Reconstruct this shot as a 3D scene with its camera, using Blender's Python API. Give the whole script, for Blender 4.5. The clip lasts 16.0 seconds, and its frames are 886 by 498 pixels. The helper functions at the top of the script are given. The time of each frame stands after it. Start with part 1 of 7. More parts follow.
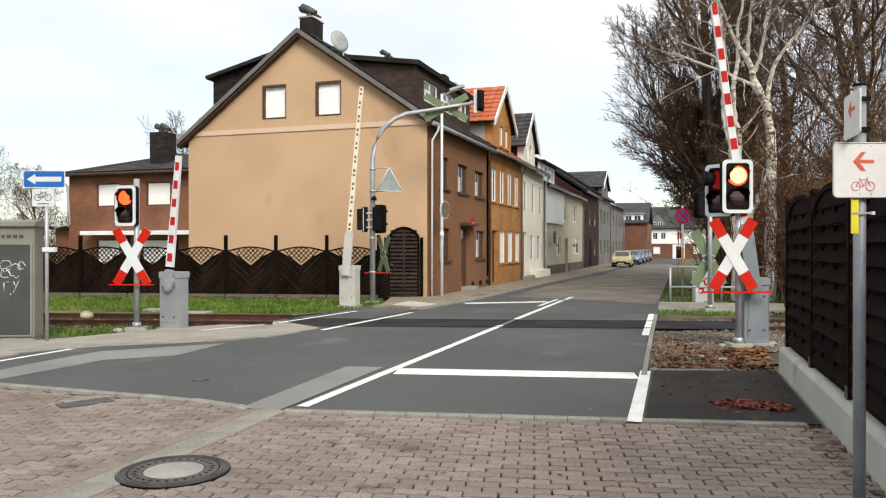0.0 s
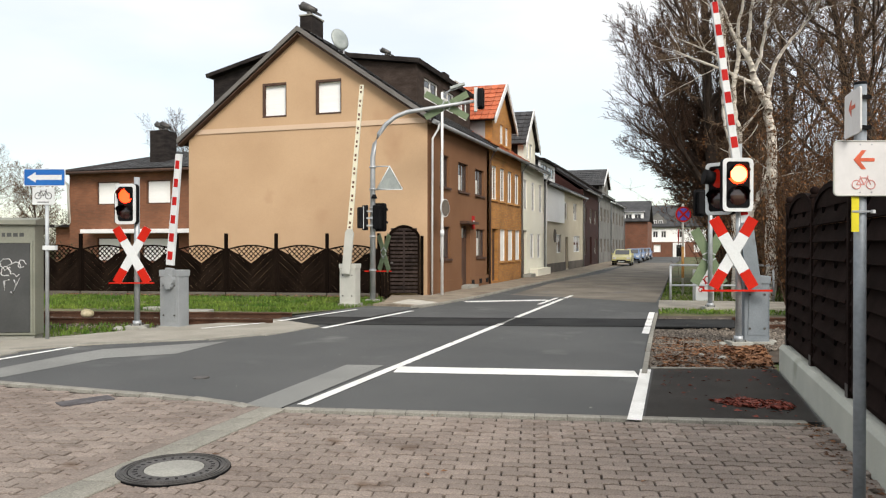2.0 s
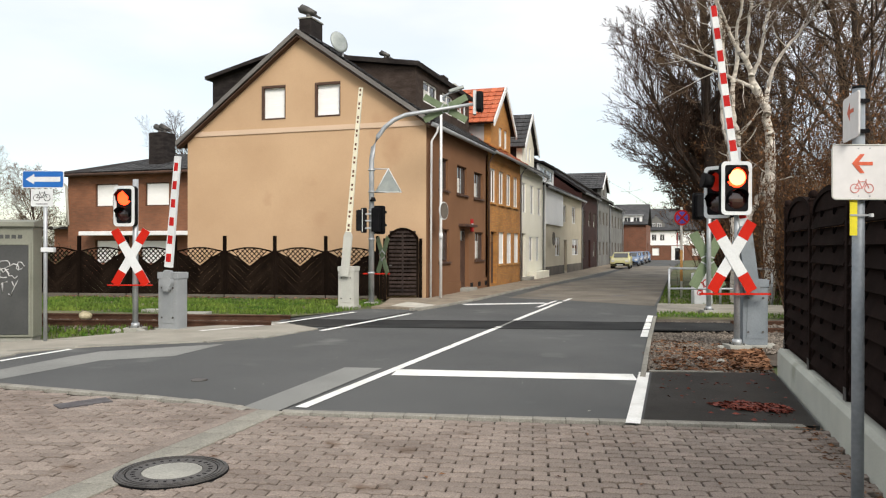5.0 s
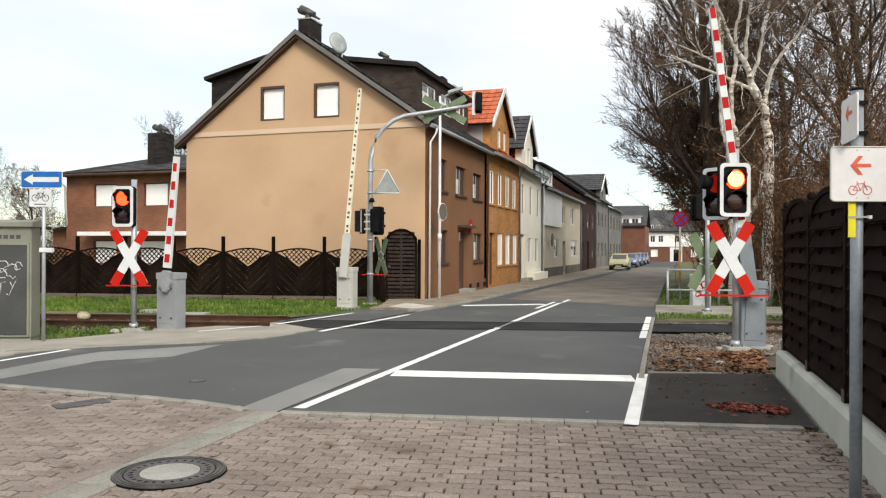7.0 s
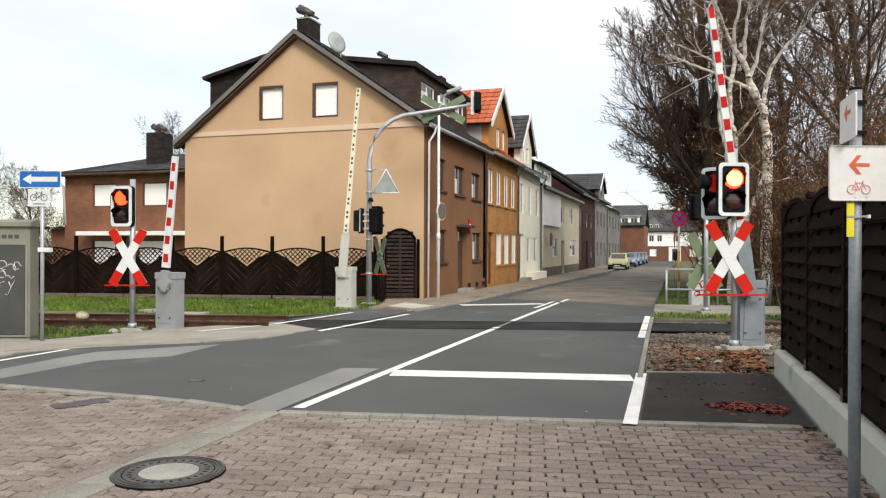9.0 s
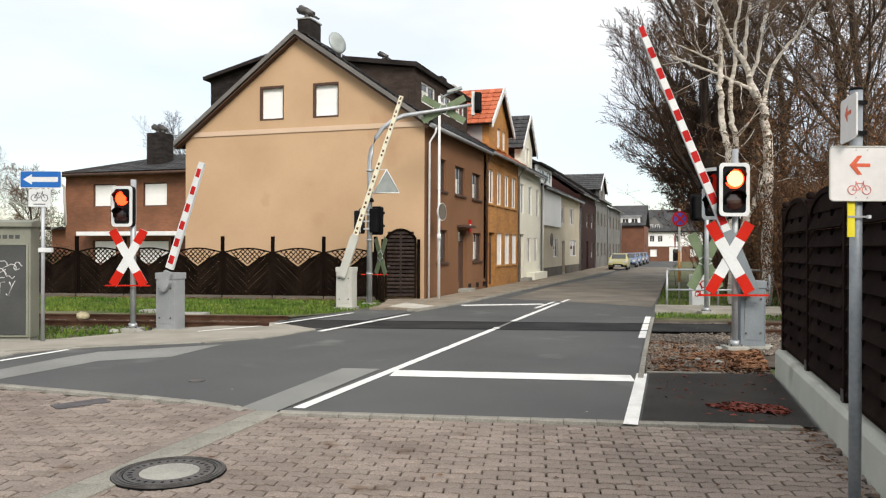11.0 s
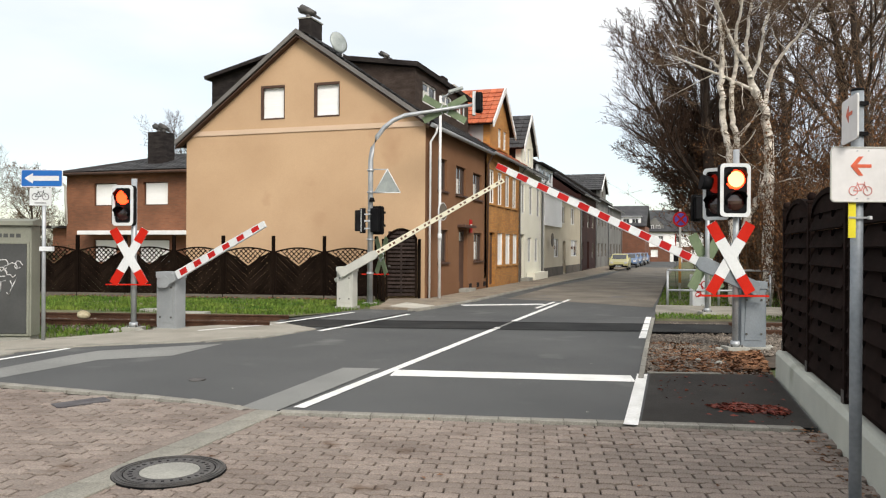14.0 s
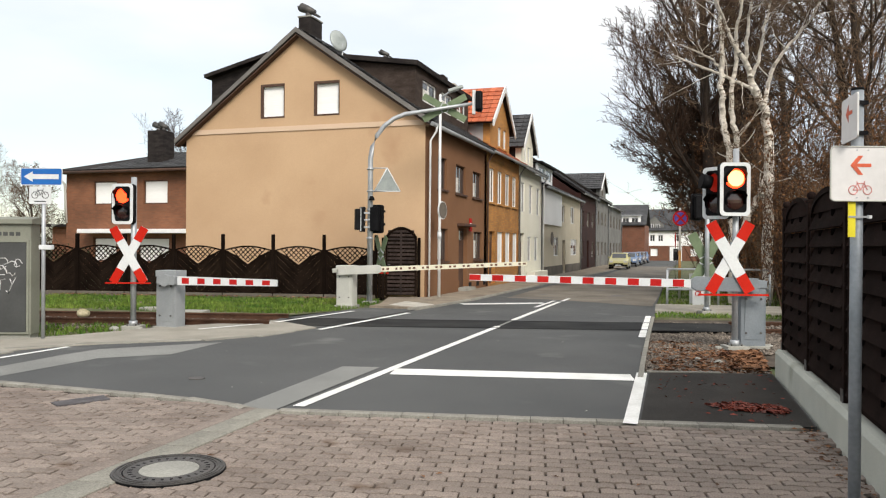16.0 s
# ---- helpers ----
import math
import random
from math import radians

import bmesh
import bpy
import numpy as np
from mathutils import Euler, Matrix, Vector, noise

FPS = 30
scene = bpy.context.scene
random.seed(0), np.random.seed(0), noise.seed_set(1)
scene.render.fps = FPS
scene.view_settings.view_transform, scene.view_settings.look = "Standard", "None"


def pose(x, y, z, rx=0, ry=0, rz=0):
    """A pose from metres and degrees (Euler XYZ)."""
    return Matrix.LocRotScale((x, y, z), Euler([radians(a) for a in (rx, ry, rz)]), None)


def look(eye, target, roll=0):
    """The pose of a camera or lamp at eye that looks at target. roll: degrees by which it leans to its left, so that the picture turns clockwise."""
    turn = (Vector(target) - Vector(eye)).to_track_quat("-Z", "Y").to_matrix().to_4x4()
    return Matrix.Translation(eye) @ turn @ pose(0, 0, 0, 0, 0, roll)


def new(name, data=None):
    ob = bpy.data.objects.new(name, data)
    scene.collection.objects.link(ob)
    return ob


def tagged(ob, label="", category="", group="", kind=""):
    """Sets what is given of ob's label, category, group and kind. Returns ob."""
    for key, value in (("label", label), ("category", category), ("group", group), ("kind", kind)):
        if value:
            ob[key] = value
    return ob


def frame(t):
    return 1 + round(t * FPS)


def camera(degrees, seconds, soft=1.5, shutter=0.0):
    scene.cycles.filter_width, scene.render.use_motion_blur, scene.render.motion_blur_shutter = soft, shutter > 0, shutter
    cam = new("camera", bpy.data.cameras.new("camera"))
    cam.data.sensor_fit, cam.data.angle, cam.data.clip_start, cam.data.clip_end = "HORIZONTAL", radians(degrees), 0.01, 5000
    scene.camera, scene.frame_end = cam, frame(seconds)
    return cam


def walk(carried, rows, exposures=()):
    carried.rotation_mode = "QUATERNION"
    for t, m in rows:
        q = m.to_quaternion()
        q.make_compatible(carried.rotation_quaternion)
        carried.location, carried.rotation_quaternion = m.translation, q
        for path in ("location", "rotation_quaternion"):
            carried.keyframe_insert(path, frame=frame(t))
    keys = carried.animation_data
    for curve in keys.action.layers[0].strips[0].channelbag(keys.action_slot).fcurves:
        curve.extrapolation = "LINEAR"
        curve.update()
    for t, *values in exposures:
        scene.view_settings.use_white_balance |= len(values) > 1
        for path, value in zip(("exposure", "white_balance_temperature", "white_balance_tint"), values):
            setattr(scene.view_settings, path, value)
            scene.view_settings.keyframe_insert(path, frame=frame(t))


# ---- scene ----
EYE = (0.0, 0.0, 1.65)
cam = camera(60.291, 16.0, soft=1.2)
# seconds, turn to the left, tilt, lean: a small drift of the camera on its stand
AIM = [(0, 18.473, -0.170, 0.000), (0.5, 18.477, -0.234, -0.002), (1, 18.483, -0.297, -0.010), (1.5, 18.484, -0.299, -0.005),
       (2, 18.494, -0.297, 0.012), (2.5, 18.488, -0.270, 0.034), (3, 18.480, -0.235, 0.030), (3.5, 18.450, -0.205, 0.045),
       (4, 18.430, -0.175, 0.050), (6.5, 18.338, 0.002, 0.270), (7, 18.299, -0.012, 0.240), (7.5, 18.271, -0.022, 0.218),
       (8, 18.250, -0.023, 0.208), (8.5, 18.220, -0.028, 0.200), (9, 18.212, -0.042, 0.215), (11.5, 18.270, -0.008, 0.240),
       (12, 18.303, 0.024, 0.280), (12.5, 18.340, 0.034, 0.286), (13, 18.360, 0.014, 0.310), (13.5, 18.342, -0.004, 0.348),
       (14, 18.300, -0.036, 0.368), (14.5, 18.273, -0.060, 0.395), (15, 18.270, -0.084, 0.390), (15.5, 18.268, -0.115, 0.398),
       (16, 18.280, -0.127, 0.428)]


def aim(yaw, tilt, lean):
    a, b = radians(yaw), radians(tilt)
    way = Vector((-math.sin(a) * math.cos(b), math.cos(a) * math.cos(b), math.sin(b)))
    return look(EYE, Vector(EYE) + way * 10, lean)


EXPOSURE = 0.55
walk(cam, [(t, aim(a, b, c)) for t, a, b, c in AIM], [(0, EXPOSURE, 6750, 10), (16, EXPOSURE, 6750, 10)])

# ---- sky and sun: a bright, thinly overcast winter day ----
world = bpy.data.worlds.new("overcast_sky")
scene.world = world
world.use_nodes = True
wn, wl = world.node_tree.nodes, world.node_tree.links
wn.clear()
w_out = wn.new("ShaderNodeOutputWorld")
w_bg = wn.new("ShaderNodeBackground")
w_sky = wn.new("ShaderNodeTexSky")
w_sky.sky_type, w_sky.sun_disc = "NISHITA", False
w_sky.sun_elevation, w_sky.sun_rotation = radians(37.0), radians(139)
w_co = wn.new("ShaderNodeTexCoord")
w_map = wn.new("ShaderNodeMapping")
w_map.inputs["Scale"].default_value = (1.0, 1.0, 3.2)
w_noise = wn.new("ShaderNodeTexNoise")
w_noise.inputs["Scale"].default_value, w_noise.inputs["Detail"].default_value = 2.1, 5.0
w_ramp = wn.new("ShaderNodeValToRGB")
w_ramp.color_ramp.elements[0].position, w_ramp.color_ramp.elements[1].position = 0.36, 0.56
w_ramp.color_ramp.elements[0].color, w_ramp.color_ramp.elements[1].color = (0.72, 0.72, 0.72, 1), (1, 1, 1, 1)
w_gain = wn.new("ShaderNodeVectorMath")
w_gain.operation = "SCALE"
w_gain.inputs["Scale"].default_value = 0.15
w_mix = wn.new("ShaderNodeMix")
w_mix.data_type = "RGBA"
w_mix.inputs["B"].default_value = (0.93, 0.96, 1.0, 1)
wl.new(w_co.outputs["Generated"], w_map.inputs["Vector"])
wl.new(w_map.outputs["Vector"], w_noise.inputs["Vector"])
wl.new(w_noise.outputs["Fac"], w_ramp.inputs["Fac"])
wl.new(w_sky.outputs["Color"], w_gain.inputs[0])
wl.new(w_gain.outputs["Vector"], w_mix.inputs["A"])
w_sep = wn.new("ShaderNodeSeparateXYZ")
w_rise = wn.new("ShaderNodeMapRange")
for k_, v_ in (("From Min", 0.02), ("From Max", 0.30), ("To Min", 0.25), ("To Max", 1.0)):
    w_rise.inputs[k_].default_value = v_
w_cover = wn.new("ShaderNodeMath")
w_cover.operation = "MULTIPLY"
wl.new(w_co.outputs["Generated"], w_sep.inputs[0])
wl.new(w_sep.outputs["Z"], w_rise.inputs["Value"])
wl.new(w_rise.outputs["Result"], w_cover.inputs[0])
wl.new(w_ramp.outputs["Color"], w_cover.inputs[1])
wl.new(w_cover.outputs[0], w_mix.inputs["Factor"])
wl.new(w_mix.outputs["Result"], w_bg.inputs["Color"])
w_bg.inputs["Strength"].default_value = 0.80
wl.new(w_bg.outputs["Background"], w_out.inputs["Surface"])

sun = new("sun", bpy.data.lights.new("sun", "SUN"))
sun.data.energy, sun.data.angle, sun.data.color = 2.25, radians(24), (1.0, 0.95, 0.88)
sun.matrix_world = look((13, -15, 15), (0, 0, 0))


# ---- materials ----
def rgb(c):
    return (c, c, c, 1) if isinstance(c, (int, float)) else (*c, 1)


def surface(name, a, b, size=1.0, rough=0.8, bump=0.2, metal=0.0, fine=40.0, fine_amount=0.25, per_piece=0.0, island=False, stretch=(1, 1, 1), stain=None, coat=0.0, bump_dist=0.004, spec=0.3):
    """Two base colours mixed in patches of about size metres, fine grain, relief and, where asked, a change from piece to piece."""
    m = bpy.data.materials.new(name)
    m.use_nodes = True
    n, l = m.node_tree.nodes, m.node_tree.links
    p = n["Principled BSDF"]
    co = n.new("ShaderNodeTexCoord")
    mp = n.new("ShaderNodeMapping")
    mp.inputs["Scale"].default_value = stretch
    l.new(co.outputs["Object"], mp.inputs["Vector"])
    big, small = n.new("ShaderNodeTexNoise"), n.new("ShaderNodeTexNoise")
    big.inputs["Scale"].default_value, big.inputs["Detail"].default_value = 1.0 / size, 6
    small.inputs["Scale"].default_value, small.inputs["Detail"].default_value = fine, 4
    for x in (big, small):
        l.new(mp.outputs["Vector"], x.inputs["Vector"])
    ramp = n.new("ShaderNodeValToRGB")
    ramp.color_ramp.elements[0].position, ramp.color_ramp.elements[1].position = 0.35, 0.65
    ramp.color_ramp.elements[0].color, ramp.color_ramp.elements[1].color = rgb(a), rgb(b)
    l.new(big.outputs["Fac"], ramp.inputs["Fac"])
    grain = n.new("ShaderNodeMapRange")
    grain.inputs["From Min"].default_value, grain.inputs["From Max"].default_value = 0.3, 0.7
    grain.inputs["To Min"].default_value, grain.inputs["To Max"].default_value = 1 - fine_amount, 1 + fine_amount
    l.new(small.outputs["Fac"], grain.inputs["Value"])
    tint = n.new("ShaderNodeVectorMath")
    tint.operation = "SCALE"
    l.new(ramp.outputs["Color"], tint.inputs[0])
    l.new(grain.outputs["Result"], tint.inputs["Scale"])
    colour = tint.outputs["Vector"]
    if stain:
        spot = n.new("ShaderNodeTexNoise")
        spot.inputs["Scale"].default_value, spot.inputs["Detail"].default_value = stain[1], 8
        l.new(mp.outputs["Vector"], spot.inputs["Vector"])
        cut = n.new("ShaderNodeMapRange")
        cut.inputs["From Min"].default_value, cut.inputs["From Max"].default_value = stain[2], stain[2] + 0.12
        l.new(spot.outputs["Fac"], cut.inputs["Value"])
        mix = n.new("ShaderNodeMix")
        mix.data_type = "RGBA"
        mix.inputs["B"].default_value = rgb(stain[0])
        l.new(cut.outputs["Result"], mix.inputs["Factor"])
        l.new(colour, mix.inputs["A"])
        colour = mix.outputs["Result"]
    if per_piece:
        info = n.new("ShaderNodeNewGeometry" if island else "ShaderNodeObjectInfo")
        vary = n.new("ShaderNodeMapRange")
        vary.inputs["To Min"].default_value, vary.inputs["To Max"].default_value = 1 - per_piece, 1 + per_piece
        l.new(info.outputs["Random Per Island" if island else "Random"], vary.inputs["Value"])
        gain = n.new("ShaderNodeVectorMath")
        gain.operation = "SCALE"
        l.new(colour, gain.inputs[0])
        l.new(vary.outputs["Result"], gain.inputs["Scale"])
        colour = gain.outputs["Vector"]
    l.new(colour, p.inputs["Base Color"])
    p.inputs["Roughness"].default_value, p.inputs["Metallic"].default_value = rough, metal
    p.inputs["Coat Weight"].default_value, p.inputs["Specular IOR Level"].default_value = coat, spec
    if bump:
        bm_ = n.new("ShaderNodeBump")
        bm_.inputs["Strength"].default_value, bm_.inputs["Distance"].default_value = bump, bump_dist
        l.new(small.outputs["Fac"], bm_.inputs["Height"])
        l.new(bm_.outputs["Normal"], p.inputs["Normal"])
    return m


def glowing(name, colour, strength, base=(0.4, 0.02, 0.01)):
    m = bpy.data.materials.new(name)
    m.use_nodes = True
    p = m.node_tree.nodes["Principled BSDF"]
    p.inputs["Base Color"].default_value = rgb(base)
    p.inputs["Emission Color"].default_value, p.inputs["Emission Strength"].default_value = rgb(colour), strength
    return m


def glass(name, tint, rough=0.05):
    m = bpy.data.materials.new(name)
    m.use_nodes = True
    p = m.node_tree.nodes["Principled BSDF"]
    p.inputs["Base Color"].default_value = rgb(tint)
    p.inputs["Roughness"].default_value = rough
    p.inputs["Specular IOR Level"].default_value = 0.8
    return m


def brickwork(name, a, b, mortar, width=0.25, row=0.078, rough=0.85):
    """Small far-off facing brick, too fine to build."""
    m = bpy.data.materials.new(name)
    m.use_nodes = True
    n, l = m.node_tree.nodes, m.node_tree.links
    p = n["Principled BSDF"]
    co, sep, add, comb = n.new("ShaderNodeTexCoord"), n.new("ShaderNodeSeparateXYZ"), n.new("ShaderNodeMath"), n.new("ShaderNodeCombineXYZ")
    l.new(co.outputs["Object"], sep.inputs[0])
    l.new(sep.outputs["X"], add.inputs[0]), l.new(sep.outputs["Y"], add.inputs[1])
    l.new(add.outputs[0], comb.inputs["X"]), l.new(sep.outputs["Z"], comb.inputs["Y"])
    br = n.new("ShaderNodeTexBrick")
    br.inputs["Scale"].default_value, br.inputs["Brick Width"].default_value, br.inputs["Row Height"].default_value = 1.0, width, row
    br.inputs["Mortar Size"].default_value = 0.008
    br.inputs["Color1"].default_value, br.inputs["Color2"].default_value, br.inputs["Mortar"].default_value = rgb(a), rgb(b), rgb(mortar)
    l.new(comb.outputs[0], br.inputs["Vector"])
    no = n.new("ShaderNodeTexNoise")
    no.inputs["Scale"].default_value, no.inputs["Detail"].default_value = 0.9, 6
    l.new(co.outputs["Object"], no.inputs["Vector"])
    mr = n.new("ShaderNodeMapRange")
    mr.inputs["From Min"].default_value, mr.inputs["From Max"].default_value, mr.inputs["To Min"].default_value, mr.inputs["To Max"].default_value = 0.3, 0.7, 0.75, 1.2
    l.new(no.outputs["Fac"], mr.inputs["Value"])
    sc = n.new("ShaderNodeVectorMath")
    sc.operation = "SCALE"
    l.new(br.outputs["Color"], sc.inputs[0]), l.new(mr.outputs["Result"], sc.inputs["Scale"])
    l.new(sc.outputs["Vector"], p.inputs["Base Color"])
    p.inputs["Roughness"].default_value = rough
    return m


M_ASPHALT = surface("asphalt", (0.071, 0.074, 0.075), (0.095, 0.097, 0.097), 2.5, 0.85, 0.6, fine=95, fine_amount=0.34, stain=((0.1412, 0.1425, 0.138), 0.7, 0.62), spec=0.2)
M_ASPHALT_OLD = surface("worn_asphalt", (0.118, 0.106, 0.088), (0.205, 0.180, 0.146), 1.6, 0.9, 0.5, fine=70, fine_amount=0.25, stain=((0.125, 0.122, 0.12), 0.9, 0.58))
M_ASPHALT_PALE = surface("pale_asphalt", (0.175, 0.178, 0.170), (0.225, 0.228, 0.216), 1.5, 0.9, 0.4, fine=100)
M_ASPHALT_DAMP = surface("damp_asphalt", (0.018, 0.016, 0.014), (0.036, 0.034, 0.030), 0.7, 0.7, 0.5, fine=110, fine_amount=0.3, stain=((0.06, 0.03, 0.02), 3.0, 0.66), spec=0.15)
M_RUBBER = surface("rubber_panel", (0.018, 0.019, 0.020), (0.034, 0.035, 0.035), 1.0, 0.8, 0.3, fine=60, spec=0.1)
M_PAINT = surface("road_marking_paint", (0.66, 0.66, 0.63), (0.80, 0.80, 0.78), 0.4, 0.7, 0.3, fine=50, fine_amount=0.10, stain=((0.45, 0.45, 0.43), 6.0, 0.66))
M_CONCRETE = surface("concrete", (0.24, 0.238, 0.215), (0.34, 0.335, 0.30), 0.8, 0.9, 0.4, fine=60, fine_amount=0.15, stain=((0.24, 0.24, 0.20), 1.5, 0.62))
M_KERB = surface("kerbstone", (0.20, 0.19, 0.165), (0.29, 0.28, 0.245), 0.4, 0.9, 0.4, fine=70, per_piece=0.12)
M_SLAB = surface("gutter_slab", (0.205, 0.196, 0.168), (0.275, 0.264, 0.226), 0.5, 0.9, 0.4, fine=70, per_piece=0.10, stain=((0.17, 0.155, 0.125), 2.0, 0.62))
M_WALL_LOW = surface("rendered_wall", (0.36, 0.37, 0.33), (0.44, 0.45, 0.40), 0.7, 0.9, 0.3, fine=80, fine_amount=0.08, stain=((0.30, 0.31, 0.26), 1.2, 0.6))
M_PAVER = surface("clay_paver", (0.178, 0.143, 0.122), (0.250, 0.209, 0.180), 1.1, 0.9, 0.6, fine=60, fine_amount=0.25, per_piece=0.17, stain=((0.1227, 0.08695, 0.06528), 3.0, 0.60))
M_PAVER_REST = surface("clay_paver_rest", (0.178, 0.143, 0.122), (0.250, 0.209, 0.180), 1.1, 0.9, 0.6, fine=60, fine_amount=0.25, per_piece=0.17, island=True, stain=((0.1227, 0.08695, 0.06528), 3.0, 0.60))
M_JOINT = surface("sandy_joint", (0.024, 0.0184, 0.0144), (0.048, 0.0368, 0.0288), 0.3, 0.95, 0.5, fine=90)
M_PAVEMENT = surface("pavement_flags", (0.24, 0.225, 0.19), (0.33, 0.31, 0.265), 0.9, 0.9, 0.3, fine=50, fine_amount=0.14, stain=((0.18, 0.17, 0.14), 1.1, 0.6))
M_FLAG = surface("pale_flagstone", (0.42, 0.40, 0.35), (0.52, 0.50, 0.44), 0.5, 0.9, 0.3, fine=50, fine_amount=0.12, stain=((0.30, 0.285, 0.24), 1.6, 0.6))
M_FOOTWAY = surface("brown_footway_paving", (0.20, 0.165, 0.125), (0.29, 0.245, 0.19), 0.8, 0.9, 0.4, fine=24, fine_amount=0.22, stain=((0.14, 0.115, 0.09), 1.1, 0.6))
M_GRASSY = surface("grassy_soil", (0.055, 0.075, 0.025), (0.14, 0.13, 0.07), 0.8, 0.95, 0.6, fine=25, fine_amount=0.35)
M_GRASS = surface("grass_blades", (0.045, 0.105, 0.010), (0.13, 0.185, 0.028), 1.2, 0.8, 0, fine=6, fine_amount=0.4, per_piece=0.35, island=True)
M_GRAVEL = surface("track_gravel", (0.0888, 0.0737, 0.0588), (0.1924, 0.1642, 0.138), 0.06, 0.95, 0.6, fine=30, per_piece=0.4, island=True)
M_SOIL = surface("gravel_bed", (0.055, 0.043, 0.032), (0.10, 0.08, 0.064), 0.3, 0.95, 0.6, fine=30)
M_LEAF = surface("fallen_leaves", (0.085, 0.034, 0.016), (0.21, 0.105, 0.052), 0.3, 0.8, 0, fine=10, per_piece=0.5, island=True)
M_LEAF_RED = surface("red_fallen_leaves", (0.11, 0.022, 0.014), (0.19, 0.045, 0.028), 0.3, 0.6, 0, fine=10, per_piece=0.5, island=True)
M_RUST = surface("rusty_rail", (0.055, 0.026, 0.015), (0.10, 0.050, 0.030), 0.3, 0.75, 0.4, metal=0.3, fine=60)
M_SLEEPER = surface("sleeper_wood", (0.035, 0.025, 0.018), (0.065, 0.048, 0.036), 0.3, 0.9, 0.5, fine=50)
M_RENDER_TAN = surface("tan_render", (0.476, 0.317, 0.193), (0.534, 0.364, 0.226), 2.4, 0.92, 0.25, fine=45, fine_amount=0.05, stain=((0.435, 0.276, 0.166), 0.55, 0.60))
M_RENDER_BAND = surface("pale_band_render", (0.58, 0.43, 0.31), (0.62, 0.46, 0.34), 1.5, 0.9, 0.2, fine=45, fine_amount=0.05)
M_RENDER_BROWN = surface("brown_render", (0.172, 0.084, 0.042), (0.206, 0.103, 0.053), 1.8, 0.92, 0.25, fine=45, fine_amount=0.06)
M_BRICK_RED = brickwork("red_brick", (0.215, 0.084, 0.040), (0.165, 0.064, 0.031), (0.16, 0.085, 0.05))
M_BRICK_OCHRE = brickwork("ochre_brick", (0.50, 0.225, 0.050), (0.37, 0.155, 0.038), (0.27, 0.17, 0.08))
M_BRICK_BROWN = brickwork("brown_brick", (0.18, 0.068, 0.036), (0.14, 0.053, 0.029), (0.14, 0.08, 0.055))
M_OCHRE_TRIM = surface("ochre_trim", (0.46, 0.23, 0.07), (0.52, 0.28, 0.10), 0.6, 0.85, 0.2, fine=30)
M_CREAM = surface("cream_render", (0.84, 0.82, 0.70), (0.89, 0.87, 0.76), 1.6, 0.9, 0.2, fine=40, fine_amount=0.05)
M_WHITE_RENDER = surface("white_render", (0.84, 0.84, 0.83), (0.88, 0.88, 0.87), 1.5, 0.9, 0.1, fine=40, fine_amount=0.04)
M_BEIGE_GREY = surface("beige_grey_render", (0.50, 0.44, 0.33), (0.56, 0.50, 0.39), 1.5, 0.9, 0.2, fine=40, fine_amount=0.06)
M_MAROON = surface("maroon_render", (0.024, 0.009, 0.0075), (0.040, 0.014, 0.011), 1.5, 0.9, 0.2, fine=40)
M_GREY_RENDER = surface("grey_render", (0.125, 0.123, 0.115), (0.18, 0.178, 0.168), 1.6, 0.9, 0.2, fine=40)
M_PLINTH = surface("dark_plinth", (0.10, 0.085, 0.07), (0.14, 0.12, 0.10), 0.8, 0.9, 0.2, fine=40)
M_SLATE = surface("slate_cladding", (0.018, 0.015, 0.015), (0.036, 0.031, 0.029), 0.5, 0.8, 0.3, fine=14, fine_amount=0.25, stretch=(1, 1, 3), spec=0.08)
M_TILE_DARK = surface("dark_roof_tile", (0.040, 0.041, 0.044), (0.068, 0.069, 0.072), 0.7, 0.7, 0.5, fine=20, per_piece=0.2, island=True)
M_TILE_RED = surface("red_roof_tile", (0.42, 0.10, 0.045), (0.52, 0.15, 0.07), 0.5, 0.7, 0.3, fine=20, per_piece=0.18, island=True)
M_ZINC = surface("zinc_sheet", (0.30, 0.31, 0.32), (0.38, 0.39, 0.40), 0.7, 0.5, 0.1, metal=0.4, fine=20, fine_amount=0.08)
M_VERGE = surface("grey_verge_board", (0.13, 0.122, 0.115), (0.18, 0.17, 0.16), 0.8, 0.8, 0.2, fine=30, fine_amount=0.12)
M_DARKFRAME = surface("dark_brown_reveal", (0.065, 0.035, 0.025), (0.09, 0.05, 0.035), 0.4, 0.7, 0.1, fine=30)
M_WHITEFRAME = surface("white_frame", 0.70, 0.78, 0.5, 0.5, 0.05, fine=30, fine_amount=0.05)
M_SHUTTER = surface("white_shutter", (0.84, 0.84, 0.83), (0.88, 0.88, 0.87), 0.6, 0.6, 0.3, fine=18, fine_amount=0.04, stretch=(0.2, 0.2, 3))
M_GLASS = glass("window_glass", (0.055, 0.058, 0.062))
M_CURTAIN = surface("net_curtain", (0.55, 0.55, 0.52), (0.65, 0.65, 0.62), 0.2, 0.9, 0.1, fine=20)
M_FENCE = surface("dark_stained_wood", (0.0055, 0.0035, 0.0027), (0.0145, 0.0095, 0.0068), 0.5, 0.9, 0.5, fine=45, fine_amount=0.35, per_piece=0.25, stretch=(1, 1, 0.4), spec=0.02)
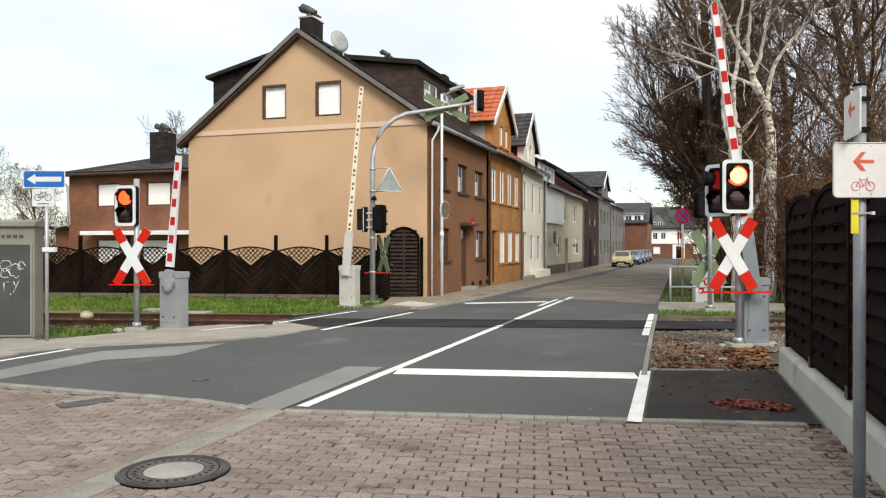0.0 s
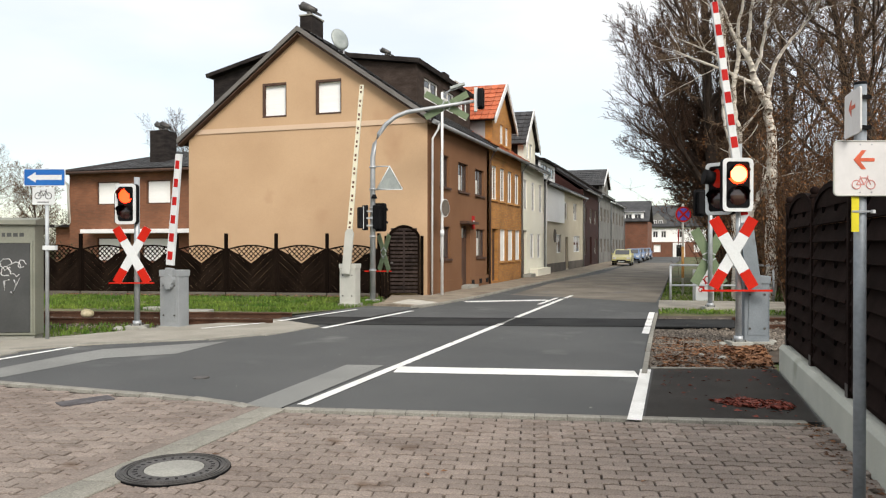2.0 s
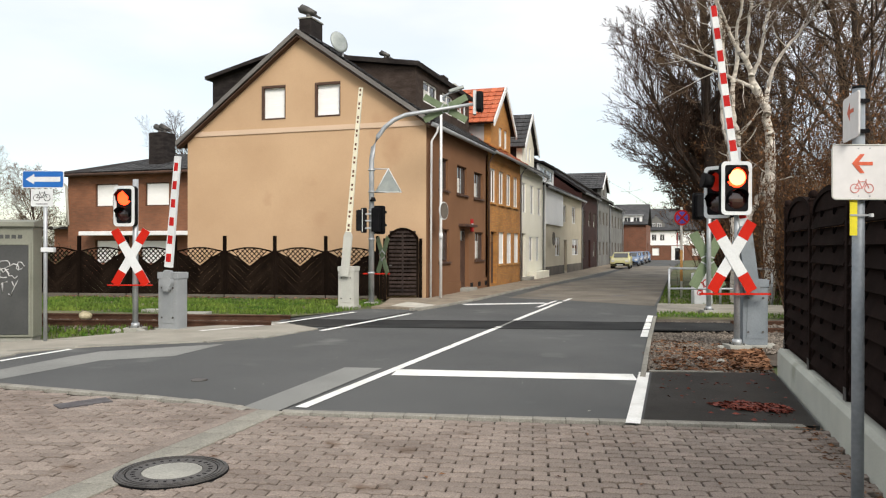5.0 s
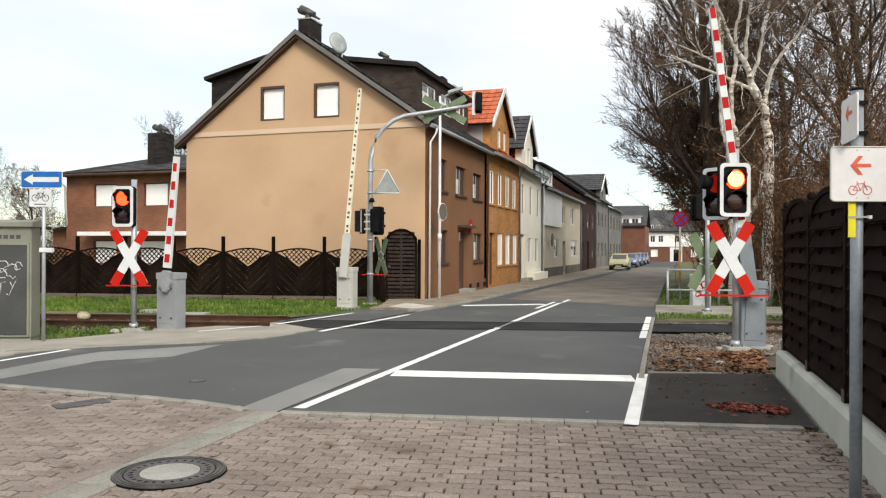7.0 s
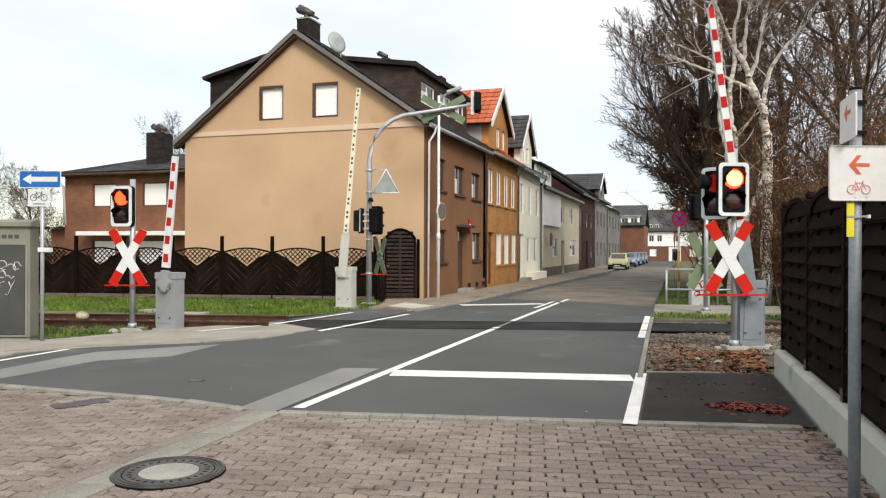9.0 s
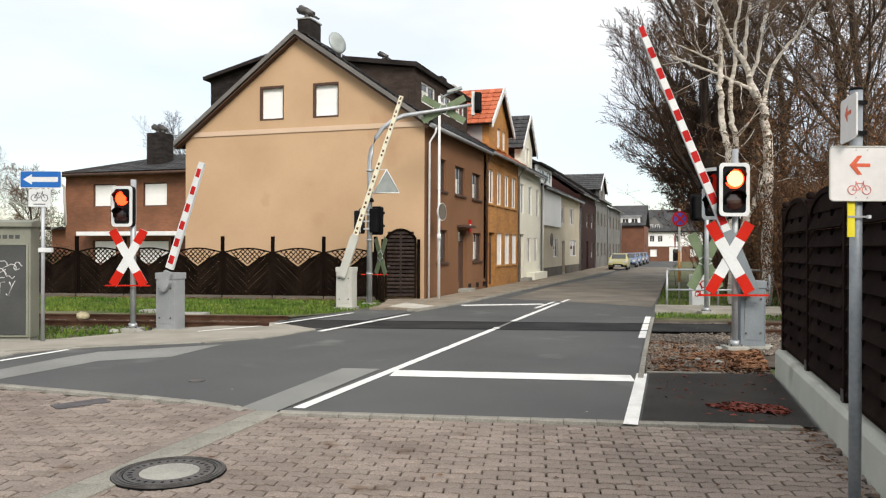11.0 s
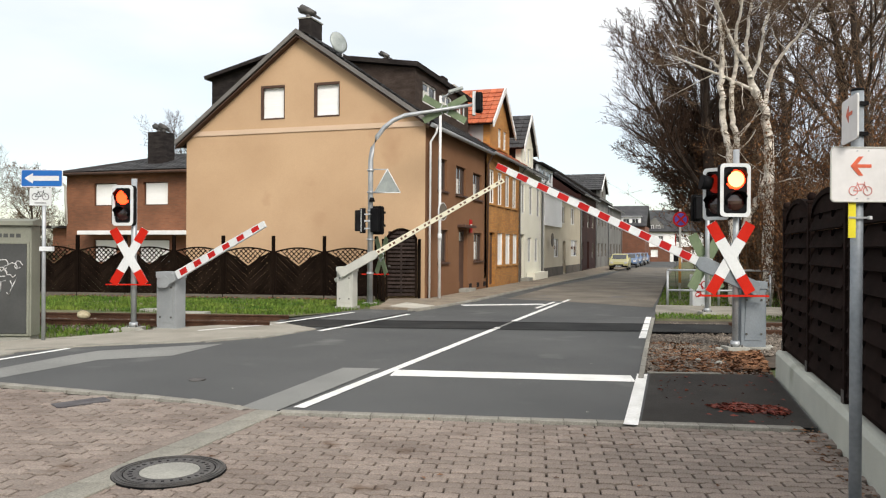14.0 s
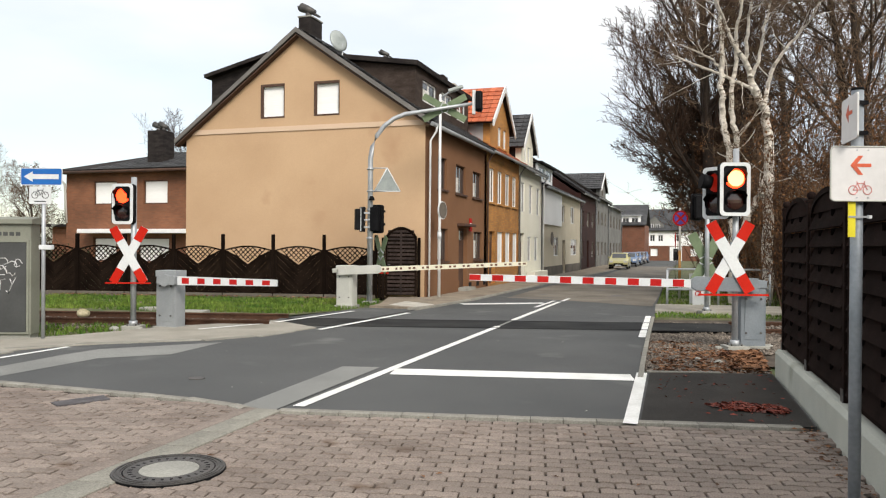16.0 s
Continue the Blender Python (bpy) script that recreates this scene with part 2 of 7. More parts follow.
M_FENCE_NEAR = surface("dark_brown_fence_wood", (0.0085, 0.0054, 0.0046), (0.0165, 0.0106, 0.0092), 0.4, 0.9, 0.5, fine=70, fine_amount=0.35, per_piece=0.25, stretch=(1, 0.15, 1), spec=0.03)
# near-black colour for the shade in the near fence's gaps
M_GAP = surface("notch_shade_black", (0.0025, 0.002, 0.002), (0.005, 0.004, 0.004), 0.4, 0.95, 0.0, fine=40, spec=0.0)
# paler than the fence wood: glints on the gate's slats put into the colour
M_GATE = surface("gate_wood_glint", (0.016, 0.010, 0.0085), (0.042, 0.028, 0.024), 0.2, 0.85, 0.4, fine=30, fine_amount=0.4, per_piece=0.3)
M_DRIVE_BLUE = surface("blue_grey_enamel", (0.145, 0.168, 0.188), (0.195, 0.220, 0.242), 0.5, 0.55, 0.1, fine=40, fine_amount=0.08, stain=((0.11, 0.115, 0.115), 2.5, 0.62))
M_GALV = surface("galvanised_steel", (0.36, 0.38, 0.40), (0.46, 0.48, 0.50), 0.25, 0.5, 0.15, metal=0.55, fine=40, fine_amount=0.10)
M_GALV_DULL = surface("weathered_blue_grey_steel", (0.19, 0.215, 0.240), (0.27, 0.298, 0.325), 0.25, 0.55, 0.15, metal=0.25, fine=40, fine_amount=0.10)
M_GREY_PAINT = surface("grey_enamel", (0.22, 0.235, 0.245), (0.28, 0.295, 0.305), 0.5, 0.5, 0.1, fine=40, fine_amount=0.07, stain=((0.15, 0.155, 0.15), 2.5, 0.64))
M_PALE_ENAMEL = surface("pale_grey_enamel", (0.42, 0.42, 0.385), (0.49, 0.49, 0.45), 0.5, 0.5, 0.1, fine=40, fine_amount=0.07)
M_WHITE = surface("white_enamel", (0.56, 0.58, 0.59), (0.64, 0.66, 0.67), 0.4, 0.45, 0.05, fine=40, fine_amount=0.05)
M_IVORY = surface("ivory_boom_paint", (0.66, 0.63, 0.49), (0.72, 0.69, 0.55), 0.4, 0.5, 0.05, fine=40, fine_amount=0.06)
M_RED = surface("red_reflective", (0.36, 0.012, 0.012), (0.44, 0.020, 0.018), 0.4, 0.6, 0.05, fine=40, fine_amount=0.10, spec=0.08)
M_RED_BRIGHT = surface("orange_red_reflective", (0.42, 0.014, 0.007), (0.49, 0.020, 0.010), 0.4, 0.6, 0.05, fine=40, fine_amount=0.06, spec=0.08)
M_MAROON_BAND = surface("dull_red_band", (0.10, 0.045, 0.028), (0.14, 0.062, 0.036), 0.2, 0.6, 0.05, fine=40)
M_BLACK = surface("black_housing", (0.006, 0.006, 0.007), (0.012, 0.012, 0.013), 0.3, 0.6, 0.1, fine=40, spec=0.06)
M_LENS_OFF = glass("dark_lens", (0.03, 0.008, 0.008), 0.15)
M_LENS_ON = glowing("lit_red_lens", (1.0, 0.034, 0.008), 5.0)
M_LENS_CORE = glowing("lit_lens_core", (1.0, 0.50, 0.17), 2.5)
M_LENS_DIM = glowing("side_red_lens", (1.0, 0.03, 0.01), 0.12, (0.08, 0.008, 0.006))
M_BLUE = surface("blue_sign_face", (0.008, 0.10, 0.36), (0.014, 0.125, 0.42), 0.4, 0.4, 0.0, fine=30, fine_amount=0.05)
M_SIGN_WHITE = surface("white_sign_face", (0.62, 0.61, 0.60), (0.68, 0.67, 0.66), 0.3, 0.5, 0.03, fine=20, fine_amount=0.04)
M_SIGN_RED = surface("faded_red_print", (0.55, 0.10, 0.045), (0.60, 0.12, 0.06), 0.2, 0.5, 0.0, fine=20)
M_SIGN_PINK = surface("faded_pink_print", (0.55, 0.20, 0.18), (0.60, 0.24, 0.22), 0.2, 0.5, 0.0, fine=20)
M_SIGN_BACK = surface("grey_sign_back", (0.27, 0.30, 0.29), (0.35, 0.38, 0.37), 0.3, 0.5, 0.05, metal=0.3, fine=20, fine_amount=0.06)
M_GREEN_BACK = surface("green_grey_sign_back", (0.105, 0.145, 0.080), (0.155, 0.205, 0.12), 0.5, 0.6, 0.05, fine=20, fine_amount=0.08)
M_YELLOW = surface("yellow_plate", (0.72, 0.62, 0.03), (0.78, 0.68, 0.05), 0.2, 0.5, 0.0, fine=20, fine_amount=0.05)
M_PURPLE = surface("blue_violet_face", (0.07, 0.05, 0.28), (0.09, 0.06, 0.33), 0.2, 0.5, 0.0, fine=20)
M_GREENBOX = surface("pale_green_cabinet", (0.182, 0.188, 0.152), (0.236, 0.242, 0.200), 0.7, 0.6, 0.1, fine=30, fine_amount=0.07, stain=((0.1476, 0.1558, 0.1107), 1.5, 0.62))
M_GREYDOOR = surface("grey_cabinet_door", (0.050, 0.052, 0.052), (0.070, 0.072, 0.071), 0.6, 0.6, 0.05, fine=30, fine_amount=0.06)
M_GRAFFITI = surface("chalky_scrawl", 0.45, 0.6, 0.1, 0.8, 0.0, fine=30)
M_IRON = surface("cast_iron", (0.065, 0.062, 0.060), (0.115, 0.110, 0.105), 0.2, 0.55, 0.4, metal=0.5, fine=70)
M_BARK = surface("grey_brown_bark", (0.032, 0.023, 0.018), (0.060, 0.044, 0.034), 0.5, 0.9, 0.4, fine=25)
M_TWIG = surface("brown_twigs", (0.052, 0.032, 0.022), (0.092, 0.060, 0.044), 1.0, 0.9, 0, fine=10, spec=0.05)
M_BIRCH = surface("white_birch_bark", (0.50, 0.45, 0.385), (0.68, 0.63, 0.56), 0.25, 0.85, 0.3, fine=18, fine_amount=0.20, stretch=(1, 1, 3), stain=((0.16, 0.135, 0.11), 2.2, 0.66))
M_BIRCH_TWIG = surface("pale_brown_twigs", (0.105, 0.070, 0.045), (0.18, 0.125, 0.085), 1.0, 0.9, 0, fine=10, spec=0.05)
M_DRY = surface("dry_brown_foliage", (0.102, 0.042, 0.0153), (0.216, 0.1029, 0.0425), 1.5, 0.9, 0, fine=6, per_piece=0.4, island=True)
M_WITHERED = surface("withered_hornbeam_leaves", (0.050, 0.027, 0.017), (0.095, 0.055, 0.036), 1.5, 0.9, 0, fine=6, per_piece=0.4, island=True)
M_DARK_FOLIAGE = surface("dark_evergreen", (0.035, 0.045, 0.018), (0.075, 0.080, 0.035), 1.0, 0.9, 0, fine=6, per_piece=0.4, island=True)
M_TYRE = surface("tyre_rubber", 0.018, 0.03, 0.3, 0.85, 0.1, fine=40)
M_DORMER = surface("brown_dormer_cladding", (0.042, 0.031, 0.026), (0.066, 0.050, 0.043), 0.5, 0.8, 0.3, fine=14, fine_amount=0.2, stretch=(1, 1, 3), spec=0.08)
M_STONE = surface("pale_boulder", (0.30, 0.26, 0.15), (0.42, 0.37, 0.25), 0.2, 0.9, 0.4, fine=20)
M_TARP = surface("grey_sheet_cover", (0.20, 0.22, 0.25), (0.30, 0.32, 0.35), 0.4, 0.7, 0.3, fine=9, fine_amount=0.2)


# ---- building helpers ----
def thing(name, at=(0, 0, 0), turn=0.0, label="", category="", group="", kind=""):
    ob = new(name)
    ob.empty_display_size = 0.2
    ob.matrix_basis = pose(*at, 0, 0, turn)
    return tagged(ob, label, category, group, kind)


def part(name, bm, material, parent=None, label=""):
    me = bpy.data.meshes.new(name)
    bm.to_mesh(me)
    bm.free()
    me.materials.append(material)
    ob = new(name, me)
    if parent:
        ob.parent = parent
    return tagged(ob, label)


def raw(name, verts, faces, material, parent=None, label=""):
    me = bpy.data.meshes.new(name)
    me.from_pydata(verts, [], faces)
    me.update()
    me.materials.append(material)
    ob = new(name, me)
    if parent:
        ob.parent = parent
    return tagged(ob, label)


def solo(ob, at, turn=0.0, label="", category="", group="", kind=""):
    """A thing that is one mesh."""
    ob.matrix_basis = pose(*at, 0, 0, turn)
    return tagged(ob, label, category, group, kind)


def box(x0, x1, y0, y1, z0, z1, bevel=0.0, bm=None):
    own = bm is None
    bm = bm or bmesh.new()
    vs = [bm.verts.new((x, y, z)) for x in (x0, x1) for y in (y0, y1) for z in (z0, z1)]
    for q in ((0, 1, 3, 2), (4, 6, 7, 5), (0, 4, 5, 1), (2, 3, 7, 6), (0, 2, 6, 4), (1, 5, 7, 3)):
        bm.faces.new([vs[i] for i in q])
    if bevel and own:
        bmesh.ops.bevel(bm, geom=list(bm.edges), offset=bevel, segments=2, affect="EDGES", profile=0.6)
    return bm


def tube(points, radii, sides=10, bm=None, caps=True):
    """A round bar along a line of points."""
    bm = bm or bmesh.new()
    rings = []
    pts = [Vector(p) for p in points]
    if isinstance(radii, (int, float)):
        radii = [radii] * len(pts)
    for i, p in enumerate(pts):
        way = (pts[min(i + 1, len(pts) - 1)] - pts[max(i - 1, 0)]).normalized()
        side = way.cross(Vector((0, 0, 1)) if abs(way.z) < 0.9 else Vector((1, 0, 0))).normalized()
        top = side.cross(way)
        rings.append([bm.verts.new(p + radii[i] * (side * math.cos(2 * math.pi * k / sides) + top * math.sin(2 * math.pi * k / sides))) for k in range(sides)])
    for a, b in zip(rings, rings[1:]):
        for k in range(sides):
            bm.faces.new((a[k], a[(k + 1) % sides], b[(k + 1) % sides], b[k])).smooth = True
    if caps:
        bm.faces.new(rings[0][::-1]), bm.faces.new(rings[-1])
    return bm


def prism(outline, axis, lo, hi, bm=None, bevel=0.0):
    """An outline in two axes, drawn out along the third: axis 'x' takes (y, z), 'y' takes (x, z), 'z' takes (x, y)."""
    own = bm is None
    bm = bm or bmesh.new()
    put = {"x": lambda a, b, c: (c, a, b), "y": lambda a, b, c: (a, c, b), "z": lambda a, b, c: (a, b, c)}[axis]
    lower = [bm.verts.new(put(a, b, lo)) for a, b in outline]
    upper = [bm.verts.new(put(a, b, hi)) for a, b in outline]
    k = len(outline)
    bm.faces.new(lower[::-1]), bm.faces.new(upper)
    for i in range(k):
        bm.faces.new((lower[i], lower[(i + 1) % k], upper[(i + 1) % k], upper[i]))
    bmesh.ops.recalc_face_normals(bm, faces=bm.faces)
    if bevel and own:
        bmesh.ops.bevel(bm, geom=list(bm.edges), offset=bevel, segments=2, affect="EDGES", profile=0.6)
    return bm


def disc(radius, depth, sides=24, axis="y", at=(0, 0, 0), inner=0.0):
    """A round plate or ring whose axis is y, x or z."""
    bm = bmesh.new()
    put = {"y": lambda a, b, c: (a, c, b), "x": lambda a, b, c: (c, a, b), "z": lambda a, b, c: (a, b, c)}[axis]
    ring = lambda rad, c: [bm.verts.new(Vector(put(rad * math.cos(2 * math.pi * k / sides), rad * math.sin(2 * math.pi * k / sides), c)) + Vector(at)) for k in range(sides)]
    o0, o1 = ring(radius, -depth / 2), ring(radius, depth / 2)
    if inner:
        i0, i1 = ring(inner, -depth / 2), ring(inner, depth / 2)
    for k in range(sides):
        j = (k + 1) % sides
        bm.faces.new((o0[k], o0[j], o1[j], o1[k]))
        if inner:
            bm.faces.new((i0[k], i1[k], i1[j], i0[j]))
            bm.faces.new((o0[k], i0[k], i0[j], o0[j])), bm.faces.new((o1[k], o1[j], i1[j], i1[k]))
    if not inner:
        bm.faces.new(o0[::-1]), bm.faces.new(o1)
    bmesh.ops.recalc_face_normals(bm, faces=bm.faces)
    return bm


def sheet(name, outline, z, material, label="", category="", thick=0.0, kind="structure", parent=None):
    """A flat piece of ground."""
    bm = bmesh.new()
    vs = [bm.verts.new((x, y, z)) for x, y in outline]
    f = bm.faces.new(vs)
    if f.normal.z < 0:
        f.normal_flip()
    bm.normal_update()
    if f.normal.z < 0:
        bmesh.ops.reverse_faces(bm, faces=[f])
    if thick:
        ext = bmesh.ops.extrude_face_region(bm, geom=[f])
        bmesh.ops.translate(bm, verts=[v for v in ext["geom"] if isinstance(v, bmesh.types.BMVert)], vec=(0, 0, -thick))
        bmesh.ops.recalc_face_normals(bm, faces=bm.faces)
    bmesh.ops.triangulate(bm, faces=bm.faces)
    ob = part(name, bm, material, parent, label)
    return tagged(ob, label, category, kind=kind) if not parent else ob


def holed(us, zs, holes, thick, along, at):
    """A wall with openings. us, zs: its range; holes: (u0, u1, z0, z1). along 'y': its face looks to +x at x = at; along 'x': to -y at y = at."""
    holes = [(max(h[0], us[0]), min(h[1], us[1]), max(h[2], zs[0]), min(h[3], zs[1])) for h in holes]
    U = sorted({*us, *(h[0] for h in holes), *(h[1] for h in holes)})
    Z = sorted({*zs, *(h[2] for h in holes), *(h[3] for h in holes)})
    solid = {}
    for i in range(len(U) - 1):
        for j in range(len(Z) - 1):
            a, b = (U[i] + U[i + 1]) / 2, (Z[j] + Z[j + 1]) / 2
            solid[i, j] = not any(h[0] < a < h[1] and h[2] < b < h[3] for h in holes)
    bm, made = bmesh.new(), {}

    def v(i, j, back):
        key = (i, j, back)
        if key not in made:
            d = thick * back
            made[key] = bm.verts.new((at - d, U[i], Z[j]) if along == "y" else (U[i], at + d, Z[j]))
        return made[key]

    for (i, j), s in solid.items():
        if not s:
            continue
        for back in (0, 1):
            bm.faces.new([v(i, j, back), v(i + 1, j, back), v(i + 1, j + 1, back), v(i, j + 1, back)])
        for (di, dj), (a, b) in {(-1, 0): ((i, j), (i, j + 1)), (1, 0): ((i + 1, j), (i + 1, j + 1)), (0, -1): ((i, j), (i + 1, j)), (0, 1): ((i, j + 1), (i + 1, j + 1))}.items():
            if not solid.get((i + di, j + dj), False):
                bm.faces.new([v(*a, 0), v(*b, 0), v(*b, 1), v(*a, 1)])
    bmesh.ops.recalc_face_normals(bm, faces=bm.faces)
    return bm


def rails(outer, inner, axis, lo, hi):
    """A rectangular frame: outer and inner (a0, a1, b0, b1)."""
    bm = bmesh.new()
    a0, a1, b0, b1 = outer
    c0, c1, d0, d1 = inner
    for o in ([(a0, b0), (a1, b0), (c1, d0), (c0, d0)], [(a1, b0), (a1, b1), (c1, d1), (c1, d0)], [(a1, b1), (a0, b1), (c0, d1), (c1, d1)], [(a0, b1), (a0, b0), (c0, d0), (c0, d1)]):
        prism(o, axis, lo, hi, bm)
    return bm


def window(parent, along, at, u0, u1, z0, z1, fill="glass", frame_material=None, sill=None, depth=0.14, mullion=True, curtain=0.0):
    """A window set back in its opening, with frame, pane, and where it has them a sill, a curtain."""
    fm = frame_material or M_WHITEFRAME
    ax = "x" if along == "y" else "y"
    s = -1 if along == "y" else 1
    span = lambda a, b: (min(at + s * a, at + s * b), max(at + s * a, at + s * b))
    w = 0.06
    hub = part("window", rails((u0, u1, z0, z1), (u0 + w, u1 - w, z0 + w, z1 - w), ax, *span(depth - 0.05, depth + 0.02)), fm, parent)
    pane = M_SHUTTER if fill == "shutter" else M_GLASS
    part("pane" if fill == "glass" else "shutter", prism([(u0 + w, z0 + w), (u1 - w, z0 + w), (u1 - w, z1 - w), (u0 + w, z1 - w)], ax, *span(depth - 0.02, depth + 0.0)), pane, hub)
    if mullion and fill == "glass":
        m = (u0 + u1) / 2
        part("mullion", prism([(m - 0.03, z0 + w), (m + 0.03, z0 + w), (m + 0.03, z1 - w), (m - 0.03, z1 - w)], ax, *span(depth - 0.045, depth - 0.02)), fm, hub)
    if curtain:
        part("curtain", prism([(u0 + w + 0.02, z0 + w), (u0 + 0.58 * (u1 - u0), z0 + w), (u0 + 0.58 * (u1 - u0), z0 + w + curtain), (u0 + w + 0.02, z0 + w + curtain)], ax, *span(depth - 0.035, depth - 0.022)), M_CURTAIN, hub)
    if sill:
        part("sill", prism([(u0 - 0.08, z0 - 0.07), (u1 + 0.08, z0 - 0.07), (u1 + 0.08, z0), (u0 - 0.08, z0)], ax, *span(-0.07, 0.06)), sill, hub)
    return hub


def door(parent, along, at, u0, u1, z0, z1, material, depth=0.16):
    ax = "x" if along == "y" else "y"
    s = -1 if along == "y" else 1
    span = lambda a, b: (min(at + s * a, at + s * b), max(at + s * a, at + s * b))
    leaf = part("door", prism([(u0, z0), (u1, z0), (u1, z1), (u0, z1)], ax, *span(depth, depth + 0.05)), material, parent)
    part("fanlight", prism([(u0 + 0.1, z1 - 0.45), (u1 - 0.1, z1 - 0.45), (u1 - 0.1, z1 - 0.1), (u0 + 0.1, z1 - 0.1)], ax, *span(depth - 0.012, depth)), M_GLASS, leaf)
    part("door_panel", prism([(u0 + 0.15, z0 + 0.25), (u1 - 0.15, z0 + 0.25), (u1 - 0.15, z0 + 1.2), (u0 + 0.15, z0 + 1.2)], ax, *span(depth - 0.02, depth)), material, leaf)
    part("door_handle", prism([(u0 + 0.06, z0 + 1.0), (u0 + 0.16, z0 + 1.0), (u0 + 0.16, z0 + 1.03), (u0 + 0.06, z0 + 1.03)], ax, *span(depth - 0.06, depth - 0.03)), M_GALV, leaf)
    return leaf


def tiled(corner, edge, slope, n_across, n_up, material, parent, name="roof_tiles", thick=0.03, wave=0.025, lift=0.0):
    """Courses of lapped roof tiles on a slope: corner, the vector along the eaves and the vector up the slope. Tiles too small to pick apart."""
    c, e, s = Vector(corner), Vector(edge), Vector(slope)
    up = e.cross(s).normalized()
    if up.z < 0:
        up = -up
    c = c + up * lift
    verts, faces = [], []
    for j in range(n_up):
        for i in range(n_across):
            base = len(verts)
            for du, dv, h in ((0.02, -0.12, thick + wave), (0.5, -0.12, thick), (0.98, -0.12, thick + wave), (0.02, 1.0, wave * 0.3), (0.5, 1.0, 0.0), (0.98, 1.0, wave * 0.3), (0.02, -0.12, 0), (0.98, -0.12, 0)):
                verts.append(c + e * ((i + du) / n_across) + s * ((j + dv) / n_up) + up * h)
            faces += [[base + k for k in q] for q in ((0, 1, 4, 3), (1, 2, 5, 4), (6, 1, 0), (6, 7, 1), (7, 2, 1))]
    return tagged(raw(name, verts, faces, material, parent), kind="stuff")


# ---- ground ----
CROSS = radians(14.5)
RD, ND = Vector((math.cos(CROSS), math.sin(CROSS), 0)), Vector((-math.sin(CROSS), math.cos(CROSS), 0))
RAIL_FAR = Vector((0.18, 17.80, 0))
KERB_LEFT = [(-8.9, 7.6), (-9.9, 8.5), (-9.95, 9.2), (-9.69, 9.8), (-9.0, 10.55), (-7.95, 11.45), (-7.45, 12.4), (-7.23, 13.78), (-7.05, 16.2), (-6.92, 18.47), (-6.72, 20.2), (-6.52, 23.3), (-6.50, 30.0), (-6.28, 37.0), (-6.0, 45.0), (-5.85, 60.0), (-6.0, 75.0), (-6.6, 111.0)]
EDGE_RIGHT = [(1.1, 7.87), (0.99, 11.0), (-0.64, 10.55), (-0.71, 12.5), (-0.78, 14.6), (-0.92, 19.4), (-1.08, 23.5), (-1.36, 36.8), (-2.0, 75.0), (-1.6, 111.0)]
EDGE_NEAR = [(-3.94, 6.83), (-4.37, 6.88), (-4.8, 6.95), (-5.52, 7.01), (-8.02, 7.06), (-40.0, 6.5)]
sheet("ground", [(-700, -700), (700, -700), (700, 900), (-700, 900)], -0.09, M_GRASSY, "grassy winter soil around the crossing", "ground")
sheet("road", [*EDGE_NEAR[::-1], *EDGE_RIGHT, *KERB_LEFT[::-1], (-40.0, 8.0)], 0.0, M_ASPHALT, "grey asphalt road over the level crossing", "road", thick=0.06)
ROAD_PIECES = thing("road_markings", label="white painted lines and patches on the asphalt", category="road marking", kind="structure")
def patch(name, outline, material, label="", lift=0.004):
    return sheet(name, outline, lift, material, label, parent=ROAD_PIECES)


def stripe(name, a, b, width, material=None, lift=0.008):
    a, b = Vector((*a, 0)), Vector((*b, 0))
    n = (b - a).normalized().cross(Vector((0, 0, 1))) * width / 2
    return patch(name, [(a + n).to_2d(), (b + n).to_2d(), (b - n).to_2d(), (a - n).to_2d()], material or M_PAINT, lift=lift)


stripe("centre_line", (-3.86, 6.98), (-3.90, 15.5), 0.13)
stripe("worn_line", (-3.90, 15.5), (-3.915, 17.0), 0.07, M_ASPHALT_PALE)
stripe("centre_line", (-3.915, 17.0), (-3.93, 23.3), 0.13)
stripe("centre_line", (-4.19, 20.9), (-4.16, 23.7), 0.11)
stripe("centre_line", (-3.90, 23.6), (-3.90, 25.0), 0.12)
stripe("stop_line", (-3.78, 9.36), (-0.74, 10.0), 0.48)
stripe("stop_line", (-6.42, 21.2), (-4.26, 22.6), 0.44)
stripe("edge_line", (-0.565, 7.36), (-0.655, 10.42), 0.135)
stripe("edge_line", (-0.563, 7.33), (-0.569, 7.52), 0.135, lift=0.0145)
stripe("edge_line", (-0.925, 14.62), (-1.07, 19.3), 0.13)
stripe("edge_line", (-9.52, 8.30), (-9.55, 9.75), 0.10)
stripe("path_line", (-7.02, 13.52), (-6.76, 17.78), 0.13, lift=0.012)
stripe("path_line", (-9.18, 12.61), (-8.51, 14.21), 0.10, lift=0.024)
stripe("path_line", (-8.52, 14.4), (-8.19, 17.6), 0.12, lift=0.024)
patch("pale_patch", [(-9.2, 7.7), (-8.86, 7.81), (-8.95, 9.05), (-8.92, 9.71), (-7.64, 11.18), (-7.5, 9.66), (-8.21, 8.94), (-8.22, 7.24), (-9.0, 7.1)], M_ASPHALT_PALE, "pale worn strip of asphalt")
patch("gutter_strip", [(-4.42, 6.76), (-3.98, 6.72), (-4.06, 9.6), (-4.57, 9.49)], M_ASPHALT_PALE, "pale concrete gutter strip", lift=0.011)
patch("damp_patch", [(-0.48, 7.48), (1.08, 7.82), (0.98, 10.96), (-0.56, 10.52)], M_ASPHALT_DAMP, "dark damp asphalt beside the wall")
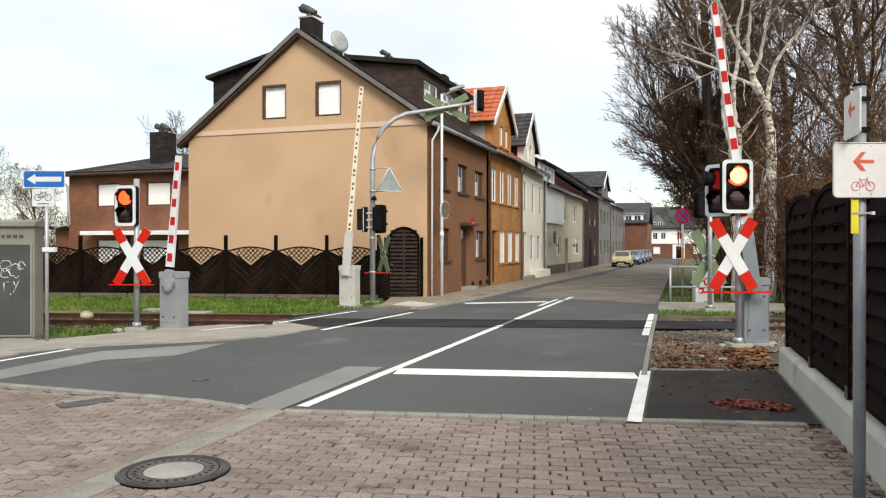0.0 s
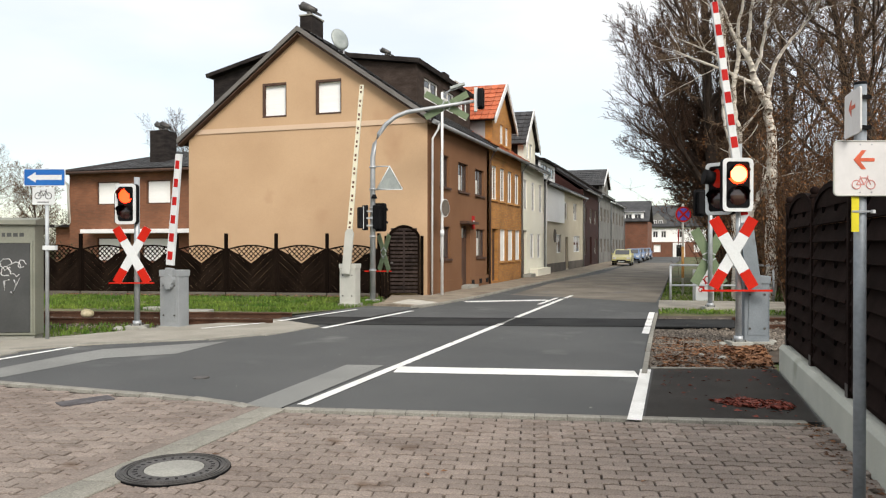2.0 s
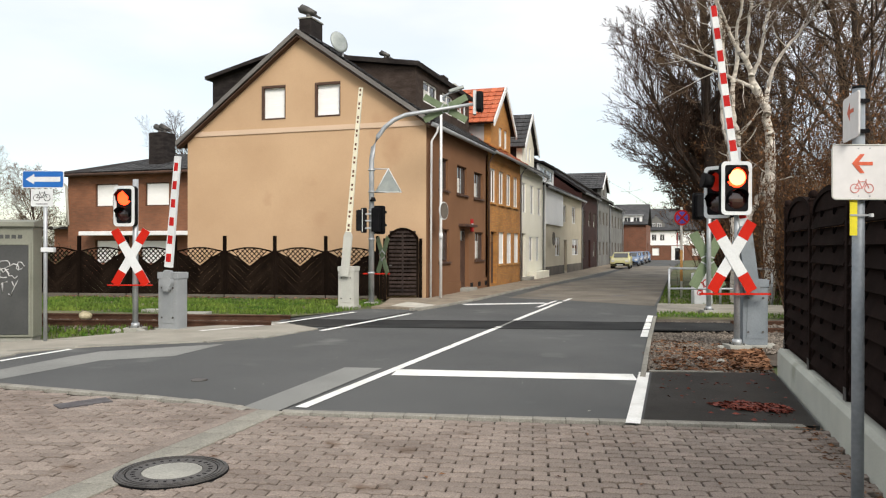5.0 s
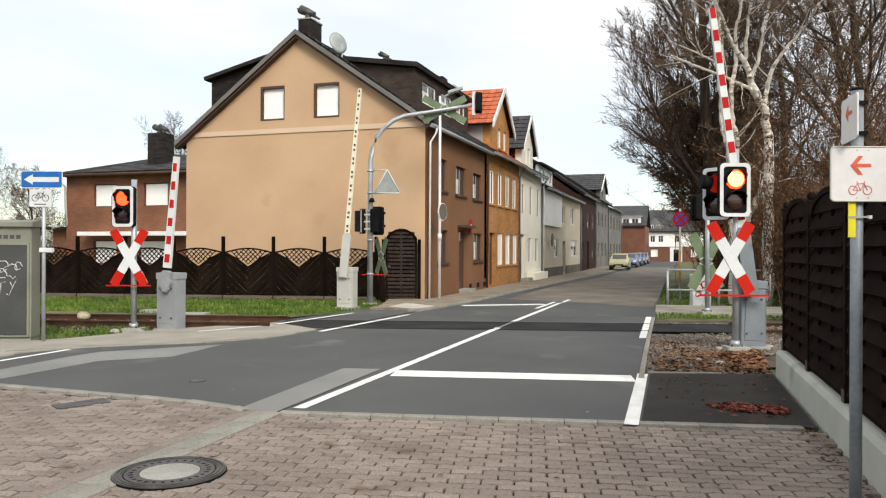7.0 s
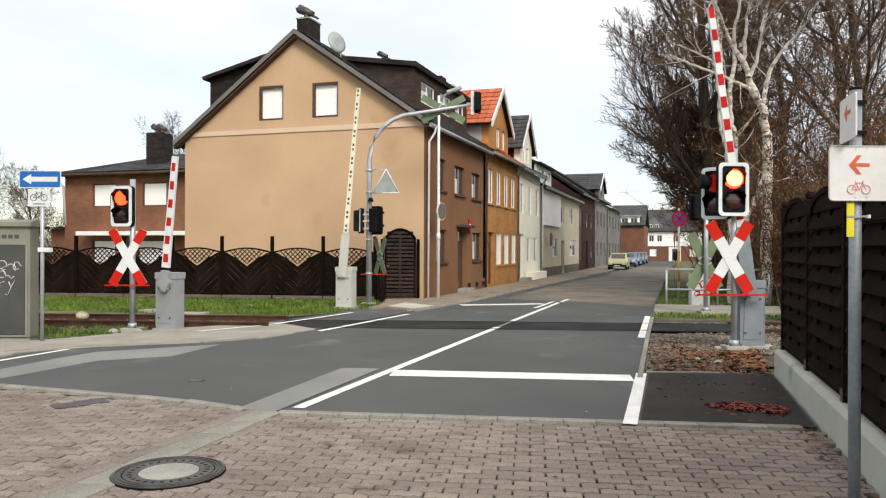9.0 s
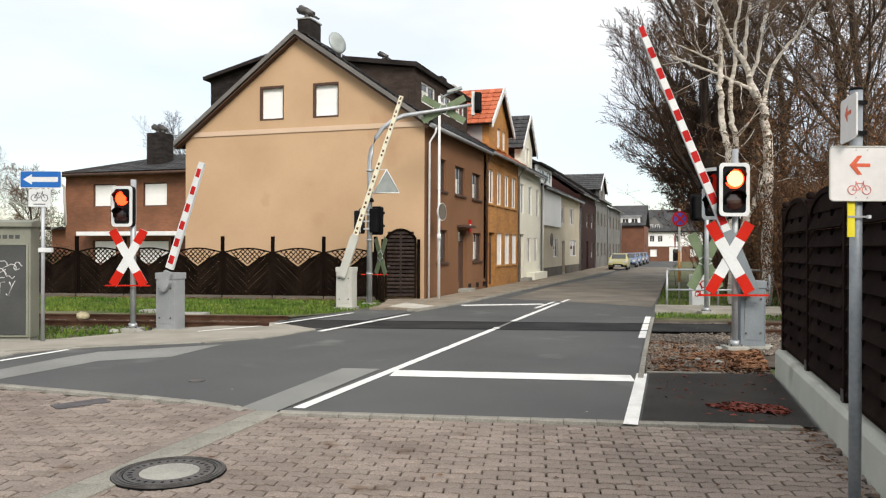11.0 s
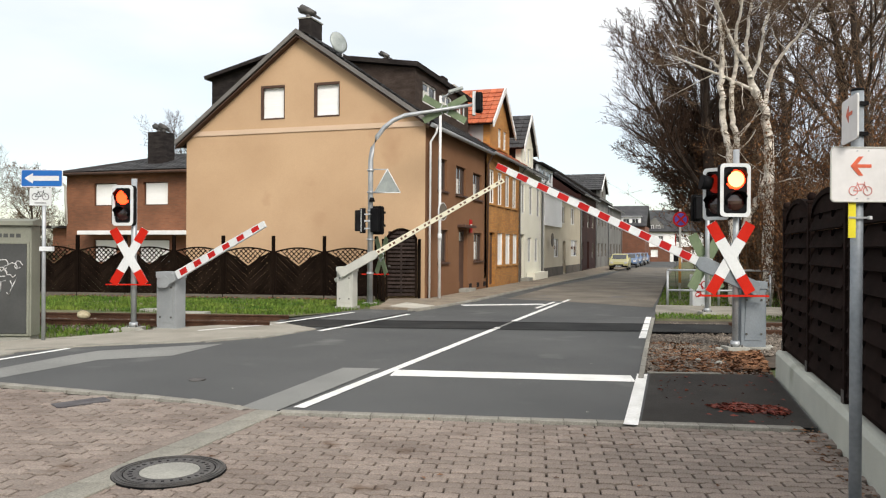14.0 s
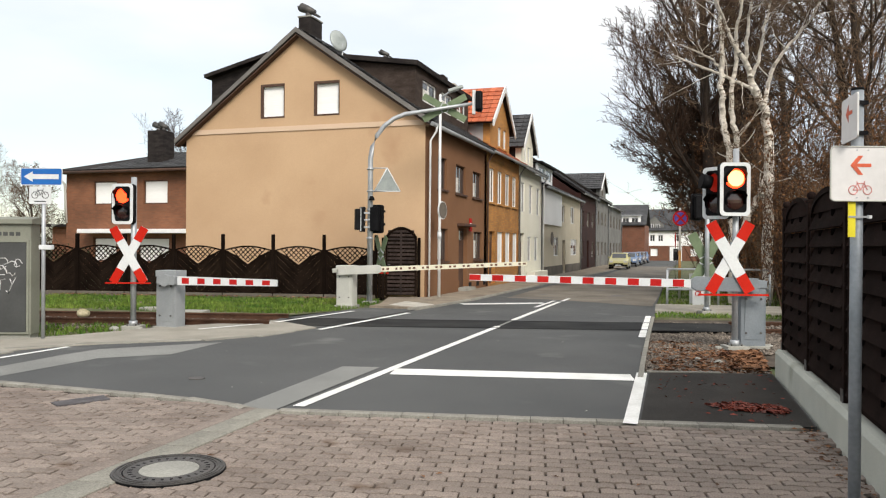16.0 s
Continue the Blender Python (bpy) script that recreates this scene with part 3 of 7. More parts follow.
patch("worn_patch", [(-5.9, 24.6), (-4.1, 24.2), (-1.15, 22.6), (-1.2, 27.5), (-1.5, 44), (-1.9, 74), (-5.6, 74), (-5.3, 45), (-6.0, 33)], M_ASPHALT_OLD, "brownish worn asphalt beyond the crossing")

sheet("pale_paving", [(-8.05, 19.6), (-8.15, 21.2), (-6.95, 20.3), (-7.05, 19.25)], 0.047, M_FLAG, "pale flagstones at the corner of the footway", "paving", thick=0.03)

# rails and the rubber crossing panels
bed = thing("railway_track", label="rusty single railway track crossing the road", category="railway track", kind="structure")
along = lambda s, off: RAIL_FAR + RD * s + ND * off
corners = [along(-9.3, -1.62), along(0.55, -1.62), along(0.55, 0.10), along(-9.3, 0.10)]
sheet("rubber_panel", [c.to_2d() for c in corners], 0.006, M_RUBBER, "black rubber crossing panels", parent=bed)


def rail_bar(off, s0, s1, z):
    bm = bmesh.new()
    prof = [(-0.06, -0.14), (0.06, -0.14), (0.06, -0.125), (0.012, -0.11), (0.012, -0.035), (0.035, -0.03), (0.035, 0.0), (-0.035, 0.0), (-0.035, -0.03), (-0.012, -0.035), (-0.012, -0.11), (-0.06, -0.125)]
    ends = []
    for s in (s0, s1):
        c = along(s, off)
        ends.append([bm.verts.new(c + ND * a + Vector((0, 0, z + b))) for a, b in prof])
    k = len(prof)
    for i in range(k):
        bm.faces.new((ends[0][i], ends[0][(i + 1) % k], ends[1][(i + 1) % k], ends[1][i]))
    bm.faces.new(ends[0][::-1]), bm.faces.new(ends[1])
    bmesh.ops.recalc_face_normals(bm, faces=bm.faces)
    return bm


for off in (0.0, -1.5):
    part("rail", rail_bar(off, -60, -9.3, 0.10), M_RUST, bed)
    part("rail", rail_bar(off, -9.3, 0.55, 0.012), M_RUBBER, bed)
    part("rail", rail_bar(off, 0.55, 40, 0.06), M_RUST, bed)
sleeper = prism([(-1.25, -0.02), (1.25, -0.02), (1.25, 0.02), (-1.25, 0.02)], "x", -0.12, 0.12)
first = part("sleeper", sleeper, M_SLEEPER, bed)
turn = Matrix.Rotation(CROSS, 4, "Z")
spots = [-9.6 - 0.62 * k for k in range(40)] + [0.9 + 0.62 * k for k in range(24)]
for k, s in enumerate(spots):
    ob = first if k == 0 else new("sleeper", first.data)
    ob.parent = bed
    ob.matrix_basis = Matrix.Translation(along(s, -0.75) + Vector((0, 0, -0.05))) @ turn
sheet("track_bed", [c.to_2d() for c in (along(-60, -2.5), along(-9.2, -2.3), along(-9.2, 0.8), along(-60, 0.8))], -0.06, M_SOIL, "dark gravel bed of the track", parent=bed)
sheet("track_bed", [(-0.62, 10.62), (1.0, 11.05), (1.0, 12.0), (30, 18.0), (30, 27.5), (0.5, 19.4), (-1.02, 19.0), (-0.9, 14.6)], -0.05, M_SOIL, "gravel bed with leaves", parent=bed)


def scatter(name, outline, count, size, z, material, seed, flat=0.5, label="", category="ground cover", lumps=None):
    """Small loose bits (stones or leaves) over a patch of ground."""
    rnd = random.Random(seed)
    xs, ys = [p[0] for p in outline], [p[1] for p in outline]

    def inside(x, y):
        hit = False
        for (x0, y0), (x1, y1) in zip(outline, outline[1:] + outline[:1]):
            if (y0 > y) != (y1 > y) and x < (x1 - x0) * (y - y0) / (y1 - y0) + x0:
                hit = not hit
        return hit

    verts, faces = [], []
    tries = 0
    while len(faces) < count * (8 if flat else 2) and tries < count * 6:
        tries += 1
        x, y = rnd.uniform(min(xs), max(xs)), rnd.uniform(min(ys), max(ys))
        if not inside(x, y):
            continue
        if lumps and noise.noise((x * lumps, y * lumps, seed)) < rnd.uniform(-0.5, 0.35):
            continue
        s = size * rnd.uniform(0.5, 1.4)
        turn_ = Matrix.Rotation(rnd.uniform(0, 6.28), 3, "Z") @ Matrix.Rotation(rnd.uniform(-0.6, 0.6), 3, "X")
        base = len(verts)
        c = Vector((x, y, z + s * (0.25 if flat else 0.3) * rnd.random()))
        if flat:
            for q in ((1, 0, 0), (0, 0.8, 0), (-1, 0, 0), (0, -0.8, 0), (0, 0, flat), (0, 0, -flat)):
                verts.append(c + turn_ @ (Vector(q) * s * rnd.uniform(0.7, 1.2)))
            faces += [[base + i for i in q] for q in ((0, 1, 4), (1, 2, 4), (2, 3, 4), (3, 0, 4), (1, 0, 5), (2, 1, 5), (3, 2, 5), (0, 3, 5))]
        else:
            for q in ((-1, 0, 0), (0, -0.5, 0.18), (1, 0, 0.0), (0, 0.5, 0.22)):
                verts.append(c + turn_ @ (Vector(q) * s))
            faces += [[base, base + 1, base + 2], [base, base + 2, base + 3]]
    return tagged(raw(name, verts, faces, material), label, category, kind="stuff")


LEAFY = [(-0.5, 10.62), (0.98, 11.05), (1.0, 13.4), (0.3, 13.3), (-0.35, 12.6), (-0.62, 11.8)]
scatter("gravel", [(-0.62, 10.62), (1.0, 11.05), (1.0, 13.0), (3.0, 16.0), (-0.9, 15.6)], 6000, 0.035, -0.03, M_GRAVEL, 3, 0.7, "grey track gravel beside the road", "gravel")
scatter("gravel", [c.to_2d() for c in (along(-24, -2.2), along(-9.35, -2.2), along(-9.35, 0.5), along(-24, 0.5))], 5000, 0.04, -0.05, M_GRAVEL, 4, 0.7, "grey gravel between the rails", "gravel")
scatter("gravel", [c.to_2d() for c in (along(-0.9, -2.0), along(8, -2.0), along(8, 0.6), along(-0.9, 0.6))], 3500, 0.04, -0.04, M_GRAVEL, 14, 0.7, "grey gravel between the rails", "gravel")
scatter("fallen_leaves", LEAFY, 2500, 0.042, -0.02, M_LEAF, 5, 0, "brown fallen leaves on the gravel", "leaves", lumps=2.5)
scatter("fallen_leaves", [(-0.8, 12.2), (1.0, 13.2), (1.0, 14.4), (-0.85, 14.4)], 900, 0.04, -0.02, M_LEAF, 15, 0, "scattered brown leaves on the gravel", "leaves", lumps=2.0)
scatter("fallen_leaves", [(0.5, 11.2), (0.98, 11.2), (1.0, 13.5), (0.4, 13.0)], 900, 0.05, 0.0, M_LEAF, 6, 0, "heap of brown leaves by the wall", "leaves")
scatter("fallen_leaves", [(0.1, 8.52), (0.4, 8.30), (0.85, 8.28), (0.95, 8.50), (0.8, 8.72), (0.35, 8.74)], 520, 0.04, 0.006, M_LEAF_RED, 7, 0, "wet reddish leaves on the asphalt", "leaves")
scatter("fallen_leaves", [(-0.4, 7.6), (1.0, 7.9), (0.95, 10.8), (-0.5, 10.4)], 90, 0.03, 0.006, M_LEAF_RED, 8, 0, "a few wet leaves on the asphalt", "leaves", lumps=1.3)
scatter("fallen_leaves", [(-3.8, 3.6), (1.1, 3.6), (1.1, 7.7), (-3.8, 6.7)], 26, 0.03, 0.012, M_LEAF, 9, 0, "a few dry leaves on the pavers", "leaves")
scatter("fallen_leaves", [(0.85, 7.75), (1.08, 7.8), (1.2, 5.0), (1.25, 3.6), (1.12, 3.6), (1.05, 5.5)], 150, 0.022, 0.010, M_LEAF, 17, 0, "leaf crumbs and dirt along the wall", "leaves")
scatter("litter", [(-8, 7.2), (-1, 7.6), (-1, 20), (-6.5, 18)], 22, 0.018, 0.006, M_CONCRETE, 10, 0, "pale scraps on the asphalt", "litter")


def grass(name, outline, count, height, z, seed, label, lumps=1.2):
    rnd = random.Random(seed)
    xs, ys = [p[0] for p in outline], [p[1] for p in outline]

    def inside(x, y):
        hit = False
        for (x0, y0), (x1, y1) in zip(outline, outline[1:] + outline[:1]):
            if (y0 > y) != (y1 > y) and x < (x1 - x0) * (y - y0) / (y1 - y0) + x0:
                hit = not hit
        return hit

    verts, faces = [], []
    for _ in range(count):
        x, y = rnd.uniform(min(xs), max(xs)), rnd.uniform(min(ys), max(ys))
        if not inside(x, y) or noise.noise((x * lumps, y * lumps, seed)) < rnd.uniform(-0.55, 0.28):
            continue
        h, a, w = height * rnd.uniform(0.4, 1.3), rnd.uniform(0, 6.28), rnd.uniform(0.008, 0.02)
        lean = Vector((math.cos(a), math.sin(a), 0)) * h * rnd.uniform(0.1, 0.7)
        side = Vector((-math.sin(a), math.cos(a), 0)) * w
        base, c = len(verts), Vector((x, y, z))
        verts += [c - side, c + side, c + lean * 0.4 + side * 0.7 + Vector((0, 0, h * 0.65)), c + lean + Vector((0, 0, h))]
        faces += [[base, base + 1, base + 2], [base, base + 2, base + 3]]
    return tagged(raw(name, verts, faces, M_GRASS), label, "grass", kind="stuff")


VERGE = [(-21, 12.9), (-14, 14.9), (-9.6, 16.0), (-9.1, 17.6), (-8.7, 19.0), (-8.5, 20.2), (-9.5, 22.4), (-20.5, 20.2), (-24, 19)]
scatter("fallen_leaves", [(-20.0, 19.6), (-9.6, 21.6), (-9.5, 22.3), (-20.0, 20.1)], 700, 0.05, 0.03, M_LEAF, 21, 0, "dry leaves blown against the garden fence", "leaves", lumps=1.2)
sheet("grass_verge", VERGE, -0.045, M_GRASSY, "grassy verge before the fence", "verge")
grass("grass", [(-21, 15.4), (-14, 16.2), (-9.6, 17.0), (-9.0, 18.0), (-8.6, 20.1), (-9.5, 22.3), (-20.5, 20.1), (-24, 19)], 52000, 0.095, -0.045, 21, "short green grass verge before the fence")
grass("grass", [(-14.5, 9.8), (-11.4, 11.2), (-10.6, 12.2), (-10.2, 13.0), (-11, 13.3), (-15, 12.0)], 5000, 0.09, -0.06, 22, "rough grass beside the track")
grass("grass", [(-1.0, 19.5), (2.5, 20.2), (2.5, 21.2), (-0.95, 20.9)], 2200, 0.06, -0.04, 23, "thin grass beside the road")
grass("grass", [(-1.1, 23.8), (5.5, 24.0), (9, 34), (-1.3, 36)], 15000, 0.09, -0.08, 24, "grass behind the railing")
sheet("footpath", [(-1.0, 21.0), (4.5, 22.2), (4.5, 24.4), (-1.1, 23.6)], 0.01, M_PAVEMENT, "pale paved footpath beside the road", "path", thick=0.1)

# pavements on the house side, with kerbstones
PAVE_LEFT = [(-8.9, 7.6), (-9.9, 8.5), (-9.95, 9.2), (-9.69, 9.8), (-9.0, 10.55), (-7.95, 11.45), (-7.45, 12.4), (-7.23, 13.78), (-7.35, 13.9), (-8.76, 14.8), (-9.9, 13.1), (-10.3, 12.1), (-10.7, 10.9), (-11.3, 9.9), (-14, 9.0), (-14, 7.6)]
sheet("pavement", PAVE_LEFT, 0.018, M_PAVEMENT, "pale paved footway around the corner", "pavement", thick=0.1)
sheet("pavement", [(-7.0, 19.1), (-6.72, 20.2), (-6.52, 23.3), (-6.50, 30.0), (-6.28, 37.0), (-6.0, 45.0), (-5.85, 60.0), (-6.0, 75.0), (-6.6, 111.0), (-9.5, 111), (-8.1, 58), (-8.2, 23.2), (-9.3, 22.6), (-8.5, 20.1), (-8.45, 19.2)], 0.04, M_FOOTWAY, "pale paved footway along the houses", "pavement", thick=0.12)
sheet("path_asphalt", [(-7.28, 13.85), (-8.75, 14.5), (-9.0, 15.4), (-8.47, 18.9), (-7.0, 19.0)], 0.002, M_ASPHALT, "asphalt footpath over the track", "path", thick=0.05)


# ---- houses ----
def roof_slope(name, outline, thick, material, parent, label=""):
    """A roof plane with thickness from four corners, eaves first."""
    bm = bmesh.new()
    v = [Vector(p) for p in outline]
    up = (v[1] - v[0]).cross(v[2] - v[0]).normalized()
    up = -up if up.z < 0 else up
    a = [bm.verts.new(p) for p in v]
    b = [bm.verts.new(p + up * thick) for p in v]
    k = len(v)
    bm.faces.new(a), bm.faces.new(b)
    for i in range(k):
        bm.faces.new((a[i], a[(i + 1) % k], b[(i + 1) % k], b[i]))
    bmesh.ops.recalc_face_normals(bm, faces=bm.faces)
    return part(name, bm, material, parent, label)


def pipe(parent, points, radius, material, name="downpipe", sides=8):
    return part(name, tube(points, radius, sides), material, parent)


def cowl(parent, x, y, z, size=1.0):
    """A chimney's wind cowl: a stub and a tilted hood."""
    bm = tube([(x, y, z), (x, y, z + 0.18)], 0.11, 8)
    tube([(x - 0.30, y, z + 0.42), (x - 0.02, y, z + 0.30), (x + 0.26, y, z + 0.18)], [0.17, 0.15, 0.10], 10, bm)
    tube([(x - 0.30, y, z + 0.42), (x - 0.34, y, z + 0.30)], [0.16, 0.08], 10, bm)
    prism([(x + 0.16, z + 0.24), (x + 0.50, z + 0.02), (x + 0.46, z - 0.04), (x + 0.12, z + 0.12)], "y", y - 0.012, y + 0.012, bm)
    bmesh.ops.scale(bm, vec=(size, size, size), space=Matrix.Translation((-x, -y, -z)), verts=bm.verts)
    return part("cowl", bm, M_IRON, parent, "dark wind cowl")


def corner_house():
    h = thing("corner_house", label="tan rendered corner house with steep gable", category="house")
    x0, x1, y0, y1, ze = -17.5, -8.33, 23.3, 30.95, 5.60
    apex_x, apex_z = -12.93, 8.93
    ga, gb = (-14.42, -13.51, 6.12, 7.26), (-12.35, -11.42, 6.12, 7.25)
    zl = lambda x: apex_z - 0.02 - (0.735 * (apex_x - x) if x < apex_x else 0.695 * (x - apex_x))
    bm = holed((x0, x1), (-0.08, ze), [], 0.3, "x", y0)
    part("gable_wall", bm, M_RENDER_TAN, h, "plain tan rendered gable wall")
    lo, hi, zt = -14.62, -11.2, 7.4
    bm = holed((lo, hi), (ze, zt), [ga, gb], 0.3, "x", y0)
    prism([(x0, ze), (lo, ze), (lo, zl(lo)), (x0, zl(x0))], "y", y0, y0 + 0.3, bm)
    prism([(hi, ze), (x1, ze), (x1, zl(x1)), (hi, zl(hi))], "y", y0, y0 + 0.3, bm)
    prism([(lo, zt), (hi, zt), (hi, zl(hi)), (apex_x, apex_z), (lo, zl(lo))], "y", y0, y0 + 0.3, bm)
    gable = part("gable_top", bm, M_RENDER_TAN, h)
    part("string_course", box(x0 + 0.05, x1 - 0.05, y0 - 0.035, y0 + 0.05, 5.62, 5.79), M_RENDER_BAND, gable, "pale rendered band")
    for a in (ga, gb):
        w = window(gable, "x", y0, *a, fill="shutter", depth=0.12)
        part("lining", rails((a[0] - 0.015, a[1] + 0.015, a[2] - 0.03, a[3] + 0.015), (a[0] + 0.08, a[1] - 0.012, a[2] + 0.02, a[3] - 0.07), "y", y0 - 0.012, y0 + 0.066), M_DARKFRAME, w, "dark brown window lining")
        part("rail", box(a[0] + 0.16, a[0] + 0.19, y0 + 0.17, y0 + 0.18, a[2] + 0.06, a[3] - 0.06), M_GREY_PAINT, w)
    first_floor = [(24.59, 25.6, 3.66, 4.76), (26.66, 27.92, 3.64, 4.70), (28.91, 30.2, 3.63, 4.66)]
    ground_floor = [(24.62, 25.74, 1.17, 2.30), (29.05, 30.35, 1.17, 2.28)]
    d = (27.07, 28.2, 0.05, 2.38)
    front = part("front_wall", holed((y0 + 0.3, y1), (-0.08, 5.75), first_floor + ground_floor + [d], 0.3, "y", x1), M_RENDER_BROWN, h, "brown rendered street front")
    part("corner_strip", box(x1 - 0.3, x1 + 0.004, y0 + 0.012, y0 + 0.3, -0.08, 5.58), M_RENDER_BROWN, front)
    for k, w in enumerate(first_floor):
        window(front, "y", x1, *w, frame_material=M_DARKFRAME, sill=M_DARKFRAME, curtain=0.55 if k else 0.0)
    for k, w in enumerate(ground_floor):
        window(front, "y", x1, *w, frame_material=M_DARKFRAME, sill=M_DARKFRAME, curtain=0.7)
    door(front, "y", x1, *d, M_DARKFRAME)
    part("door_step", box(x1 - 0.1, x1 + 0.32, 26.95, 28.3, 0.03, 0.15, 0.01), M_CONCRETE, front)
    part("door_hood", box(x1, x1 + 0.30, 26.85, 28.4, 2.44, 2.54, 0.01), M_DARKFRAME, front)
    part("plinth", holed((y0 + 0.05, y1), (-0.05, 0.42), [(27.07, 28.2, -0.1, 0.5)], 0.03, "y", x1 + 0.035), M_RENDER_BROWN, front)
    for yy in (28.3, 29.4, 30.4):
        part("cellar_vent", box(x1 + 0.03, x1 + 0.05, yy, yy + 0.35, 0.12, 0.3), M_BLACK, front)
    part("wall_sign", box(x1, x1 + 0.03, 28.42, 28.75, 2.28, 2.78), M_RED, front, "small red and white wall sign")
    part("wall_sign", box(x1 + 0.02, x1 + 0.034, 28.47, 28.70, 2.46, 2.60), M_WHITE, front)
    part("side_wall", box(x0, x0 + 0.3, y0 + 0.3, y1, -0.08, ze), M_RENDER_TAN, h)
    part("rear_wall", holed((x0, x1), (-0.08, ze), [], 0.3, "x", y1 - 0.3), M_RENDER_TAN, h)
    # roof: two slopes with verge boards on the gable
    ov = 0.25
    el, er = (x0 - 0.3, 5.27), (x1 + 0.22, 5.60)
    left = roof_slope("roof", [(el[0], y0 - ov, el[1]), (el[0], y1, el[1]), (apex_x, y1, apex_z + 0.02), (apex_x, y0 - ov, apex_z + 0.02)], 0.14, M_SLATE, h, "dark roof")
    right = roof_slope("roof", [(er[0], y0 - ov, er[1]), (er[0], y1, er[1]), (apex_x, y1, apex_z + 0.02), (apex_x, y0 - ov, apex_z + 0.02)], 0.14, M_SLATE, h, "dark roof")
    tiled((er[0], y0 - ov + 0.1, er[1]), (0, y1 - y0 + ov - 0.1, 0), (apex_x - er[0], 0, apex_z + 0.02 - er[1]), 34, 18, M_TILE_DARK, right, lift=0.143)
    for a, b in ((el, left), (er, right)):
        s = 1 if a is el else -1
        dx, dz = apex_x - a[0], apex_z - a[1]
        n = Vector((-dz, 0, dx)).normalized() * (1 if dx > 0 else -1)
        pts = [(a[0], a[1] + 0.03), (apex_x, apex_z + 0.0), (apex_x, apex_z + 0.17), (a[0] + n.x * 0.02, a[1] + 0.19)]
        part("verge_board", prism(pts, "y", y0 - ov - 0.05, y0 - ov + 0.02), M_VERGE, b, "grey verge board")
        part("soffit", prism([(a[0], a[1] - 0.06), (apex_x, apex_z - 0.10), (apex_x, apex_z - 0.05), (a[0], a[1] - 0.02)], "y", y0 - ov, y0 + 0.02), M_DARKFRAME, b)
    # street dormer: a long slate-clad box with a flat roof
    dz0, dz1, dx = 6.35, 7.80, -9.05
    dorm = part("dormer", prism([(dx - 0.205, dz0), (dx - 0.205, dz1), (-11.6, dz1 + 0.35), (-12.2, 8.3)], "y", 24.255, 24.45), M_DORMER, h, "slate-clad dormer")
    part("dormer_front", holed((24.25, 30.6), (dz0 - 0.1, dz1), [(25.0, 26.5, 6.75, 7.5), (27.1, 28.4, 6.75, 7.5), (29.0, 30.2, 6.75, 7.5)], 0.2, "y", dx), M_DORMER, dorm)
    part("dormer_cheek", prism([(dx - 0.205, dz0), (dx - 0.205, dz1), (-11.6, dz1 + 0.35), (-12.2, 8.3)], "y", 30.4, 30.595), M_DORMER, dorm)
    for a, b in ((25.0, 26.5), (27.1, 28.4), (29.0, 30.2)):
        window(dorm, "y", dx, a, b, 6.75, 7.5, depth=0.1, curtain=0.4)
    roof_slope("dormer_roof", [(dx + 0.14, 24.05, dz1 - 0.02), (dx + 0.14, 30.8, dz1 - 0.02), (-12.0, 30.8, dz1 + 0.42), (-12.0, 24.0, dz1 + 0.42)], 0.16, M_SLATE, dorm, "dark flat dormer roof")
    # garden dormer
    gx = -17.15
    gd = part("dormer", prism([(gx, 6.3), (gx, 7.88), (-14.2, 8.60), (-14.4, 8.1)], "y", 24.3, 24.5), M_SLATE, h, "slate-clad dormer")
    part("dormer_front", box(gx, gx + 0.15, 24.5, 30.0, 6.3, 7.86), M_SLATE, gd)
    roof_slope("dormer_roof", [(gx - 0.12, 24.0, 7.84), (gx - 0.12, 30.2, 7.84), (-13.9, 30.2, 8.66), (-13.9, 24.0, 8.66)], 0.13, M_SLATE, gd)
    # chimneys and dish
    ch = part("chimney", box(-13.70, -13.22, 24.6, 25.5, 8.2, 9.93, 0.01), M_SLATE, h, "slate-clad chimney")
    part("chimney_cap", box(-13.73, -13.19, 24.57, 25.53, 9.93, 9.98), M_CONCRETE, ch)
    cowl(ch, -13.46, 24.9, 9.98)
    ch2 = part("vent_stack", box(-11.2, -10.8, 26.0, 26.5, 7.9, 8.66, 0.01), M_SLATE, h)
    cowl(ch2, -11.0, 26.25, 8.66, 0.6)
    bm = bmesh.new()
    rings = []
    for i in range(5):
        rr = 0.36 * i / 4
        rings.append([bm.verts.new((rr * math.cos(2 * math.pi * k / 20), 0.35 * (rr ** 2), rr * 1.1 * math.sin(2 * math.pi * k / 20))) for k in range(20)])
    for a, b in zip(rings, rings[1:]):
        for k in range(20):
            if a is rings[0]:
                bm.faces.new((a[0], b[k], b[(k + 1) % 20])) if k == -1 else None
            else:
                bm.faces.new((a[k], b[k], b[(k + 1) % 20], a[(k + 1) % 20])).smooth = True
    bm.faces.new(rings[1])
    bmesh.ops.delete(bm, geom=rings[0], context="VERTS")
    bmesh.ops.solidify(bm, geom=list(bm.faces), thickness=0.02)
    bmesh.ops.rotate(bm, verts=bm.verts, matrix=Matrix.Rotation(radians(62), 3, "Z") @ Matrix.Rotation(radians(-15), 3, "X"), cent=(0, 0, 0))
    bmesh.ops.translate(bm, verts=bm.verts, vec=(-11.72, 23.9, 8.78))
    dish = part("satellite_dish", bm, M_SIGN_BACK, h, "grey satellite dish")
    part("dish_mast", tube([(-11.65, 24.0, 7.7), (-11.65, 24.0, 8.7)], 0.025, 6), M_GALV, dish)
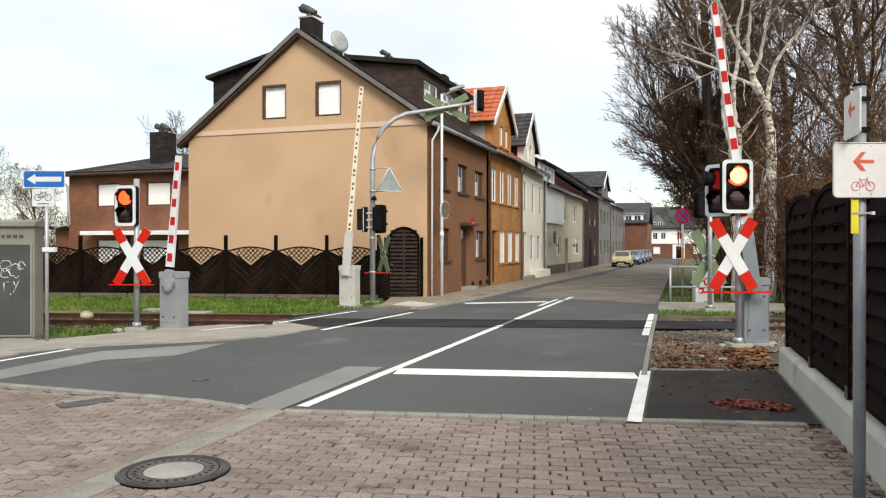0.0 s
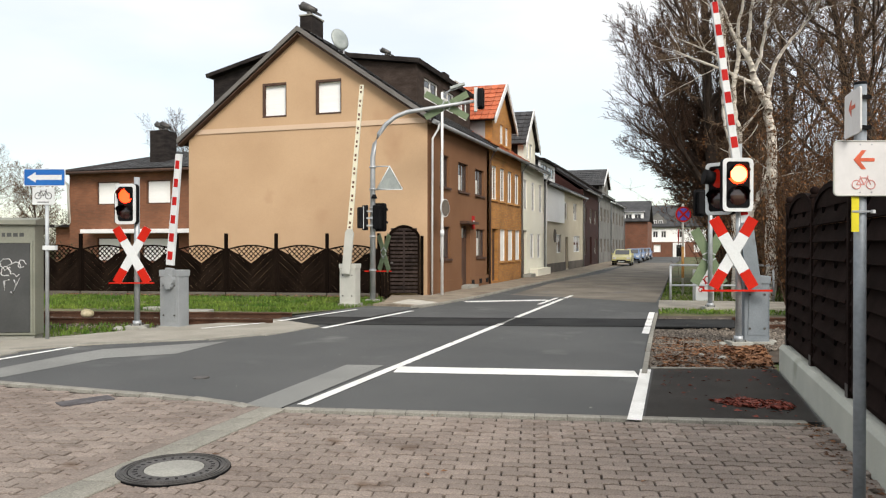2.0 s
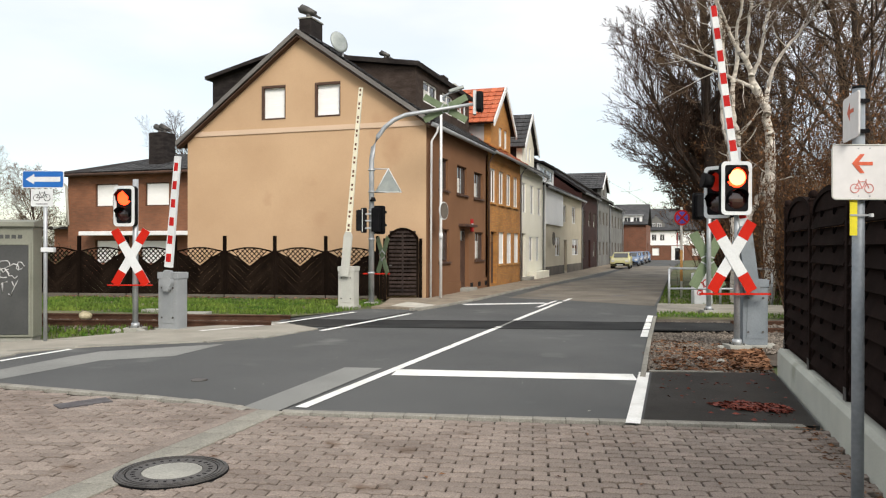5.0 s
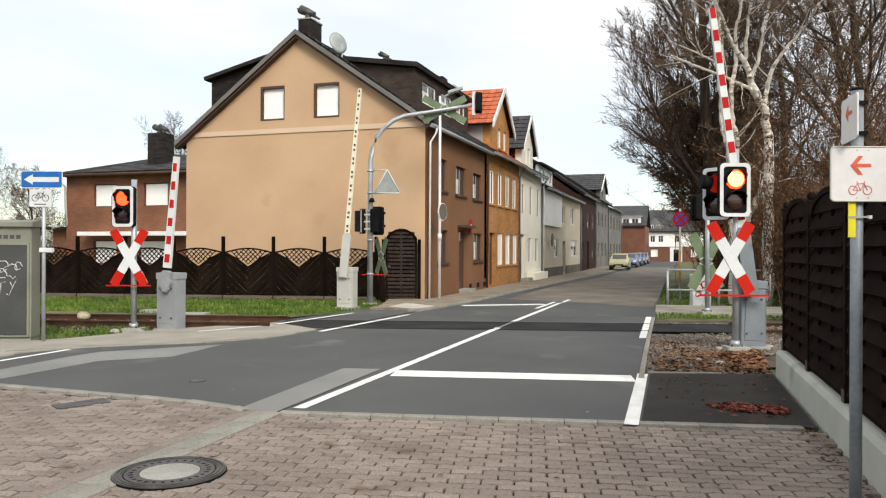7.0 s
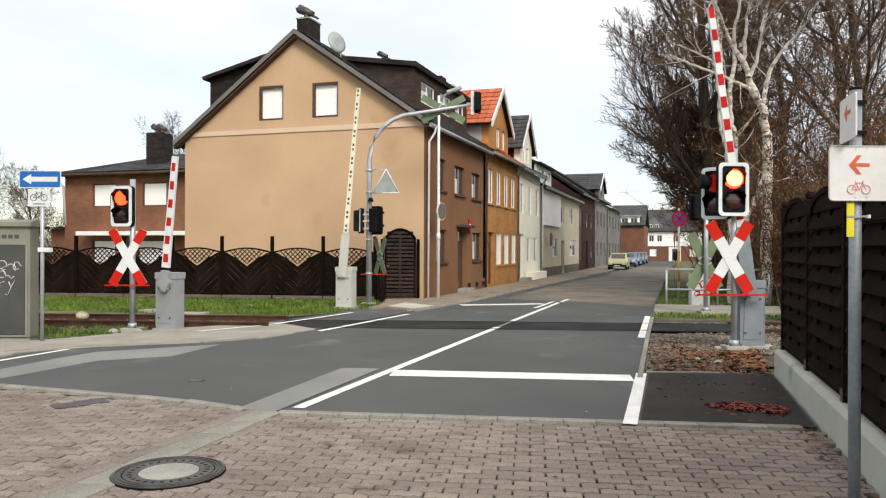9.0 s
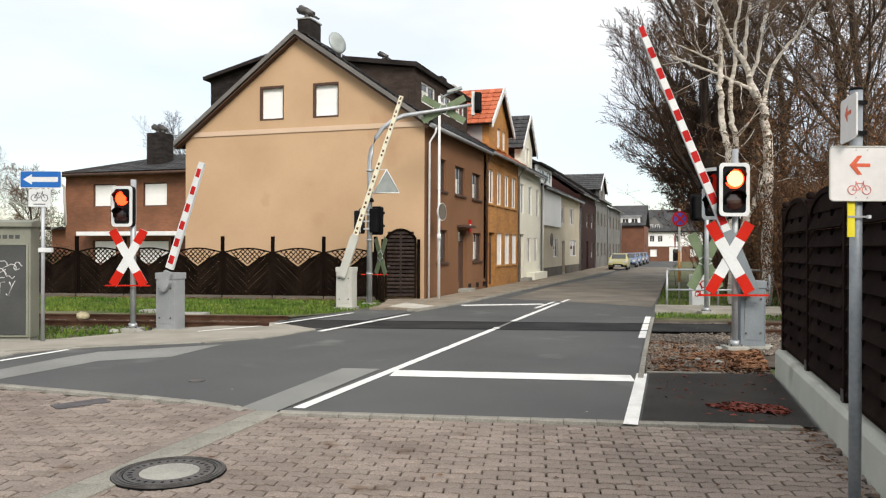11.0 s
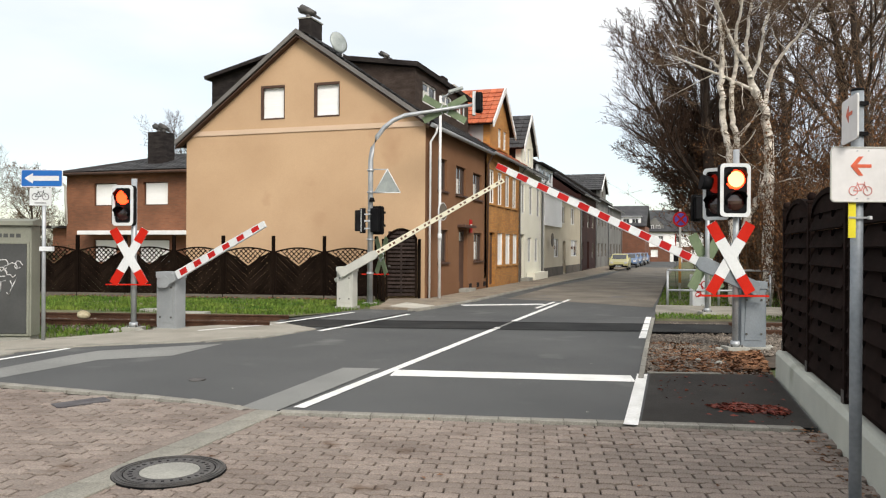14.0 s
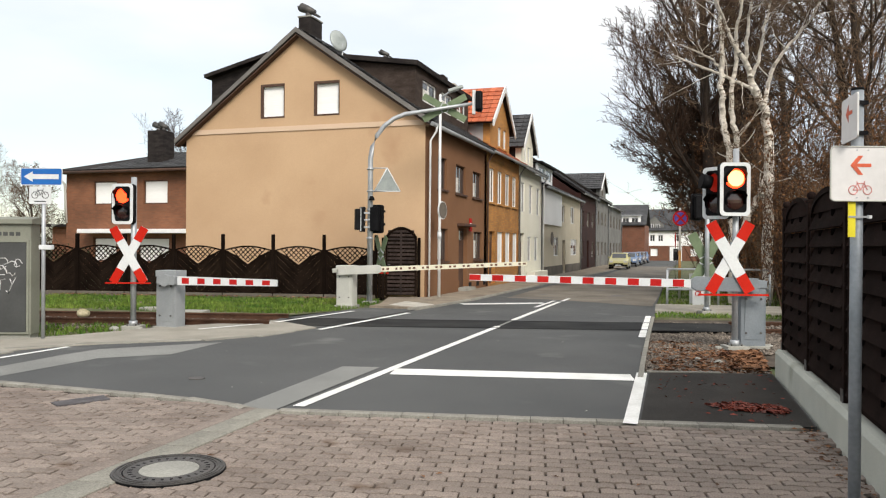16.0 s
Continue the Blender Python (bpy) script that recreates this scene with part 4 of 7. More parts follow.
    # gutter and downpipe at the corner
    part("gutter", tube([(x1 + 0.3, y0 - 0.2, 5.62), (x1 + 0.3, y1, 5.62)], 0.075, 8), M_ZINC, h, "zinc gutter")
    pipe(h, [(x1 + 0.36, y0 + 0.15, 5.60), (x1 + 0.33, y0 + 0.15, 5.42), (x1 + 0.13, y0 + 0.15, 5.12), (x1 + 0.11, y0 + 0.15, 0.03)], 0.037, M_WHITEFRAME)
    pipe(h, [(x1 + 0.3, y1 - 0.1, 5.68), (x1 + 0.26, y1 - 0.1, 5.5), (x1 + 0.1, y1 - 0.1, 5.2), (x1 + 0.08, y1 - 0.1, 0.03)], 0.045, M_DARKFRAME)
    return h


def row_house(name, label, y0, y1, ze, zr, wall, windows, doors, x=-8.33, back=9.0, roof=None, plinth=None, gable=None, frame_material=None, sill=None, dormers=(), fill="glass", tiles=(16, 12), end_wall=None):
    """A terraced house with its eaves to the street; gable: (y0, y1, apex z, shoulder z, windows) for a front gable."""
    h = thing(name, label=label, category="house")
    front = part("front_wall", holed((y0, y1), (-0.12, ze), windows + doors, 0.3, "y", x), wall, h)
    for w in windows:
        window(front, "y", x, *w, fill=fill if w[3] < 3 or fill == "glass" else "glass", frame_material=frame_material, sill=sill, depth=0.1, curtain=0.45 if fill == "glass" else 0)
    for d in doors:
        door(front, "y", x, *d, M_DARKFRAME)
    rx = x - back / 2
    for a, b in ((y0, y0 + 0.25), (y1 - 0.25, y1)):
        part("side_wall", prism([(x - 0.3, -0.1), (x - 0.3, ze), (rx, zr - 0.1), (x - back, ze), (x - back, -0.1)], "y", a, b), end_wall or wall, h)
    part("rear_wall", box(x - back, x - back + 0.3, y0 + 0.25, y1 - 0.25, -0.1, ze), wall, h)
    mat = roof or M_TILE_DARK
    r = roof_slope("roof", [(x + 0.3, y0, ze - 0.1), (x + 0.3, y1, ze - 0.1), (rx, y1, zr), (rx, y0, zr)], 0.12, M_SLATE, h)
    tiled((x + 0.3, y0 + 0.02, ze - 0.1), (0, y1 - y0 - 0.04, 0), (rx - x - 0.3, 0, zr - ze + 0.1), *tiles, mat, r, lift=0.123)
    roof_slope("roof", [(x - back - 0.2, y0, ze - 0.1), (x - back - 0.2, y1, ze - 0.1), (rx, y1, zr), (rx, y0, zr)], 0.12, M_SLATE, h)
    part("gutter", tube([(x + 0.36, y0, ze - 0.06), (x + 0.36, y1, ze - 0.06)], 0.07, 6), M_ZINC, h)
    pipe(h, [(x + 0.34, y1 - 0.12, ze - 0.1), (x + 0.08, y1 - 0.12, ze - 0.5), (x + 0.08, y1 - 0.12, 0.0)], 0.045, M_ZINC)
    if plinth:
        part("plinth", holed((y0, y1), (-0.1, plinth[1]), [(d[0], d[1], -0.2, 9) for d in doors], 0.03, "y", x + 0.033), plinth[0], front)
    if gable:
        g0, g1, ga, gs, gw, gm, gr = gable
        gx = x + 0.03
        mid = (g0 + g1) / 2
        bm = holed((g0, g1), (ze - 0.3, gs), gw, 0.3, "y", gx)
        prism([(g0, gs), (g1, gs), (mid, ga)], "x", gx - 0.3, gx, bm)
        gab = part("gable", bm, gm, h, "front gable")
        for w in gw:
            window(gab, "y", gx, *w, frame_material=frame_material, sill=sill, depth=0.1)
        for a in (g0, g1):
            part("gable_cheek", box(x - 3.2, gx - 0.3, a if a == g0 else a - 0.2, a + 0.2 if a == g0 else a, ze - 0.2, gs), gr[1], gab, "slate-clad gable cheek")
        s = 0.2
        for a, sg in ((g0, -1), (g1, 1)):
            e = a + sg * 0.3
            ez = gs - 0.3 * (ga - gs) / (mid - g0)
            rs = roof_slope("gable_roof", [(gx + 0.2, e, ez), (x - 4, e, ez), (x - 4, mid, ga), (gx + 0.2, mid, ga)], 0.1, M_SLATE, gab)
            tiled((gx + 0.2, e, ez), (x - 4 - gx - 0.2, 0, 0), (0, mid - e, ga - ez), 14, 8, gr[0], rs, lift=0.103)
            part("bargeboard", prism([(e, ez - 0.12), (mid, ga - 0.12), (mid, ga + 0.16), (e, ez + 0.16)], "x", gx + 0.2, gx + 0.26), M_WHITEFRAME, gab, "white bargeboard")
    for d0, d1, dz0, dz1 in dormers:
        dx = x - 0.9
        dd = part("dormer", holed((d0, d1), (dz0, dz1), [(d0 + 0.3, (d0 + d1) / 2 - 0.2, dz0 + 0.3, dz1 - 0.15), ((d0 + d1) / 2 + 0.2, d1 - 0.3, dz0 + 0.3, dz1 - 0.15)], 0.15, "y", dx), M_WHITEFRAME, h, "dormer with windows")
        window(dd, "y", dx, d0 + 0.3, (d0 + d1) / 2 - 0.2, dz0 + 0.3, dz1 - 0.15, depth=0.08)
        window(dd, "y", dx, (d0 + d1) / 2 + 0.2, d1 - 0.3, dz0 + 0.3, dz1 - 0.15, depth=0.08)
        for a in (d0, d1 - 0.15):
            part("dormer_cheek", prism([(dx - 0.15, dz0), (dx - 0.15, dz1), (dx - 2.4, dz1)], "y", a, a + 0.15), M_SLATE, dd)
        roof_slope("dormer_roof", [(dx + 0.3, d0 - 0.2, dz1), (dx + 0.3, d1 + 0.2, dz1), (dx - 2.8, d1 + 0.2, dz1 + 0.3), (dx - 2.8, d0 - 0.2, dz1 + 0.3)], 0.1, M_SLATE, dd)
    return h


def street():
    corner_house()
    # ochre brick house with a front gable and red roof
    up = [(31.42 + 1.44 * k, 32.28 + 1.44 * k, 3.60, 5.06) for k in range(4)]
    dn = [(32.90 + 1.49 * k, 33.88 + 1.49 * k, 0.93, 2.36) for k in range(3)]
    h = row_house("brick_house", "ochre brick terraced house with red-tiled front gable", 31.0, 37.15, 5.75, 8.6, M_BRICK_OCHRE, up + dn, [(31.5, 32.5, 0.1, 2.36)],
                  roof=M_TILE_RED, frame_material=M_SHUTTER, sill=M_OCHRE_TRIM, fill="shutter", end_wall=M_ZINC,
                  gable=(31.35, 34.9, 8.72, 7.15, [(32.75, 33.35, 6.12, 7.0), (33.75, 34.3, 6.12, 7.0)], M_BRICK_OCHRE, (M_TILE_RED, M_ZINC)))
    part("chimney", box(-11.2, -10.5, 31.6, 32.3, 7.6, 9.2, 0.01), M_SLATE, h)
    part("chimney", box(-11.0, -10.4, 32.9, 33.5, 7.6, 9.1, 0.01), M_PALE_ENAMEL, h)
    # cream house
    up = [(37.65 + 1.97 * k, 38.5 + 1.97 * k, 3.45, 4.97) for k in range(3)]
    dn = [(39.3 + 1.8 * k, 40.2 + 1.8 * k, 0.95, 2.25) for k in range(2)]
    h = row_house("cream_house", "cream rendered terraced house with slate front gable", 37.2, 43.0, 5.7, 8.5, M_CREAM, up + dn, [(37.5, 38.5, 0.15, 2.4)],
              gable=(37.5, 40.4, 8.5, 6.95, [(38.3, 38.8, 6.1, 6.9), (39.1, 39.6, 6.1, 6.9)], M_CREAM, (M_TILE_DARK, M_SLATE)))
    part("front_wall_low", box(-8.29, -7.86, 39.0, 42.6, 0.03, 0.42, 0.02), M_CREAM, h, "low cream wall before the house")
    part("door_step", box(-8.29, -7.90, 37.4, 38.6, 0.03, 0.20, 0.02), M_CONCRETE, h)
    pipe(h, [(-8.0, 42.93, 5.5), (-8.2, 42.93, 5.2), (-8.2, 42.93, 0.03)], 0.06, M_WHITEFRAME)
    # low beige house with a white-clad end
    up = [(49.6, 51.2, 3.35, 4.5), (53.8, 55.5, 3.40, 4.6)]
    dn = [(47.1, 48.8, 1.15, 2.33), (53.9, 56.9, 1.15, 2.3)]
    h = row_house("beige_house", "beige grey terraced house with white upper panel", 43.1, 58.5, 5.2, 7.4, M_BEIGE_GREY, up + dn, [(50.4, 51.6, 0.1, 2.2)],
                  plinth=(M_PLINTH, 0.55), dormers=[(46.5, 51.5, 5.7, 6.9)], tiles=(28, 12))
    part("white_panel", prism([(43.12, 3.05), (49.3, 3.05), (49.3, 5.02), (43.12, 5.12)], "x", -8.32, -8.20), M_WHITE_RENDER, h, "white upper wall panel")
    part("satellite_dish", disc(0.40, 0.05, 18, "x", (-8.05, 45.0, 2.2)), M_PLINTH, h)
    # maroon and grey houses farther on
    row_house("maroon_house", "dark maroon terraced house", 58.6, 67.9, 5.9, 9.0, M_MAROON, [(59.0, 60.4, 3.4, 4.6), (62.5, 63.9, 3.4, 4.6), (65.5, 66.9, 3.4, 4.6), (59.0, 60.4, 0.9, 2.2), (65.5, 66.9, 0.9, 2.2)], [(62.4, 63.6, 0.1, 2.3)], tiles=(20, 10), frame_material=M_PLINTH)
    row_house("grey_house", "grey rendered terraced house", 68.0, 78.0, 6.2, 9.2, M_GREY_RENDER, [(69.5 + 2.8 * k, 70.8 + 2.8 * k, z, z + 1.25) for k in range(3) for z in (1.0, 3.8)], [], tiles=(18, 9), frame_material=M_PLINTH, gable=(70.5, 75.5, 8.7, 7.2, [(72.4, 73.6, 6.6, 7.2)], M_GREY_RENDER, (M_TILE_DARK, M_SLATE)))
    row_house("grey_house", "pale grey terraced house", 78.1, 92.0, 6.0, 8.6, M_GREY_RENDER, [(79.8 + 3.2 * k, 81.2 + 3.2 * k, z, z + 1.25) for k in range(4) for z in (1.0, 3.8)], [], x=-8.3, tiles=(18, 9), frame_material=M_PLINTH)
    # brick house set forward at the street's end
    h = thing("brick_house", label="brown brick house with grey roof and white dormer", category="house")
    part("end_wall", box(-9.9, -5.9, 97.0, 97.3, -0.1, 4.6), M_BRICK_BROWN, h)
    part("front_wall", holed((97.3, 106), (-0.1, 4.6), [(99, 100.2, 1, 2.3), (102, 103.2, 1, 2.3)], 0.3, "y", -5.9), M_BRICK_BROWN, h)
    roof_slope("roof", [(-10.1, 96.7, 4.5), (-5.7, 96.7, 4.5), (-5.7, 101.5, 7.2), (-10.1, 101.5, 7.2)], 0.15, M_TILE_DARK, h)
    roof_slope("roof", [(-10.1, 106.3, 4.5), (-5.7, 106.3, 4.5), (-5.7, 101.5, 7.2), (-10.1, 101.5, 7.2)], 0.15, M_TILE_DARK, h)
    dd = part("dormer", holed((-8.9, -6.4), (4.4, 5.7), [(-8.6, -7.8, 4.75, 5.5), (-7.5, -6.7, 4.75, 5.5)], 0.2, "x", 97.2), M_WHITE_RENDER, h, "white dormer")
    window(dd, "x", 97.2, -8.6, -7.8, 4.75, 5.5), window(dd, "x", 97.2, -7.5, -6.7, 4.75, 5.5)
    part("dormer_roof", box(-9.0, -6.3, 97.0, 100, 5.7, 5.85), M_ZINC, dd)
    # white and brick house across the end of the street
    h = thing("end_house", label="white house with brick ground floor and grey roof", category="house")
    up = [(-6.3 + 1.15 * k, -5.6 + 1.15 * k, 2.75, 3.7) for k in range(2)] + [(-2.9, -2.2, 2.75, 3.7), (-0.6, 0.1, 2.75, 3.7)]
    dn = [(-6.2, -5.2, 0.6, 1.7), (-0.6, 0.3, 0.6, 1.7)]
    part("ground_floor_wall", holed((-7.6, 6), (-0.1, 2.1), dn + [(-3.3, -2.0, -0.1, 1.75)], 0.3, "x", 116.0), M_BRICK_BROWN, h, "brown brick ground floor")
    part("upper_wall", holed((-7.6, 6), (2.1, 4.3), up, 0.3, "x", 115.97), M_WHITE_RENDER, h, "cream upper wall")
    for w in up + dn:
        window(h, "x", 116.0, *w, depth=0.15, fill="glass" if w in up else "shutter")
    door(h, "x", 116.0, -3.0, -2.3, 0, 1.7, M_BLACK)
    part("door_frame", rails((-3.5, -1.8, -0.1, 2.0), (-3.0, -2.3, -0.05, 1.7), "y", 115.9, 115.96), M_WHITEFRAME, h)
    roof_slope("roof", [(-7.9, 115.6, 4.2), (6.2, 115.6, 4.2), (6.2, 120, 7.5), (-7.9, 120, 7.5)], 0.2, M_TILE_DARK, h)
    part("side_wall", prism([(116.3, -0.1), (116.3, 4.3), (120, 7.3), (124, 4.3), (124, -0.1)], "x", -7.6, -7.3), M_CREAM, h)
    g = part("dormer", prism([(-7.0, 4.3), (-4.4, 4.3), (-4.4, 5.2), (-5.7, 6.4), (-7.0, 5.2)], "y", 116.1, 119), M_GREY_RENDER, h, "grey front dormer")
    for u in (-6.4, -5.5):
        window(g, "x", 116.1, u, u + 0.6, 4.5, 5.3, depth=-0.03)


def red_annex():
    """The two-storey brick house behind the fence."""
    h = thing("brick_villa", label="red brick two-storey house with low hipped roof", category="house")
    y0, x0, x1, ze = 34.0, -33.5, -22.0, 5.62
    up = [(-31.62, -30.05, 3.87, 5.14), (-28.28, -26.72, 3.87, 5.14)]
    dn = [(-31.62, -30.05, 0.75, 2.05), (-28.6, -26.6, 0.75, 2.05)]
    front = part("front_wall", holed((x0, x1), (-0.1, ze), up + dn, 0.3, "x", y0), M_BRICK_RED, h, "red brick front wall")
    for w in up + dn:
        window(front, "x", y0, *w, fill="shutter", frame_material=M_DARKFRAME, depth=0.16)
    part("side_wall", box(x0, x0 + 0.3, y0 + 0.3, 44, -0.1, ze), M_BRICK_RED, h)
    part("canopy", box(-31.9, -22.5, y0 - 0.9, y0, 2.28, 2.5, 0.02), M_WHITEFRAME, h, "white canopy over the ground floor")
    r = roof_slope("roof", [(x0 - 0.5, y0 - 0.5, ze), (x1, y0 - 0.5, ze), (x1, y0 + 4.5, 7.1), (x0 + 4.0, y0 + 4.5, 7.1)], 0.14, M_SLATE, h)
    tiled((x0 + 2.2, y0 - 0.5, ze), (x1 - x0 - 2.2, 0, 0), (1.6, 5.0, 1.48), 28, 12, M_TILE_DARK, r, lift=0.143)
    roof_slope("roof", [(x0 - 0.5, y0 - 0.5, ze), (x0 - 0.5, 44.5, ze), (x0 + 4.0, y0 + 5.5, 7.1), (x0 + 4.0, y0 + 4.5, 7.1)], 0.14, M_SLATE, h)
    part("gutter", tube([(x0 - 0.5, y0 - 0.55, ze), (x1, y0 - 0.55, ze)], 0.08, 8), M_DARKFRAME, h)
    pipe(h, [(x0 - 0.4, y0 - 0.5, ze - 0.05), (x0 + 0.0, y0 - 0.12, ze - 0.6), (x0 + 0.1, y0 - 0.1, 2.9), (x0 - 0.9, y0 - 0.1, 2.7)], 0.07, M_PALE_ENAMEL)
    ch = part("chimney", box(-28.85, -27.85, 35.0, 36.0, 6.1, 8.0, 0.01), M_SLATE, h, "dark slate-clad chimney")
    cowl(ch, -28.5, 35.5, 8.0), cowl(ch, -28.15, 35.5, 8.0)
    part("lean_to", box(-36.5, -33.6, 36.0, 39, -0.1, 2.7), M_BRICK_RED, h)
    part("lean_to_roof", box(-37.2, -33.5, 35.4, 39, 2.7, 2.85), M_SLATE, h)
    return h


# ---- barriers and light signals at the crossing ----
IMAGE_TURN = 18.47
HEAD_W, HEAD_H = 0.50, 0.88


def at_turn(bm, at=(0, 0, 0), turn=0.0, tip=0.0):
    """Turn a mesh about z (and tip it about y first), then move it."""
    m = Matrix.Translation(at) @ Matrix.Rotation(radians(turn), 4, "Z") @ Matrix.Rotation(radians(tip), 4, "Y")
    bmesh.ops.transform(bm, matrix=m, verts=bm.verts)
    return bm


def rounded(w, h, r, n=5):
    pts = []
    for cx, cz, a0 in ((w / 2 - r, h / 2 - r, 0), (-w / 2 + r, h / 2 - r, 90), (-w / 2 + r, -h / 2 + r, 180), (w / 2 - r, -h / 2 + r, 270)):
        pts += [(cx + r * math.cos(radians(a0 + 90 * k / n)), cz + r * math.sin(radians(a0 + 90 * k / n))) for k in range(n + 1)]
    return pts


def hood(r, length):
    """The half-round visor over a lens, open below."""
    bm = bmesh.new()
    n = 14
    rows = []
    for y, rr in ((0.0, r), (-length, r * 0.95)):
        rows.append([bm.verts.new((rr * math.cos(radians(-25 + 230 * k / n)), y * (1 if 3 <= k <= n - 3 else 0.55), rr * math.sin(radians(-25 + 230 * k / n)))) for k in range(n + 1)])
    for k in range(n):
        bm.faces.new((rows[0][k], rows[0][k + 1], rows[1][k + 1], rows[1][k]))
    bmesh.ops.solidify(bm, geom=list(bm.faces), thickness=0.008)
    return bm


def head(parent, at, turn, lit="off", rim=True, w=HEAD_W, h=HEAD_H):
    """A two-lens signal head that looks to -y before it is turned."""
    P = lambda bm: at_turn(bm, at, turn)
    body = part("signal_head", P(prism(rounded(w, h, 0.07), "y", -0.02, 0.10)), M_BLACK, parent, "black signal head with white rim" if rim else "black signal head seen from behind")
    part("lamp_case", P(box(-w * 0.34, w * 0.34, 0.10, 0.26, -h * 0.42, h * 0.42, 0.03)), M_BLACK, body)
    if rim:
        bm = bmesh.new()
        o, i = rounded(w, h, 0.075), rounded(w - 0.115, h - 0.115, 0.05)
        k = len(o)
        for a in range(k):
            b = (a + 1) % k
            for y0, y1 in ((-0.035, -0.021),):
                vs = [bm.verts.new(p) for p in ((o[a][0], y0, o[a][1]), (o[b][0], y0, o[b][1]), (i[b][0], y0, i[b][1]), (i[a][0], y0, i[a][1]))]
                us = [bm.verts.new((v.co.x, y1, v.co.z)) for v in vs]
                bm.faces.new(vs[::-1])
                bm.faces.new((vs[0], vs[1], us[1], us[0])), bm.faces.new((vs[3], us[3], us[2], vs[2]))
        part("rim", P(bm), M_WHITE, body, "white rim")
        for z, on in ((h * 0.2, True), (-h * 0.2, False)):
            bm = bmesh.new()
            bmesh.ops.create_uvsphere(bm, u_segments=20, v_segments=10, radius=w * 0.325)
            bmesh.ops.scale(bm, vec=(1, 0.25, 1), verts=bm.verts)
            bmesh.ops.translate(bm, vec=(0, -0.022, z), verts=bm.verts)
            lens = part("lens", P(bm), (M_LENS_ON if lit in ("on", "warm") else M_LENS_DIM if lit == "dim" else M_LENS_OFF) if on else M_LENS_OFF, body, "lit red lens" if on and lit != "off" else "dark lens")
            if on and lit == "on":
                part("lens_core", P(disc(0.130, 0.012, 20, "y", (0, -0.06, z))), M_LENS_CORE, lens)
            bm = hood(w * 0.335, 0.17)
            bmesh.ops.translate(bm, vec=(0, -0.02, z), verts=bm.verts)
            part("visor", P(bm), M_BLACK, body)
    return body


def saltire(parent, at, turn, front=True, length=1.32, width=0.185, lean=30.0):
    """The crossed boards of a level crossing, white with red ends; the backs are green-grey."""
    made = []
    for k, s in enumerate((1, -1)):
        y = -0.012 * k
        R = lambda bm: at_turn(at_turn(bm, tip=s * lean), at, turn)
        arm = part("cross_arm", R(box(-width / 2, width / 2, y, y + 0.01, -length / 2, length / 2)), M_WHITE if front else M_GREEN_BACK, parent, "white board with red ends" if front else "green-grey back of a cross board")
        if front:
            for z0, z1 in ((-length / 2, -length * 0.265), (length * 0.265, length / 2)):
                part("red_end", R(box(-width / 2, width / 2, y - 0.003, y - 0.0005, z0, z1)), M_RED_BRIGHT, arm, "red board end")
        else:
            for z in (-0.12, 0.12):
                part("bracket", R(box(-width / 2, width / 2, y + 0.011, y + 0.03, z - 0.015, z + 0.015)), M_GALV, arm)
    return made


def mast(parent, height, radius=0.06, at=(0, 0)):
    m = part("mast", tube([(*at, 0.0), (*at, height)], radius, 14), M_GALV, parent, "galvanised steel mast")
    part("base_plate", box(at[0] - 0.18, at[0] + 0.18, at[1] - 0.18, at[1] + 0.18, -0.05, 0.05, 0.01), M_CONCRETE, m)
    part("collar", tube([(*at, 0.05), (*at, 0.14)], radius * 1.5, 14), M_GALV, m)
    for a in range(4):
        part("bolt", tube([(at[0] + 0.12 * math.cos(a * 1.571 + 0.78), at[1] + 0.12 * math.sin(a * 1.571 + 0.78), 0.04), (at[0] + 0.12 * math.cos(a * 1.571 + 0.78), at[1] + 0.12 * math.sin(a * 1.571 + 0.78), 0.09)], 0.014, 6), M_IRON, m)
    return m


def signal_right():
    s = thing("crossing_signal", (0.64, 13.61, 0), IMAGE_TURN, "lit red crossing signal with red and white cross", "traffic signal", "crossing signals")
    m = mast(s, 3.33, 0.05)
    head(s, (-0.085, -0.16, 2.64), 0, "on")
    head(s, (-0.26, 0.16, 2.60), -52, "dim")
    part("side_hood", tube([(-0.55, 0.10, 2.80), (-0.38, 0.10, 2.77)], [0.13, 0.11], 12), M_BLACK, s, "black visor seen from the side")
    b = head(s, (0.16, 0.30, 2.62), 62, "dim", w=0.3)
    saltire(s, (-0.125, -0.10, 1.52), 0)
    part("foot_bar", box(-0.66, 0.50, -0.16, -0.10, 0.885, 0.915), M_RED_BRIGHT, s, "thin red bar below the cross")
    for z in (1.3, 1.75):
        part("clamp", tube([(0, 0, z - 0.03), (0, 0, z + 0.03)], 0.085, 12), M_GALV, m)
    part("cable", tube([(0.08, 0.05, 2.3), (0.12, 0.08, 1.9), (0.07, 0.04, 1.5)], 0.012, 6), M_BLACK, m)


def signal_left():
    s = thing("crossing_signal", (-10.62, 12.50, 0), IMAGE_TURN, "lit red crossing signal on a galvanised mast", "traffic signal", "crossing signals")
    mast(s, 3.0, 0.055)
    head(s, (-0.16, -0.13, 2.46), -8, "warm", w=0.44, h=0.80)
    part("spare_case", at_turn(box(-0.14, 0.10, 0.0, 0.2, 2.1, 2.7, 0.02), (-0.34, 0.05, 0), 0), M_BLACK, s)
    saltire(s, (-0.06, -0.09, 1.45), 0, length=1.25, width=0.17, lean=30)
    part("foot_bar", box(-0.50, 0.38, -0.15, -0.09, 0.885, 0.91), M_RED_BRIGHT, s, "thin red bar below the cross")


